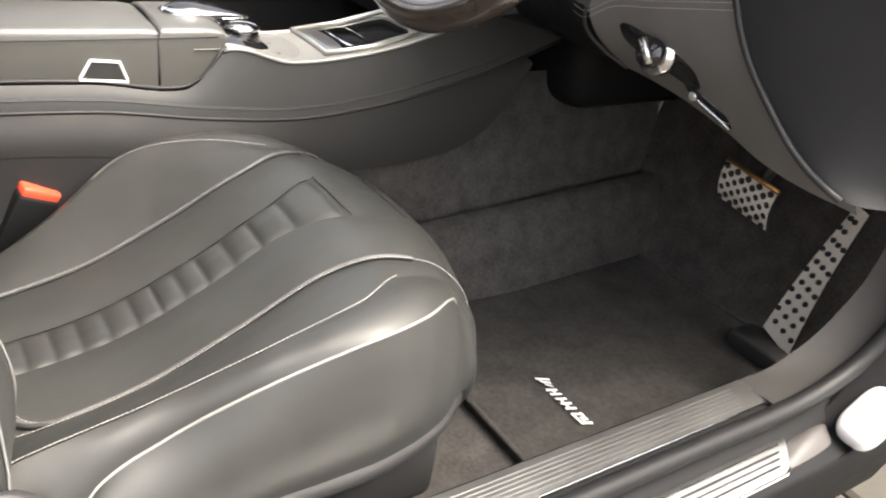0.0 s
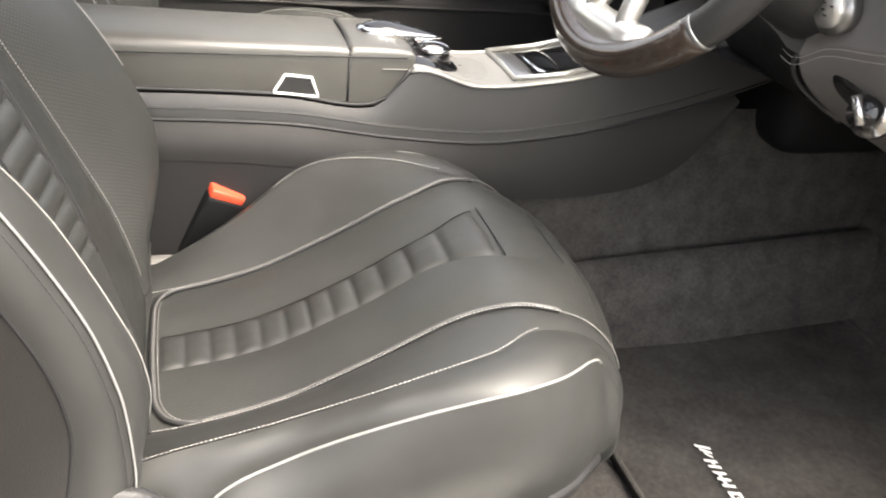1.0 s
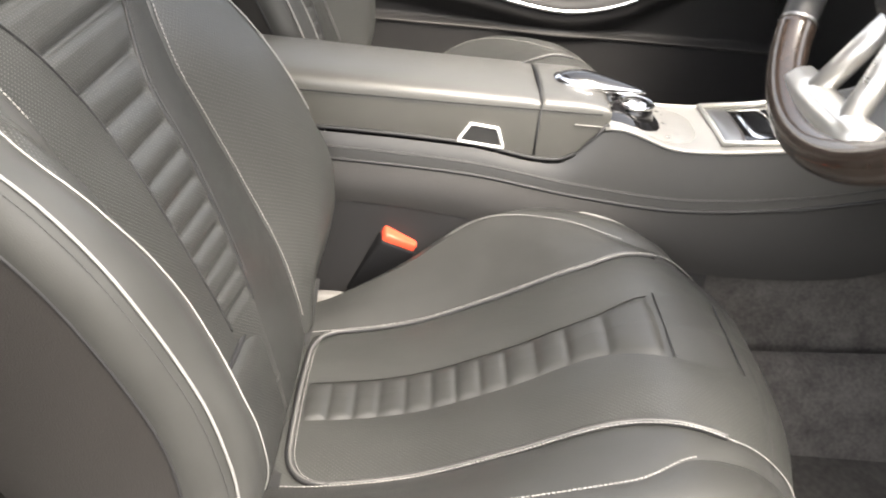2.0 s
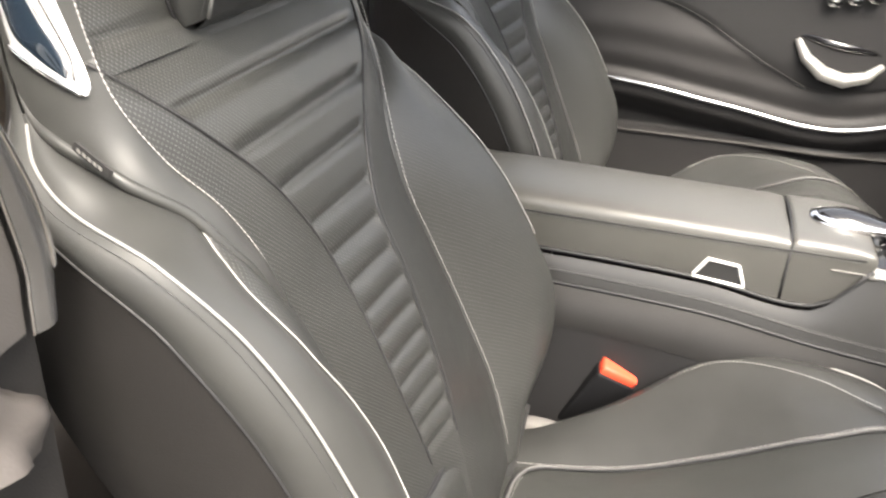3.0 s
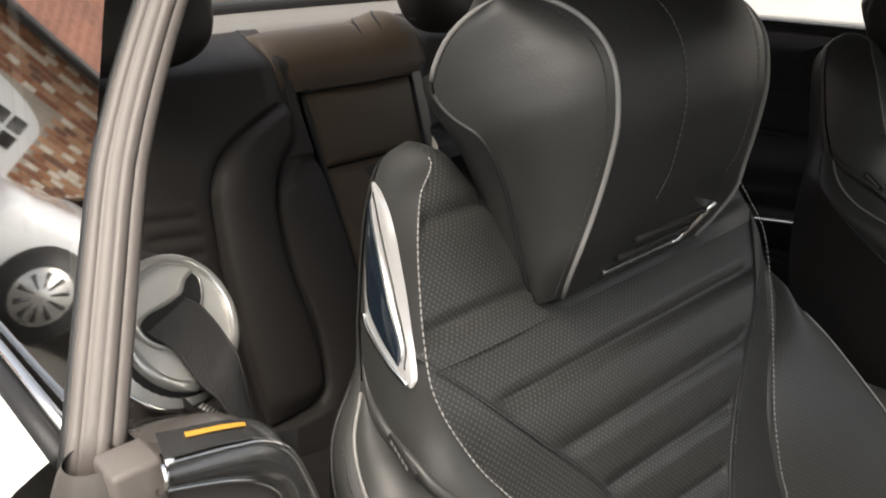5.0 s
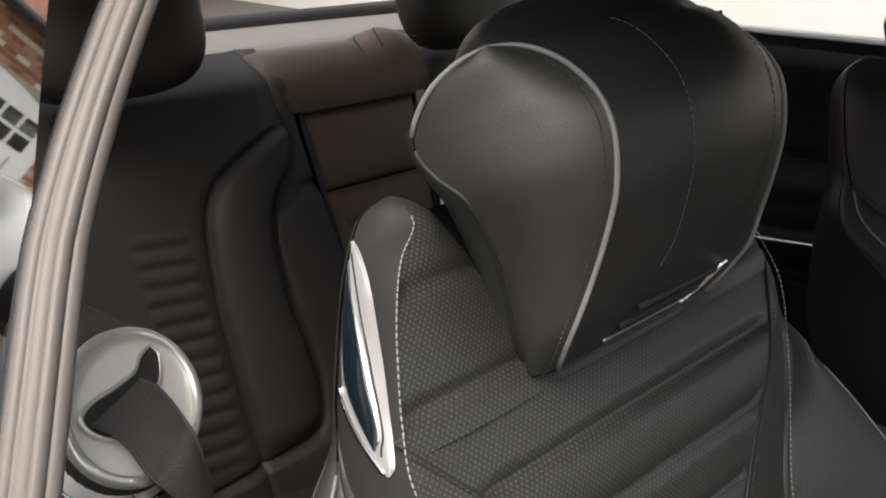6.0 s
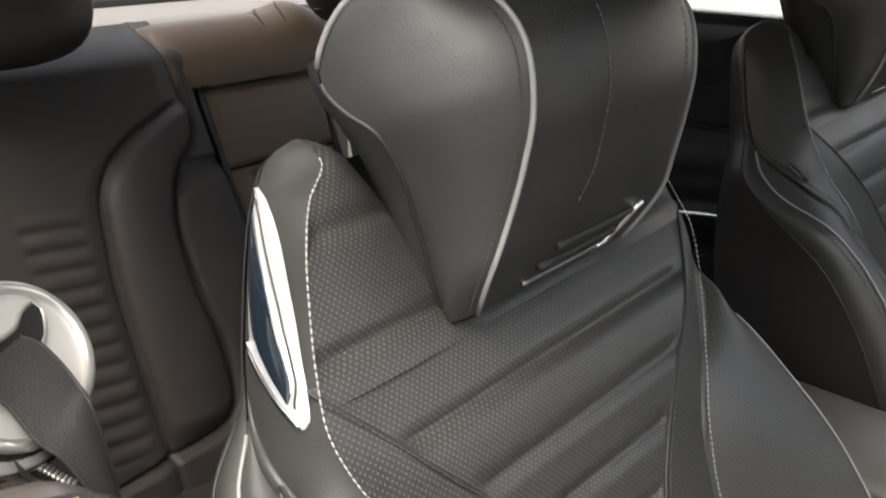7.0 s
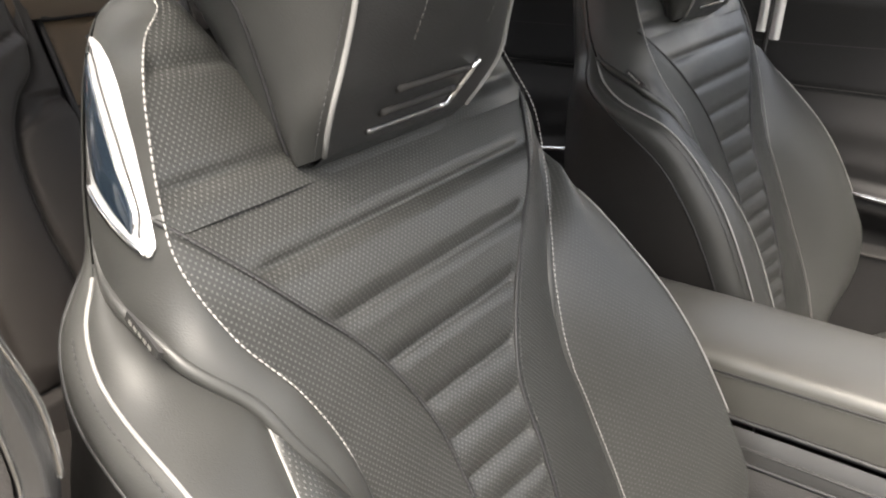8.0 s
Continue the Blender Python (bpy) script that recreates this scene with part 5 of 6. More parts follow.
tube("stalk", [(0.72, -0.36, 0.97), (0.70, -0.22, 0.985)], 0.009, PLASTIC_DARK, column, "black stalk", 10)

# ---- dashboard ----
dash = thing("dashboard", (1.0, 0.0, 0.75), "black dashboard with leather knee panel and pale stitching", "dashboard")
KNEE_TOP = curve_through([(-0.80, 0.965), (-0.64, 0.93), (-0.52, 0.902), (-0.46, 0.888), (-0.41, 0.862), (-0.36, 0.875), (-0.10, 0.90)])
KNEE_LOW = curve_through([(-0.80, 0.735), (-0.72, 0.735), (-0.66, 0.742), (-0.60, 0.758), (-0.50, 0.775), (-0.40, 0.780), (-0.10, 0.76)])
END_Y = curve_through([(0.770, -0.812), (0.784, -0.772), (0.833, -0.708), (0.880, -0.666), (0.925, -0.643), (1.05, -0.600)])
def knee(a, b):
    y = lerp(-0.795, -0.105, a)
    top, low = KNEE_TOP(y)[0], KNEE_LOW(y)[0]
    x = 0.80 + 0.10 * b ** 1.2 + 0.06 * max(0.0, (y + 0.45) / 0.35) ** 2 - 0.012 * math.sin(math.pi * b)
    z = lerp(top, low, b)
    return Vector((x + 0.7 * max(0.0, END_Y(z)[0] - 0.006 - y), y, z))
sheet("knee_panel", lambda a, b: knee(a * 0.545, b), 40, 20, KNEE_LEATHER_LIT, dash, "dark leather knee panel with side light in its colour")
# rest of the knee surface in black: shade beside the column is painted in
sheet("shaded_column_trim", lambda a, b: knee(lerp(0.545, 1.0, a), b) + Vector((0.004, 0, 0)), 30, 20, SILL_BLACK, dash, "black trim with painted shade beside the column")
tube("trim_edge", [knee(0.550 + 0.02 * math.sin(math.pi * k / 20), k / 20) + Vector((-0.001, 0, 0)) for k in range(21)], 0.003, PLASTIC_DARK, dash, "rounded trim edge", 8)
def upper(a, b):
    y = lerp(-0.645, 0.78, a)
    back = 0.06 * max(0.0, (y + 0.45) / 0.35) ** 2 if y < -0.1 else 0.06
    return Vector((0.80 + 0.02 * math.sin(math.pi * b) - 0.02 * b + back, y, lerp(KNEE_TOP(y)[0], 1.06, b)))
# the driver's end of the dash face takes the lit tone too
sheet("upper_dash", lambda a, b: upper(0.16 * a, b), 20, 10, KNEE_LEATHER_LIT, dash, "dark leather dash face with side light in its colour", "", True)
sheet("upper_dash", lambda a, b: upper(lerp(0.16, 1.0, a), b), 50, 10, PLASTIC_DARK, dash, "black dash face", "", True)
block("console_face", 1.06, 1.42, -0.17, 0.17, 0.60, 0.92, SILL_BLACK, dash, "dark face of the centre console", 0.05, 4)
sheet("dash_top", lambda a, b: Vector((lerp(0.78, 1.45, b), lerp(-0.80, 0.80, a), 1.06 - 0.03 * b)), 16, 6, PLASTIC_DARK, dash, "black dash top", "", True)
sheet("under_panel", lambda a, b: Vector((lerp(0.907, 1.42, b), lerp(-0.79, -0.10, a), KNEE_LOW(lerp(-0.79, -0.10, a))[0] + 0.008 + 0.03 * b)), 20, 4, PLASTIC_DARK, dash, "", "", True)
sheet("passenger_panel", lambda a, b: Vector((0.90 + 0.10 * b, lerp(0.10, 0.78, a), lerp(0.92, 0.62, b))), 16, 8, LEATHER_DARK, dash, "dark leather panel")
for off in (0.004, 0.012):
    line = []
    for k in range(61):
        y = -0.648 + 0.258 * k / 60
        p = knee((y + 0.795) / 0.69, 0.02 + off)
        line.append(Vector((p.x - 0.002, y, KNEE_TOP(y)[0] - off)))
    stitches("stitching", [line], THREAD, dash, "pale thread", radius=0.0005, length=0.0036, gap=0.0010)
end = thing("dash_end_cover", (0.92, -0.77, 0.82), "smooth dark dashboard end cover beside the door opening", "end cover")
def end_fn(a, b):
    z = lerp(1.05, 0.770, a)
    return Vector((0.770 + 0.055 * a + 0.05 * b ** 2, lerp(END_Y(z)[0], -0.850, b), z))
sheet("cover", end_fn, 30, 12, COVER_DARK, end, "")
tube("cover_seam", [end_fn(k / 40, 0.0) + Vector((-0.003, 0.002, 0)) for k in range(41)], 0.004, RUBBER, end, "", 8)
# light switch
switch = thing("light_switch", (0.83, -0.52, 0.83), "chrome and black rotary light switch on the knee panel", "switch")
def on_knee(y, z, lift):
    top, low = KNEE_TOP(y)[0], KNEE_LOW(y)[0]
    b = min(1, max(0, (top - z) / (top - low)))
    return knee((y + 0.795) / 0.69, b) + Vector((-lift, 0, lift * 0.25))
def knee_patch(name, y0, y1, z0, z1, material, lift, parent, label="", lean=0.0, power=3.0):
    verts, n = [], 28
    for i in range(5):
        r = i / 4
        for j in range(n):
            t = 2 * math.pi * j / n
            c, s_ = math.cos(t), math.sin(t)
            k = (abs(c) ** power + abs(s_) ** power) ** (-1 / power)
            y = (y0 + y1) / 2 + (y1 - y0) / 2 * r * k * c
            z = (z0 + z1) / 2 + (z1 - z0) / 2 * r * k * s_ + lean * (y - (y0 + y1) / 2)
            verts.append(on_knee(y, z, lift * (1 - r ** 6)))
    faces = [[i * n + j, i * n + (j + 1) % n, (i + 1) * n + (j + 1) % n, (i + 1) * n + j] for i in range(4) for j in range(n)]
    return mesh_part(name, verts, faces, material, parent, label)
knee_patch("bezel", -0.580, -0.462, 0.810, 0.852, GLOSS_BLACK, 0.006, switch, "gloss black bezel", 0.25)
c = on_knee(-0.525, 0.833, 0.004)
tube("ring", [c, c + Vector((-0.010, -0.001, 0.002))], 0.026, CHROME, switch, "chrome ring", 28)
tube("knob", [c + Vector((-0.008, 0, 0)), c + Vector((-0.024, -0.001, 0.005))], 0.018, GLOSS_BLACK, switch, "black knob", 24)
tube("grip", [c + Vector((-0.026, 0.010, 0.018)), c + Vector((-0.026, -0.010, -0.008))], 0.006, CHROME, switch, "chrome grip bar", 8)
brake_knob = thing("brake_switch", (0.85, -0.59, 0.79), "black parking brake switch with a chrome edge", "switch")
knee_patch("plate", -0.618, -0.548, 0.772, 0.798, GLOSS_BLACK, 0.006, brake_knob, "gloss black", 0.35)
tube("edge", [on_knee(-0.555 - 0.062 * k / 10, 0.792 - 0.026 * k / 10, 0.006) for k in range(11)], 0.002, CHROME, brake_knob, "chrome edge", 6)
ellipsoid("symbol", on_knee(-0.565, 0.790, 0.010), (0.003, 0.006, 0.006), SATIN, brake_knob, "silver key")
# round start button and vent on the upper dash
start = thing("start_button", (0.80, -0.47, 0.93), "round silver start button in a black surround", "button")
sc = Vector((0.795, -0.455, 0.925))
tube("surround", [sc + Vector((0.01, 0, 0)), sc + Vector((-0.006, 0, 0))], 0.026, BRUSHED, start, "grey metal surround", 28)
tube("cap", [sc, sc + Vector((-0.013, 0, 0))], 0.019, SATIN, start, "silver cap", 28)
for dy, dz in ((0.006, 0.006), (-0.006, 0.005), (0.0, -0.006), (0.005, -0.001)):
    ellipsoid("print", sc + Vector((-0.0135, dy, dz)), (0.0008, 0.003, 0.0012), PLASTIC_DARK, start, "")
vent = thing("air_vent", (0.79, -0.60, 0.98), "round air vent with chrome ring and vanes", "air vent")
vc = Vector((0.790, -0.575, 0.985))
tube("ring", [vc + Vector((0, 0.046 * math.cos(2 * math.pi * k / 40), 0.046 * math.sin(2 * math.pi * k / 40))) for k in range(40)], 0.0088, CHROME, vent, "broad chrome ring", 12, True)
tube("throat", [vc + Vector((0.012, 0, 0)), vc + Vector((0.004, 0, 0))], 0.044, GLOSS_BLACK, vent, "black throat", 28)
for k in range(-2, 3):
    y = 0.016 * k
    h = math.sqrt(0.044 ** 2 - y * y)
    tube("vane", [vc + Vector((-0.002, y, -h)), vc + Vector((-0.002, y, h))], 0.0026, SATIN, vent, "", 6)

# ---- pedals ----
def studded(parent, corner, ex, ey, nx, ny, r=0.0055, skip=None):
    n = ex.cross(ey).normalized()
    if n.x > 0:
        n = -n
    for i in range(nx):
        for j in range(ny):
            if (i + j) % 2:
                continue
            p = Vector(corner) + ex * ((i + 0.7) / (nx + 0.4)) + ey * ((j + 0.7) / (ny + 0.4))
            tube("stud", [p, p + n * 0.004], r, RUBBER, parent, "", 8)
brake = thing("brake_pedal", (1.25, -0.44, 0.5), "studded stainless steel brake pedal", "pedal")
P0, P1, P3 = Vector((1.250, -0.382, 0.590)), Vector((1.235, -0.505, 0.582)), Vector((1.272, -0.372, 0.508))
bx, by = P1 - P0, P3 - P0
nn = bx.cross(by).normalized()
nn = -nn if nn.x > 0 else nn
quad = []
for i in range(9):
    for j in range(7):
        a, b = i / 8, j / 6
        q = P0 + bx * a + by * b + nn * 0.008 * math.sin(math.pi * b)
        quad.append(q)
mesh_part("face", quad, grid_faces(9, 7), PEDAL_STEEL, brake, "brushed steel face", None, True)
mesh_part("rubber_back", [q - nn * 0.006 for q in quad], grid_faces(9, 7, 0, True), RUBBER, brake, "")
studded(brake, P0 + nn * 0.004, bx, by, 9, 7, 0.0058)
tube("arm", [P0 + bx * 0.5 + by * 0.5 - nn * 0.01, Vector((1.36, -0.44, 0.66)), Vector((1.40, -0.44, 0.80))], 0.012, PLASTIC_DARK, brake, "black pedal arm", 8)
tube("rim", [P0, P0 + bx * 0.5 + nn * 0.001, P1], 0.0045, mat("worn_brass", (0.42, 0.22, 0.08), 0.35, 0.7, 0.2, 60), brake, "brown worn upper edge", 8)
gas = thing("accelerator_pedal", (1.28, -0.59, 0.30), "tall studded stainless steel accelerator pedal", "pedal")
G0, G1, G2, G3 = Vector((1.268, -0.548, 0.332)), Vector((1.252, -0.618, 0.316)), Vector((1.340, -0.610, 0.575)), Vector((1.352, -0.580, 0.578))
gv = []
for i in range(13):
    for j in range(6):
        a, b = i / 12, j / 5
        w0, w1 = G0.lerp(G3, a), G1.lerp(G2, a)
        gv.append(w0.lerp(w1, b) + Vector((-0.012 * math.sin(math.pi * a), 0, 0)))
mesh_part("face", gv, grid_faces(13, 6), PEDAL_STEEL, gas, "brushed steel face", None, True)
mesh_part("back", [v + Vector((0.008, 0, -0.004)) for v in gv], grid_faces(13, 6, 0, True), RUBBER, gas, "")
for i in range(1, 12):
    for j in range(0, 3):
        a, b = (i + 0.3) / 12.3, (j + (0.7 if i % 2 else 0.25)) / 3.0
        if b > 0.95 or (a > 0.8 and j > 1):
            continue
        p = G0.lerp(G3, a).lerp(G1.lerp(G2, a), b) + Vector((-0.012 * math.sin(math.pi * a), 0, 0))
        tube("stud", [p, p + Vector((-0.004, 0, 0.001))], 0.0050, RUBBER, gas, "", 8)
block("hinge_block", 1.215, 1.280, -0.632, -0.520, 0.288, 0.322, PLASTIC_DARK, gas, "", 0.006)

# ---- floor mat ----
floor_mat = thing("floor_mat", (0.95, -0.4, 0.272), "dark carpet floor mat with bound edges and a small pale emblem", "floor mat")
def mat_fn(a, b):
    x, y = lerp(0.690, 1.285, a), lerp(-0.635, -0.195, b)
    return Vector((x, y, 0.288 + 0.018 * max(0, (a - 0.86) / 0.14) ** 2 + 0.004 * noise.noise(Vector((x * 3, y * 3, 0.5)))))
sheet("carpet_top", mat_fn, 30, 20, CARPET_MAT, floor_mat, "charcoal carpet", "", True, 0.014)
ring = [mat_fn(0, k / 12) for k in range(13)] + [mat_fn(k / 16, 1) for k in range(1, 17)] + [mat_fn(1, 1 - k / 12) for k in range(1, 13)] + [mat_fn(1 - k / 16, 0) for k in range(1, 16)]
tube("binding", ring, 0.0045, CARPET, floor_mat, "grey bound edge", 8, True)
badge = thing("mat_emblem", (0.82, -0.55, 0.293), "small white slanted bars of a maker's emblem sewn on the mat", "emblem")
def emblem_piece(y0, y1, x0, x1, lean):
    vs = [(x0, y0), (x0, y1), (x1, y1 - lean), (x1, y0 - lean)]
    top = [Vector((x, yy, 0.2950 + 0.004 * noise.noise(Vector((x * 3, yy * 3, 0.5))))) for x, yy in vs]
    mesh_part("bar", top + [v - Vector((0, 0, 0.0012)) for v in top], [[0, 1, 2, 3], [0, 4, 5, 1], [1, 5, 6, 2], [2, 6, 7, 3], [3, 7, 4, 0]], WHITE_PAINT, badge, "", None, False)
for k in range(3):
    emblem_piece(-0.466 - 0.008 * k, -0.470 - 0.008 * k, 0.814 + 0.003 * k, 0.834 - 0.003 * k, 0.010)
for a, b in ((-0.495, -0.499), (-0.506, -0.510), (-0.518, -0.522), (-0.530, -0.534), (-0.542, -0.546), (-0.556, -0.560), (-0.578, -0.582)):
    emblem_piece(a, b, 0.812, 0.829, 0.006)
for a, b, x in ((-0.499, -0.506, 0.820), (-0.522, -0.530, 0.817), (-0.534, -0.542, 0.817), (-0.560, -0.578, 0.825), (-0.560, -0.578, 0.812), (-0.568, -0.578, 0.819)):
    emblem_piece(a, b, x, x + 0.0035, 0.001)
# ---- rear bench ----
bench = thing("rear_bench", (-1.0, 0.0, 0.28), "dark leather rear bench with quilted backrests and a folded centre armrest", "rear seat")
BENCH_MID = 0.008
# sewn lines of one backrest, as y and z: bolster's outer and inner edge, lobe beside the armrest
OUTER = curve_through([(0.500, -0.480), (0.506, -0.360), (0.512, -0.276), (0.523, -0.240), (0.561, -0.220), (0.632, -0.214), (0.725, -0.226), (0.812, -0.227), (0.864, -0.215), (0.900, -0.193), (0.930, -0.163), (0.960, -0.154), (1.000, -0.153), (1.081, -0.162), (1.10, -0.165)])
INNER = curve_through([(0.500, -0.344), (0.677, -0.344), (0.760, -0.341), (0.839, -0.331), (0.871, -0.325), (0.907, -0.306), (0.938, -0.270), (0.975, -0.193), (0.985, -0.165)])
def bench_x(z):
    return -0.812 - 0.3636 * (z - 0.44)
def trench(dist, depth, width):
    return -depth * math.exp(-(dist / width) ** 2)
def bench_swell(y, z):
    """Relief of the near backrest; the far one is its mirror image."""
    o, i = float(OUTER(z)[0]), float(INNER(z)[0])
    slope_o = float(OUTER(z + 0.004)[0] - OUTER(z - 0.004)[0]) / 0.008
    slope_i = float(INNER(z + 0.004)[0] - INNER(z - 0.004)[0]) / 0.008
    h = trench((y - o) / math.hypot(1, slope_o), 0.010, 0.006)
    if z < 0.985:
        h += trench((y - i) / math.hypot(1, slope_i), 0.006, 0.005)
        if o - i > 0.004 and i < y < o:
            t = (y - i) / (o - i)
            h += 0.026 * (4 * t * (1 - t)) ** 0.55 * ease(o - i, 0.0, 0.05) * ease(z, 0.505, 0.56)
    if y > o and z < 0.90:
        t = min(1.0, (y - o) / max(0.02, -0.098 - o))
        h += 0.016 * (4 * t * (1 - t)) ** 0.5 * (1 - ease(z, 0.862, 0.888)) - 0.004
        h += trench(z - 0.888 + 0.6 * max(0.0, -0.15 - y), 0.005, 0.005)
    if y < i:
        h += 0.006 * ease(i - y, 0.0, 0.03)
        if -0.452 < y < -0.358 and 0.53 < z < 0.88:
            k = ease(y, -0.452, -0.440) * (1 - ease(y, -0.370, -0.358))
            h += k * (0.0050 * abs(math.sin((z - 0.53 + 0.12 * (y + 0.40)) * math.pi / 0.027)) ** 0.8 - 0.003)
    return h + 0.0015 * noise.noise(Vector((y * 12, z * 12, 1.5)))
def bench_point(y, z, side, lift=0.0):
    back = 0.085 * ease(z, 1.03, 1.10) ** 2
    return Vector((bench_x(z) + bench_swell(y, min(z, 1.099)) + lift - back, y if side < 0 else 2 * BENCH_MID - y, z))
for side in (-1, 1):
    pad = sheet("backrest", lambda a, b: bench_point(lerp(-0.66, -0.108 + 0.024 * ease(0.40 + 0.692 * b, 0.66, 1.0) * -1, a), 0.40 + 0.692 * b, side), 150, 170, REAR_LEATHER, bench, "dark leather backrest with a raised bolster", "", side > 0)
    tube("bolster_piping", [bench_point(float(OUTER(z)[0]), z, side, 0.0075) for z in [0.515 + 0.46 * k / 80 for k in range(81)]], 0.0014, GREY_THREAD, pad, "dark grey piping", 6)
    tube("bolster_seam", [bench_point(float(INNER(z)[0]), z, side, 0.0030) for z in [0.52 + 0.455 * k / 60 for k in range(61)]], 0.0016, RUBBER, pad, "dark seam", 6)
    stitches("shoulder_stitching", [[bench_point(float(OUTER(z)[0]) + 0.004, z, side, 0.009) for z in [0.975 + 0.105 * k / 30 for k in range(31)]]], GREY_PIPING, pad, "pale thread", radius=0.0006)
# centre: shoulder roll over a folded armrest
sheet("centre_panel", lambda a, b: Vector((bench_x(lerp(0.40, 1.0, b)) - 0.030, lerp(-0.130, 0.146, a), lerp(0.40, 1.0, b))), 8, 20, SIDE_BLACK, bench, "black carrier behind the armrest")
def armrest_fn(z0, z1):
    def fn(a, b):
        z = lerp(z0, z1, b)
        edge = (max(0.0, 4 * a * (1 - a)) * max(0.0, 4 * b * (1 - b))) ** 0.22
        half = lerp(0.100, 0.119, (z - 0.60) / 0.39)
        return Vector((bench_x(z) - 0.014 + 0.016 * edge, BENCH_MID + lerp(-half, half, a), z))
    return fn
sheet("folded_armrest", armrest_fn(0.868, 0.992), 30, 20, BROWN_LEATHER_LIT, bench, "brown-black leather armrest flap in the lit tone")
sheet("folded_armrest", armrest_fn(0.50, 0.864), 30, 30, BROWN_LEATHER_LIT, bench, "brown-black folded armrest in the lit tone")
tube("armrest_gap", [Vector((bench_x(0.996) - 0.006, BENCH_MID + y, 0.997)) for y in (-0.122, 0.0, 0.122)], 0.005, RUBBER, bench, "dark gap", 6)
for s_ in (-1, 1):
    tube("armrest_gap", [Vector((bench_x(z) - 0.012, BENCH_MID + s_ * lerp(0.103, 0.122, (z - 0.60) / 0.39), z)) for z in (0.55, 0.70, 0.85, 0.995)], 0.005, RUBBER, bench, "dark gap", 6)
ROLL = curve_through([(0, -1.150, 1.078), (0.25, -1.110, 1.090), (0.45, -1.075, 1.088), (0.7, -1.038, 1.062), (0.9, -1.014, 1.020), (1, -1.012, 0.998)])
def roll_fn(a, b):
    y = lerp(-0.165, 0.181, a)
    edge = 0.034 * (1 - max(0.0, 4 * a * (1 - a)) ** 0.25)
    hump = 0.020 * math.exp(-((y - 0.125) / 0.045) ** 2) * (1 - b) ** 0.6
    return Vector((ROLL(b)[0] - edge + 0.3 * hump, y, ROLL(b)[1] - 0.6 * edge * (1 - b) + hump - 0.004 * math.exp(-((y - 0.045) / 0.008) ** 2) * (1 - b)))
sheet("shoulder_roll", roll_fn, 70, 24, BROWN_LEATHER_LIT, bench, "brown-black leather top roll in the lit tone")
for y in (0.040, 0.085):
    tube("fold", [roll_fn((y + 0.165 + 0.05 * t * t) / 0.346, 0.62 - 0.55 * t) + Vector((0.0008, 0, 0.0008)) for t in (0.0, 0.25, 0.5, 0.75, 1.0)], lambda u: 0.0005 + 0.0022 * math.sin(math.pi * u), RUBBER, bench, "soft fold in the leather", 6)
sheet("seat_cushion", lambda a, b: Vector((lerp(-0.86, -0.42, a), lerp(-0.62, 0.64, b), 0.44 + 0.05 * a + 0.02 * math.sin(3 * math.pi * b) ** 2 - 0.20 * max(0, (a - 0.85) / 0.15) ** 2)), 24, 30, REAR_LEATHER, bench, "dark leather cushion", "", True)
block("plinth", -0.86, -0.47, -0.62, 0.64, 0.265, 0.40, CARPET, bench, "", 0.02)
for y in (-0.425, 0.225):
    h = ellipsoid("headrest", (-1.00, y, 1.190), (0.060, 0.135, 0.122), HEAD_LEATHER, bench, "dark leather rear head restraint", 3.4, Matrix.Rotation(radians(-14), 3, "Y"))
    tube("lower_seam", [Vector((-0.957 - 0.030 * abs(k / 10 - 1) ** 4, y - 0.128 + 0.0128 * k, 1.093 + 0.010 * (k / 10 - 1) ** 2)) for k in range(21)], 0.0011, GREY_PIPING, h, "pale seam", 6)

# ---- near-side quarter trim, belt and glass ----
quarter = thing("quarter_trim", (-0.5, -0.70, 0.3), "dark side trim of the rear seat with a silver-edged end", "side trim")
def inner_fn(a, b):
    x = lerp(-1.20, -0.165, a)
    return Vector((x, -0.722 + 0.075 * (1 - b) ** 0.8 - 0.012 * math.sin(math.pi * b), lerp(0.27, 1.030, b)))
sheet("inner_panel", inner_fn, 40, 30, PLASTIC_DARK, quarter, "black soft trim", "", True)
FLANK = curve_through([(0, -0.798, 1.046), (1, -0.838, 1.024), (2, -0.885, 0.975), (3, -0.925, 0.905), (4, -0.940, 0.800), (5, -0.920, 0.520), (6, -0.880, 0.250)])
sheet("outer_body", lambda a, b: Vector((lerp(-1.9, -0.20, a), FLANK(6 * b)[0] + 0.008 * a ** 6, FLANK(6 * b)[1])), 30, 36, CARW, quarter, "white painted outer panel", "", True)
sheet("end_face", lambda a, b: Vector((-0.155 - 0.02 * (1 - b), lerp(-0.692, -0.775, a), lerp(0.42, 1.030 + 0.025 * a, b))), 10, 20, PLASTIC, quarter, "grey plastic end face", "", True)
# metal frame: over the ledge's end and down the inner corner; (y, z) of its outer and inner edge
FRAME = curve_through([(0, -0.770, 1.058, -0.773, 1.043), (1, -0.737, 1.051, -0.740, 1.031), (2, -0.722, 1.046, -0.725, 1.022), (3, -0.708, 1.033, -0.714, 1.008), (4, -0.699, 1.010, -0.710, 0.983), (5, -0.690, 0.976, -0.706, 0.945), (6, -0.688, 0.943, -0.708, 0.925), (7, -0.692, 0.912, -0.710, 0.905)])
def ledge(a, b):
    x = lerp(-1.20, -0.152, a)
    y, z = FRAME(5 * b)[0], FRAME(5 * b)[1]
    return Vector((x, y, z - 0.004 - 0.024 * ease(-x, 0.175, 0.225)))
sheet("ledge", ledge, 80, 24, LEDGE, quarter, "glossy brown-grey ledge", "", True)
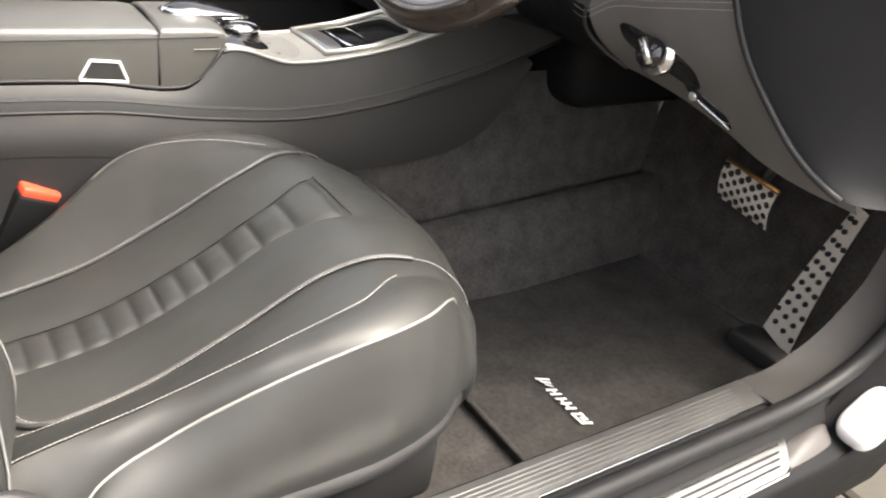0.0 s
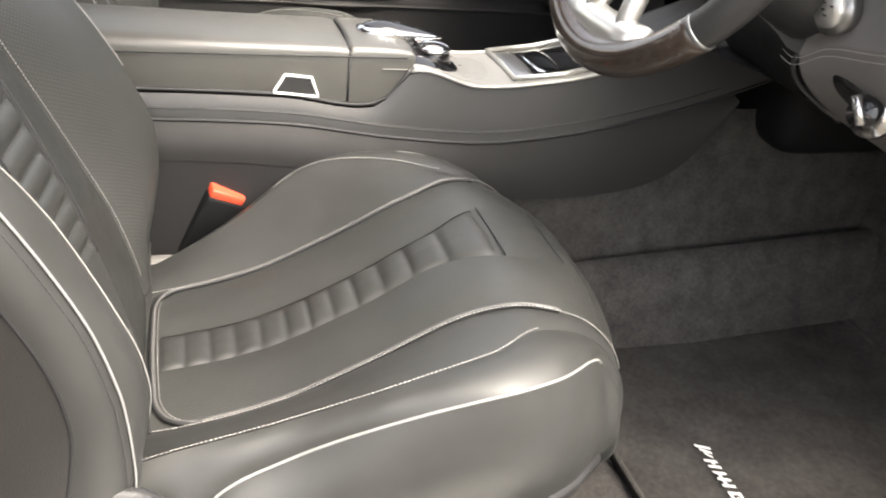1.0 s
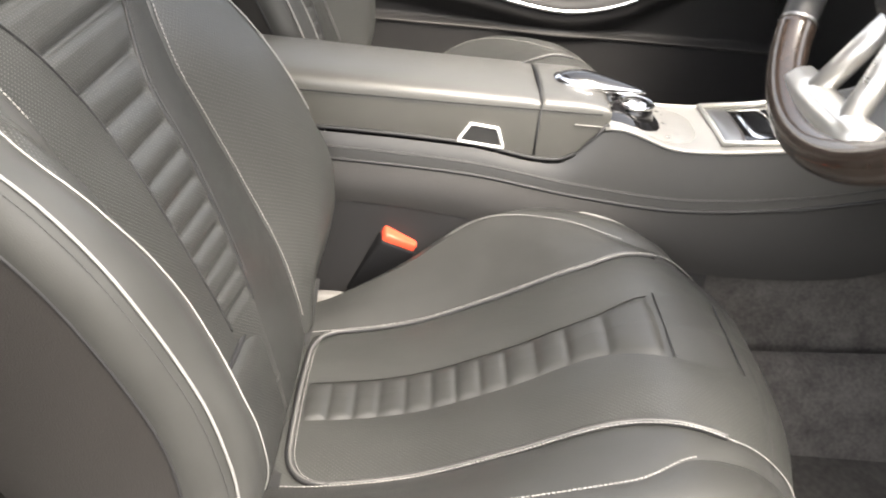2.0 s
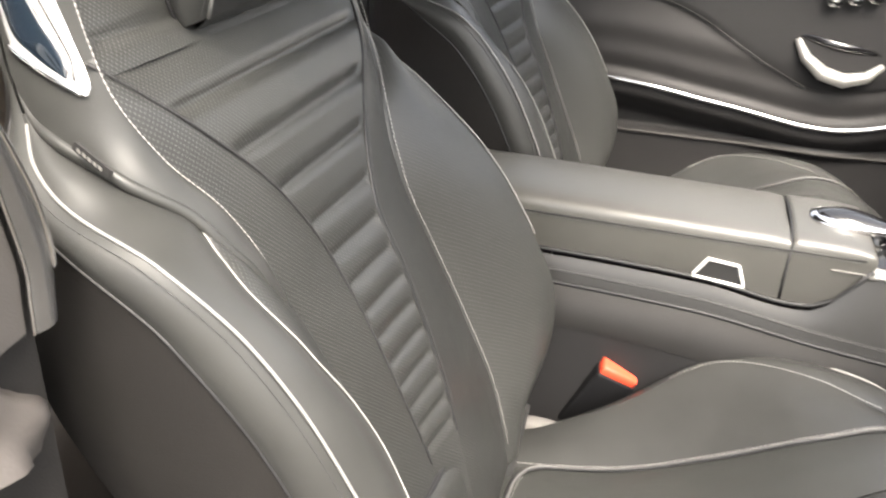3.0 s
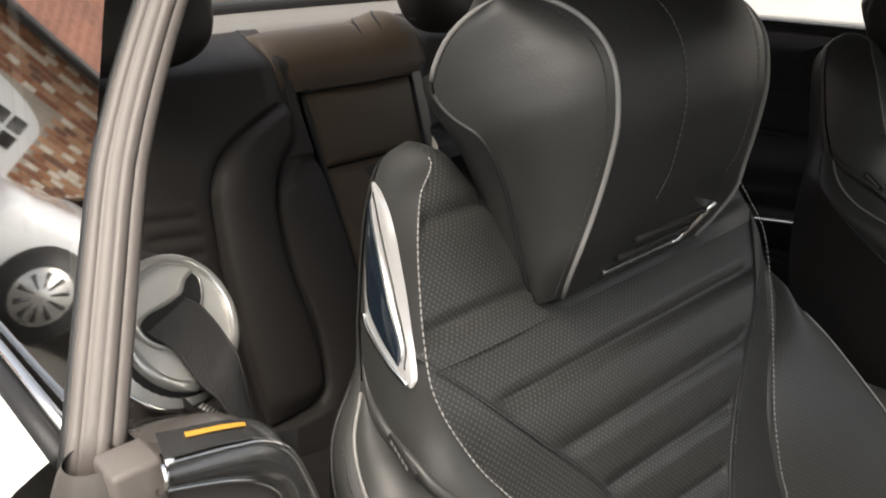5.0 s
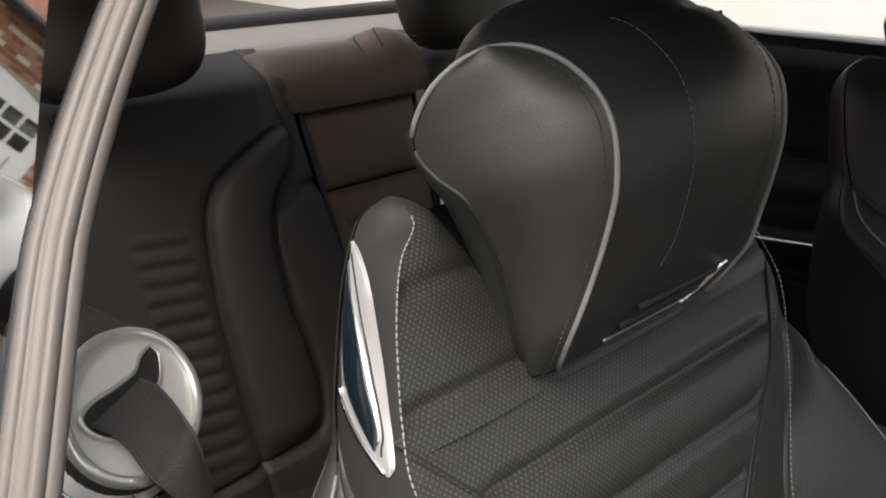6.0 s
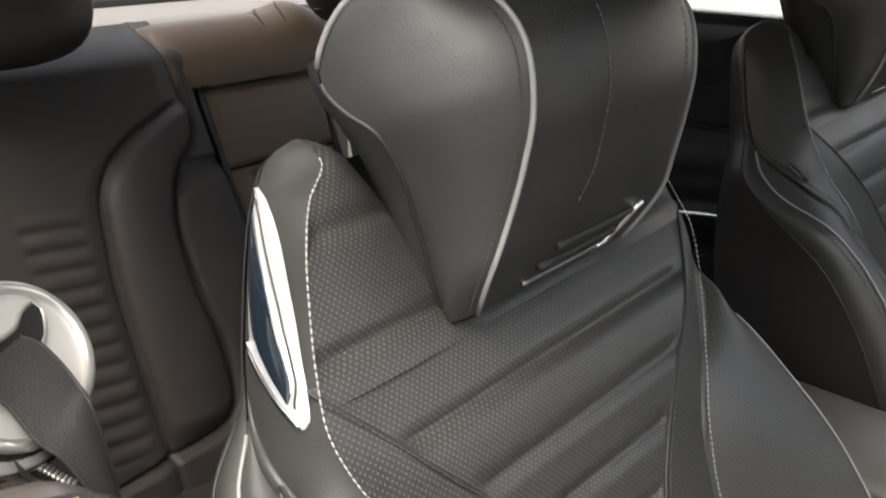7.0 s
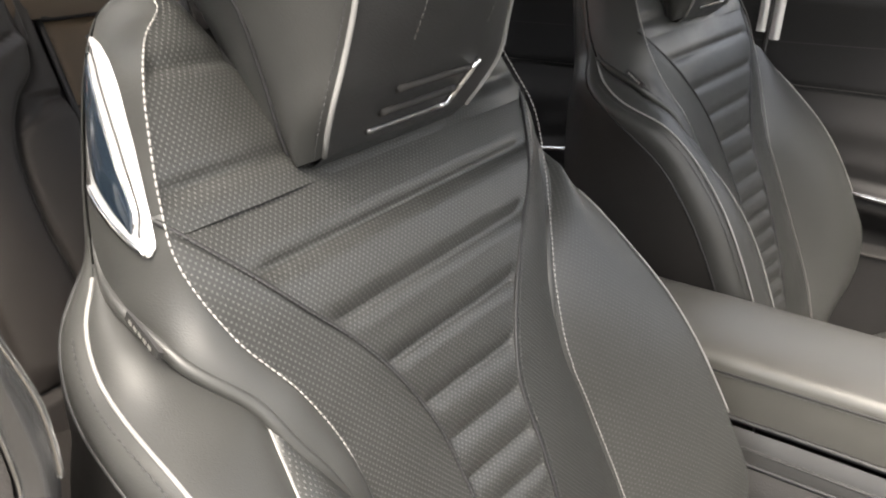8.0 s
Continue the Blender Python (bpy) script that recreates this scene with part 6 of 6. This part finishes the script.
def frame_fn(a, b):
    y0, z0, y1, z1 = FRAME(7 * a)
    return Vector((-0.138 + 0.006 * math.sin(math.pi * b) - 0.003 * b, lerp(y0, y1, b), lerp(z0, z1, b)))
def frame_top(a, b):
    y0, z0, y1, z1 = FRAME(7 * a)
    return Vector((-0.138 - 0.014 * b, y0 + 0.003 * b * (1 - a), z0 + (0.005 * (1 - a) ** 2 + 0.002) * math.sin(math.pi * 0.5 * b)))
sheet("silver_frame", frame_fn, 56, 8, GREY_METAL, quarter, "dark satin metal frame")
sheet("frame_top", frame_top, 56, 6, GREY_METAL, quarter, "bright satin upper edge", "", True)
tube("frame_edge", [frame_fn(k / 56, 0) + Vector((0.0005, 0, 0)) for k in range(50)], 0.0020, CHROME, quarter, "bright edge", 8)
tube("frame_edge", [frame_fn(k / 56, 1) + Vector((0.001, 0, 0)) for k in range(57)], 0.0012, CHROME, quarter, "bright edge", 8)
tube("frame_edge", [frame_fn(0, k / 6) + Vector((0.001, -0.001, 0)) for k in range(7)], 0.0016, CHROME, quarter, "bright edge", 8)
sheet("frame_infill", lambda a, b: Vector((-0.146, lerp(FRAME(7 * a)[2], -0.775 if a < 0.01 else lerp(-0.765, -0.775, a), b), lerp(FRAME(7 * a)[3], 0.90, b))), 30, 8, INFILL, quarter, "grey plastic infill")
block("end_block", -0.166, -0.142, -0.792, -0.768, 0.940, 1.058, SEAL_RUBBER, quarter, "pale grey rubber end block", 0.003, 2)
sheet("warning_sticker", lambda a, b: frame_top(lerp(0.05, 0.23, a), lerp(0.52, 0.70, b)) + Vector((0.0006, 0, 0.0012)), 8, 3, mat("yellow_print", (0.62, 0.32, 0.05), 0.5), quarter, "thin yellow sticker", "", True)

# belt outlet: round silver plate with a slot, tilted into the cabin
ON = Vector((0.624, 0.519, 0.584)).normalized()
OX = Vector((0, 0, 1)).cross(ON).normalized()
OY = ON.cross(OX).normalized()
OC = Vector((-0.2649, -0.7014, 1.0548))
outlet = thing("belt_outlet", OC, "oval silver seat belt outlet in dark surround", "belt outlet")
def disc(rx, ry, lift, rings=8, n=48, dome=0.0):
    verts = []
    for i in range(rings + 1):
        r = i / rings
        for j in range(n):
            t = 2 * math.pi * j / n
            verts.append(OC + OX * (rx * r * math.cos(t)) + OY * (ry * r * math.sin(t)) + ON * (lift + dome * (1 - r * r)))
    return verts, [[i * n + j, (i + 1) * n + j, (i + 1) * n + (j + 1) % n, i * n + (j + 1) % n] for i in range(rings) for j in range(n)]
bowl = []
for i in range(9):
    for j in range(48):
        t = 2 * math.pi * j / 48
        r = 1.0 + 0.16 * math.sin(math.pi * 0.5 * min(1.0, i / 3))
        bowl.append(OC + OX * (0.0525 * r * math.cos(t)) + OY * (0.0385 * r * math.sin(t)) + ON * (0.002 - 0.004 * i) + Vector((-0.16, 0.015, -0.02)) * max(0.0, (i - 2) / 6))
mesh_part("surround", bowl, [[i * 48 + j, (i + 1) * 48 + j, (i + 1) * 48 + (j + 1) % 48, i * 48 + (j + 1) % 48] for i in range(8) for j in range(48)], PLASTIC, outlet, "dark grey surround")
mesh_part("plate", *disc(0.0515, 0.0375, 0.001, 8, 48, 0.004), PLATE_SILVER, outlet, "satin silver plate")
tube("ring", [OC + OX * (0.0525 * math.cos(2 * math.pi * k / 48)) + OY * (0.0385 * math.sin(2 * math.pi * k / 48)) + ON * 0.002 for k in range(48)], 0.0036, SATIN, outlet, "bright ring", 8, True)
# skirt under the ring, with a bright trim line, down to the ledge
def skirt(a, b):
    t, r = radians(lerp(165, 292, a)), 1.04 + 0.19 * b
    return OC + OX * (0.0525 * r * math.cos(t)) + OY * (0.0385 * r * math.sin(t)) - ON * (0.001 + 0.008 * b)
sheet("skirt", skirt, 40, 6, PLATE_SILVER, outlet, "satin beige skirt", "", True)
tube("trim_line", [skirt(k / 40, 1) + ON * 0.001 for k in range(41)], 0.0016, CHROME, outlet, "bright trim line", 6)
HOOK = OX * 0.008 + OY * 0.004
hole = [(0.0271, 0.0131), (0.0156, 0.0127), (0.0025, 0.0086), (-0.0138, 0.0101), (-0.0346, 0.0136), (-0.0461, 0.0118), (-0.0479, 0.0047), (-0.0414, -0.0063), (-0.0313, -0.0096), (-0.0100, -0.0100), (0.0137, -0.0052), (0.0195, -0.0020), (0.0283, 0.0066)]
rounded = curve_through([(k, *p) for k, p in enumerate(hole + hole[:1])])
hole = [tuple(rounded(k / 4)) for k in range(4 * len(hole))]
def on_disc(x, y, lift):
    return OC + HOOK + OX * x + OY * y + ON * lift
mesh_part("slot", [on_disc(x, y, 0.0058) for x, y in hole], [list(range(len(hole)))], RUBBER, outlet, "black slot", None, False)
tube("slot_lip", [on_disc(x, y, 0.0055) for x, y in hole], 0.0013, SATIN, outlet, "rounded slot lip", 6, True)
belt = thing("seat_belt", (-0.22, -0.70, 1.05), "dark grey seat belt webbing drawn from its silver outlet", "seat belt")
def off_ring(x, y, lift):
    return OC + OX * x + OY * y + ON * lift
left_edge = curve_through([(0, *off_ring(-0.036, 0.010, 0.0062)), (1, *off_ring(-0.0310, -0.0090, 0.009)), (2, *off_ring(-0.0352, -0.0303, 0.010)), (3, *off_ring(-0.0296, -0.0587, 0.006)), (4, -0.205, -0.678, 0.90), (5, -0.180, -0.662, 0.55)])
right_edge = curve_through([(0, *off_ring(0.0100, 0.008, 0.0062)), (1, *off_ring(0.0131, -0.0014, 0.009)), (2, *off_ring(0.0093, -0.0254, 0.011)), (3, *off_ring(0.0031, -0.0462, 0.009)), (4, -0.238, -0.668, 0.90), (5, -0.215, -0.655, 0.55)])
verts = []
for i in range(41):
    a, b = Vector(left_edge(i / 8)), Vector(right_edge(i / 8))
    for j in range(5):
        verts.append(a.lerp(b, j / 4) + ON * (0.002 * (1 - (j / 2 - 1) ** 2)))
n = len(verts)
mesh_part("webbing", verts + [v - ON * 0.0014 for v in verts], grid_faces(41, 5) + [[k + n for k in f][::-1] for f in grid_faces(41, 5)], WEBBING, belt, "ribbed dark webbing")
for e in (left_edge, right_edge):
    tube("selvedge", [Vector(e(k / 8)) for k in range(41)], 0.0010, WEBBING, belt, "woven edge", 6)
# comb of short metal ribs between belt and ledge
for k in range(14):
    p = Vector((-0.252, -0.711, 1.016)).lerp(Vector((-0.214, -0.702, 1.012)), k / 13)
    tube("comb_rib", [p, p + Vector((0.005, -0.0045, 0.0015))], 0.0009, SATIN, outlet, "", 6)

# upright seal at the front of the quarter window, with its rubber boot
seal = thing("window_seal", (-0.18, -0.775, 1.05), "grey rubber seal upright at the front of the quarter window", "window seal")
A0, A1 = Vector((-0.170, -0.793, 1.040)), Vector((-0.355, -0.643, 1.315))
ACROSS, BEHIND = Vector((0.31, 0.95, 0)), Vector((-0.95, 0.31, 0))
for k, (w, back, r, m_) in enumerate(((0.0, 0.004, 0.0085, SEAL_RUBBER), (-0.0080, 0.0, 0.0046, SEAL_RUBBER), (-0.0045, -0.0005, 0.0040, SEAL_RUBBER), (0.0035, -0.002, 0.0042, SEAL_RUBBER), (0.0100, 0.003, 0.0048, SEAL_RUBBER), (-0.0125, 0.003, 0.0016, CHROME), (-0.0115, 0.004, 0.0035, RUBBER))):
    tube("lip" if k else "body", [A0.lerp(A1, t / 16) + ACROSS * (w + 0.015 * max(0.0, (t / 16 - 0.40) / 0.30) ** 1.5) + BEHIND * back for t in range(17)], r, m_, seal, "", 12)
boot = []
for i in range(33):
    t = i / 32
    rx, ry = lerp(0.012, 0.040, t ** 0.6), lerp(0.012, 0.050, t ** 0.7)
    for j in range(64):
        a = 2 * math.pi * j / 64
        side = 1 + 0.7 * max(0.0, math.sin(a)) * t
        lump = noise.noise(Vector((2.2 * math.cos(a), 2.2 * math.sin(a), 5 * t))) * 0.28 + noise.noise(Vector((5 * math.cos(a), 5 * math.sin(a), 9 * t + 4))) * 0.12
        fold = side * (1 + lump * min(1.0, 3 * t)) + 0.05 * math.sin(14 * t + 2 * a) * t
        boot.append(Vector((-0.166 + rx * fold * math.cos(a), -0.792 - 0.006 * t + ry * fold * math.sin(a), 1.056 - 0.21 * t + 0.010 * math.sin(3 * a + 1) * t)))
mesh_part("boot", boot, [[i * 64 + j, i * 64 + (j + 1) % 64, (i + 1) * 64 + (j + 1) % 64, (i + 1) * 64 + j] for i in range(32) for j in range(64)], BOOT_RUBBER, seal, "folded grey rubber boot")
glass_mat = bpy.data.materials.new("window_glass")
glass_mat.use_nodes = True
gb = glass_mat.node_tree.nodes["Principled BSDF"]
gb.inputs["Base Color"].default_value, gb.inputs["Roughness"].default_value = (0.42, 0.43, 0.43, 1), 0.01
gb.inputs["Transmission Weight"].default_value, gb.inputs["IOR"].default_value = 1.0, 1.9
gb.inputs["Coat Weight"].default_value, gb.inputs["Coat IOR"].default_value = 1.0, 3.6
gb.inputs["Metallic"].default_value = 0.4
pane = thing("quarter_window", (-0.5, -0.75, 1.06), "rear quarter window glass reflecting the street", "window")
sheet("pane", lambda a, b: Vector((lerp(lerp(-0.198, -0.350, b), -1.10, a), -0.784 + 0.118 * b + 0.006 * b * b + 0.02 * a * a, lerp(1.052, 1.33, b) - 0.05 * a * b)), 16, 10, glass_mat, pane, "").visible_shadow = False
tube("belt_moulding", [(-0.190 - 0.90 * k / 12, -0.790 + 0.01 * (k / 12), 1.052) for k in range(13)], 0.0032, CHROME, pane, "bright belt moulding", 8)
tube("lower_seal", [(-0.190 - 0.90 * k / 12, -0.797 + 0.01 * (k / 12), 1.046) for k in range(13)], 0.006, RUBBER, pane, "black rubber seal", 8)
# ---- street seen in the glass: brick house and a parked white car ----
MORTAR = mat("mortar", (0.42, 0.36, 0.29), 0.95, 0, 0.2, 12)
BRICK = mat("brick", (0.42, 0.20, 0.11), 0.9, 0, 0.25, 20, 0.3, 120)
bn, bl = BRICK.node_tree.nodes, BRICK.node_tree.links
isle = bn.new("ShaderNodeNewGeometry")
shades = bn.new("ShaderNodeValToRGB")
shades.color_ramp.interpolation = "CONSTANT"
for at_, tone in ((0.0, (0.34, 0.14, 0.075, 1)), (0.30, (0.46, 0.22, 0.12, 1)), (0.58, (0.55, 0.31, 0.18, 1)), (0.74, (0.24, 0.12, 0.08, 1)), (0.82, (0.78, 0.68, 0.56, 1))):
    e_ = shades.color_ramp.elements[0] if at_ == 0.0 else shades.color_ramp.elements.new(at_)
    e_.position, e_.color = at_, tone
shades.color_ramp.elements.remove(shades.color_ramp.elements[-1]) if shades.color_ramp.elements[-1].position == 1.0 else None
bl.new(isle.outputs["Random Per Island"], shades.inputs[0])
bl.new(shades.outputs[0], [n for n in bn if n.bl_idname == "ShaderNodeVectorMath"][0].inputs[0])
house = thing("brick_garage", (-11.5, -5.0, 0.0), "red brick garage with a white arched door and a tiled roof", "garage")
block("wall", -16, -11.5, -14, 3.5, -0.05, 2.60, MORTAR, house, "mottled red brick", 0)
brick_rng = np.random.default_rng(3)
bv, bf = [], []
for row in range(34):
    z0 = 0.0 + 0.075 * row
    for k in range(-62, 16):
        y0 = 0.225 * k + (0.1125 if row % 2 else 0.0)
        if -4.72 < y0 < -1.70 and z0 < 1.93 or y0 < -13.9 or y0 > 3.2:
            continue
        x1 = -11.5 + 0.010 + float(brick_rng.uniform(-0.003, 0.004))
        base = len(bv)
        for x, g in ((-11.51, 0.0), (x1 - 0.004, 0.0), (x1, 0.004)):
            bv += [(x, y0 + g, z0 + g), (x, y0 + 0.215 - g, z0 + g), (x, y0 + 0.215 - g, z0 + 0.065 - g), (x, y0 + g, z0 + 0.065 - g)]
        for r in (0, 4):
            bf += [[base + r + m, base + r + (m + 1) % 4, base + r + 4 + (m + 1) % 4, base + r + 4 + m] for m in range(4)]
        bf.append([base + 8, base + 9, base + 10, base + 11])
mesh_part("brickwork", bv, bf, BRICK, house, "red, brown and pale bricks", None, False, "stuff")
ROOF_T = mat("clay_tiles", (0.25, 0.115, 0.08), 0.85, 0, 0.4, 8)
sheet("roof", lambda a, b: Vector((-11.15 - 3.2 * a, lerp(-14.4, 3.9, b), 2.63 + 2.2 * a + 0.035 * abs(math.sin(b * 100 * math.pi)) + 0.05 * ((a * 16) % 1.0))), 64, 400, ROOF_T, house, "pantiles in courses", "", False)
tube("gutter", [(-11.12, -14.4, 2.59), (-11.12, 3.9, 2.59)], 0.07, PLASTIC_DARK, house, "dark gutter", 8)
block("eaves_board", -11.5, -11.2, -14.3, 3.8, 2.51, 2.59, WOOD, house, "dark eaves board", 0.01)
arch = [(-4.50, 0.02), (-1.70, 0.02), (-1.70, 1.52)] + [(-3.10 + 1.40 * math.cos(math.pi * k / 16), 1.52 + 0.38 * math.sin(math.pi * k / 16)) for k in range(1, 16)] + [(-4.50, 1.52)]
garage_door = plate("garage_door", arch, 0.06, WHITE_PAINT, house, "white arched timber door", 0.01, Matrix.Translation((-11.5, 0, 0)) @ Matrix(((0, 0, 1, 0), (1, 0, 0, 0), (0, 1, 0, 0), (0, 0, 0, 1))))
for i in range(8):
    for j in range(2):
        block("pane", -11.44, -11.43, -4.27 + 0.30 * i, -4.03 + 0.30 * i, 1.16 + 0.24 * j, 1.35 + 0.24 * j, GLOSS_BLACK, garage_door, "dark small pane", 0)
for i in range(1, 9):
    tube("board_joint", [(-11.437, -4.50 + 0.31 * i, 0.05), (-11.437, -4.50 + 0.31 * i, 1.05)], 0.008, PLASTIC, garage_door, "", 4)
car = thing("parked_car", (-7.1, -5.1, 0.0), "white car parked nose first in the street", "car")
CAR_TOP = curve_through([(-7.38, 0.75), (-7.18, 1.10), (-6.68, 1.50), (-5.68, 1.66), (-4.68, 1.60), (-4.18, 1.36), (-3.73, 1.06), (-3.28, 0.98), (-2.93, 0.90), (-2.80, 0.62)])
def car_body(a, b):
    y = lerp(-7.38, -2.80, a)
    top, ang = CAR_TOP(y)[0], math.pi * b
    taper = 1 - 0.10 * abs((y + 5.08) / 2.3) ** 4
    half = 0.92 * taper * (1 - 0.16 * max(0.0, math.sin(ang) - 0.75) / 0.25)
    c = math.copysign(abs(math.cos(ang)) ** 0.35, math.cos(ang))
    return Vector((-7.10 + half * c, y, 0.26 + (top - 0.26) * max(0.0, math.sin(ang)) ** 0.45))
sheet("body", car_body, 70, 40, CARW, car, "white paint")
def pushed(a, b, out):
    p = car_body(a, b)
    return p + (p - Vector((-7.10, p.y, 0.8))).normalized() * out
sheet("windscreen", lambda a, b: pushed(lerp(0.70, 0.785, a), lerp(0.24, 0.76, b), 0.012), 8, 16, GLOSS_BLACK, car, "dark windscreen")
sheet("side_window", lambda a, b: pushed(lerp(0.28, 0.66, a), lerp(0.115, 0.19, b), 0.012), 16, 6, GLOSS_BLACK, car, "dark side window")
for y in (-3.56, -6.23):
    c, d = Vector((-6.24, y, 0.36)), Vector((1, 0, 0))
    tube("wheel_arch", [c - d * 0.03, c + d * 0.062], 0.41, PLASTIC, car, "dark wheel arch", 28)
    w_ = tube("wheel", [c, c + d * 0.075], 0.345, RUBBER, car, "black tyre", 28)
    tube("rim", [c + d * 0.05, c + d * 0.082], 0.25, SATIN, w_, "silver rim", 24)
    for k in range(10):
        t = 2 * math.pi * k / 10
        u_ = Vector((0, math.cos(t), math.sin(t)))
        tube("spoke_gap", [c + d * 0.079 + u_ * 0.07, c + d * 0.079 + u_ * 0.21], lambda f: 0.006 + 0.020 * f, PLASTIC_DARK, w_, "", 6)

# white wall added as the blown-out daylight seen over the far belt line
RENDER_WHITE = mat("white_render", (0.80, 0.79, 0.76), 0.9, 0, 0.05, 3, 0.4, 60)
white_wall = thing("daylight_wall", (-3.0, 6.2, 0.0), "white wall with a stone coping, added for blown-out daylight", "wall")
block("wall", -14, 8, 6.0, 6.25, -0.05, 2.4, RENDER_WHITE, white_wall, "white render", 0.02)
block("coping", -14.1, 8.1, 5.95, 6.30, 2.40, 2.48, mat("coping_stone", (0.45, 0.43, 0.39), 0.9, 0, 0.2, 6), white_wall, "grey stone coping", 0.015)

# stone setts beside the car; the open door's shade is in their colour
random.seed(5)
SETT_SHADED = mat("stone_setts_shaded", (0.060, 0.052, 0.040), 0.85, 0, 0.3, 14, 0.6, 60)
sett_v, sett_f = [], []
for sx, sy, z in ((1.0, 1.0, -0.03), (1.0, 1.0, 0.006), (0.90, 0.88, 0.016)):
    sett_v += [(-0.098 * sx, -0.068 * sy, z), (0.098 * sx, -0.068 * sy, z), (0.098 * sx, 0.068 * sy, z), (-0.098 * sx, 0.068 * sy, z)]
for r in (0, 4):
    sett_f += [[r + k, r + (k + 1) % 4, r + 4 + (k + 1) % 4, r + 4 + k] for k in range(4)]
sett_f.append([8, 9, 10, 11])
sett_me = bpy.data.meshes.new("paving_stone")
sett_me.from_pydata(sett_v, [], sett_f)
sett_me.materials.append(SETT_SHADED)
for i in range(19):
    for j in range(13):
        sett = new("paving_stone", sett_me)
        sett.parent = ground
        sett.matrix_world = Matrix.Translation((-1.20 + 0.206 * i + (0.1 if j % 2 else 0.0), -2.35 + 0.146 * j, -0.017 + random.uniform(-0.003, 0.003))) @ Matrix.Rotation(random.uniform(-0.03, 0.03), 4, "Z")
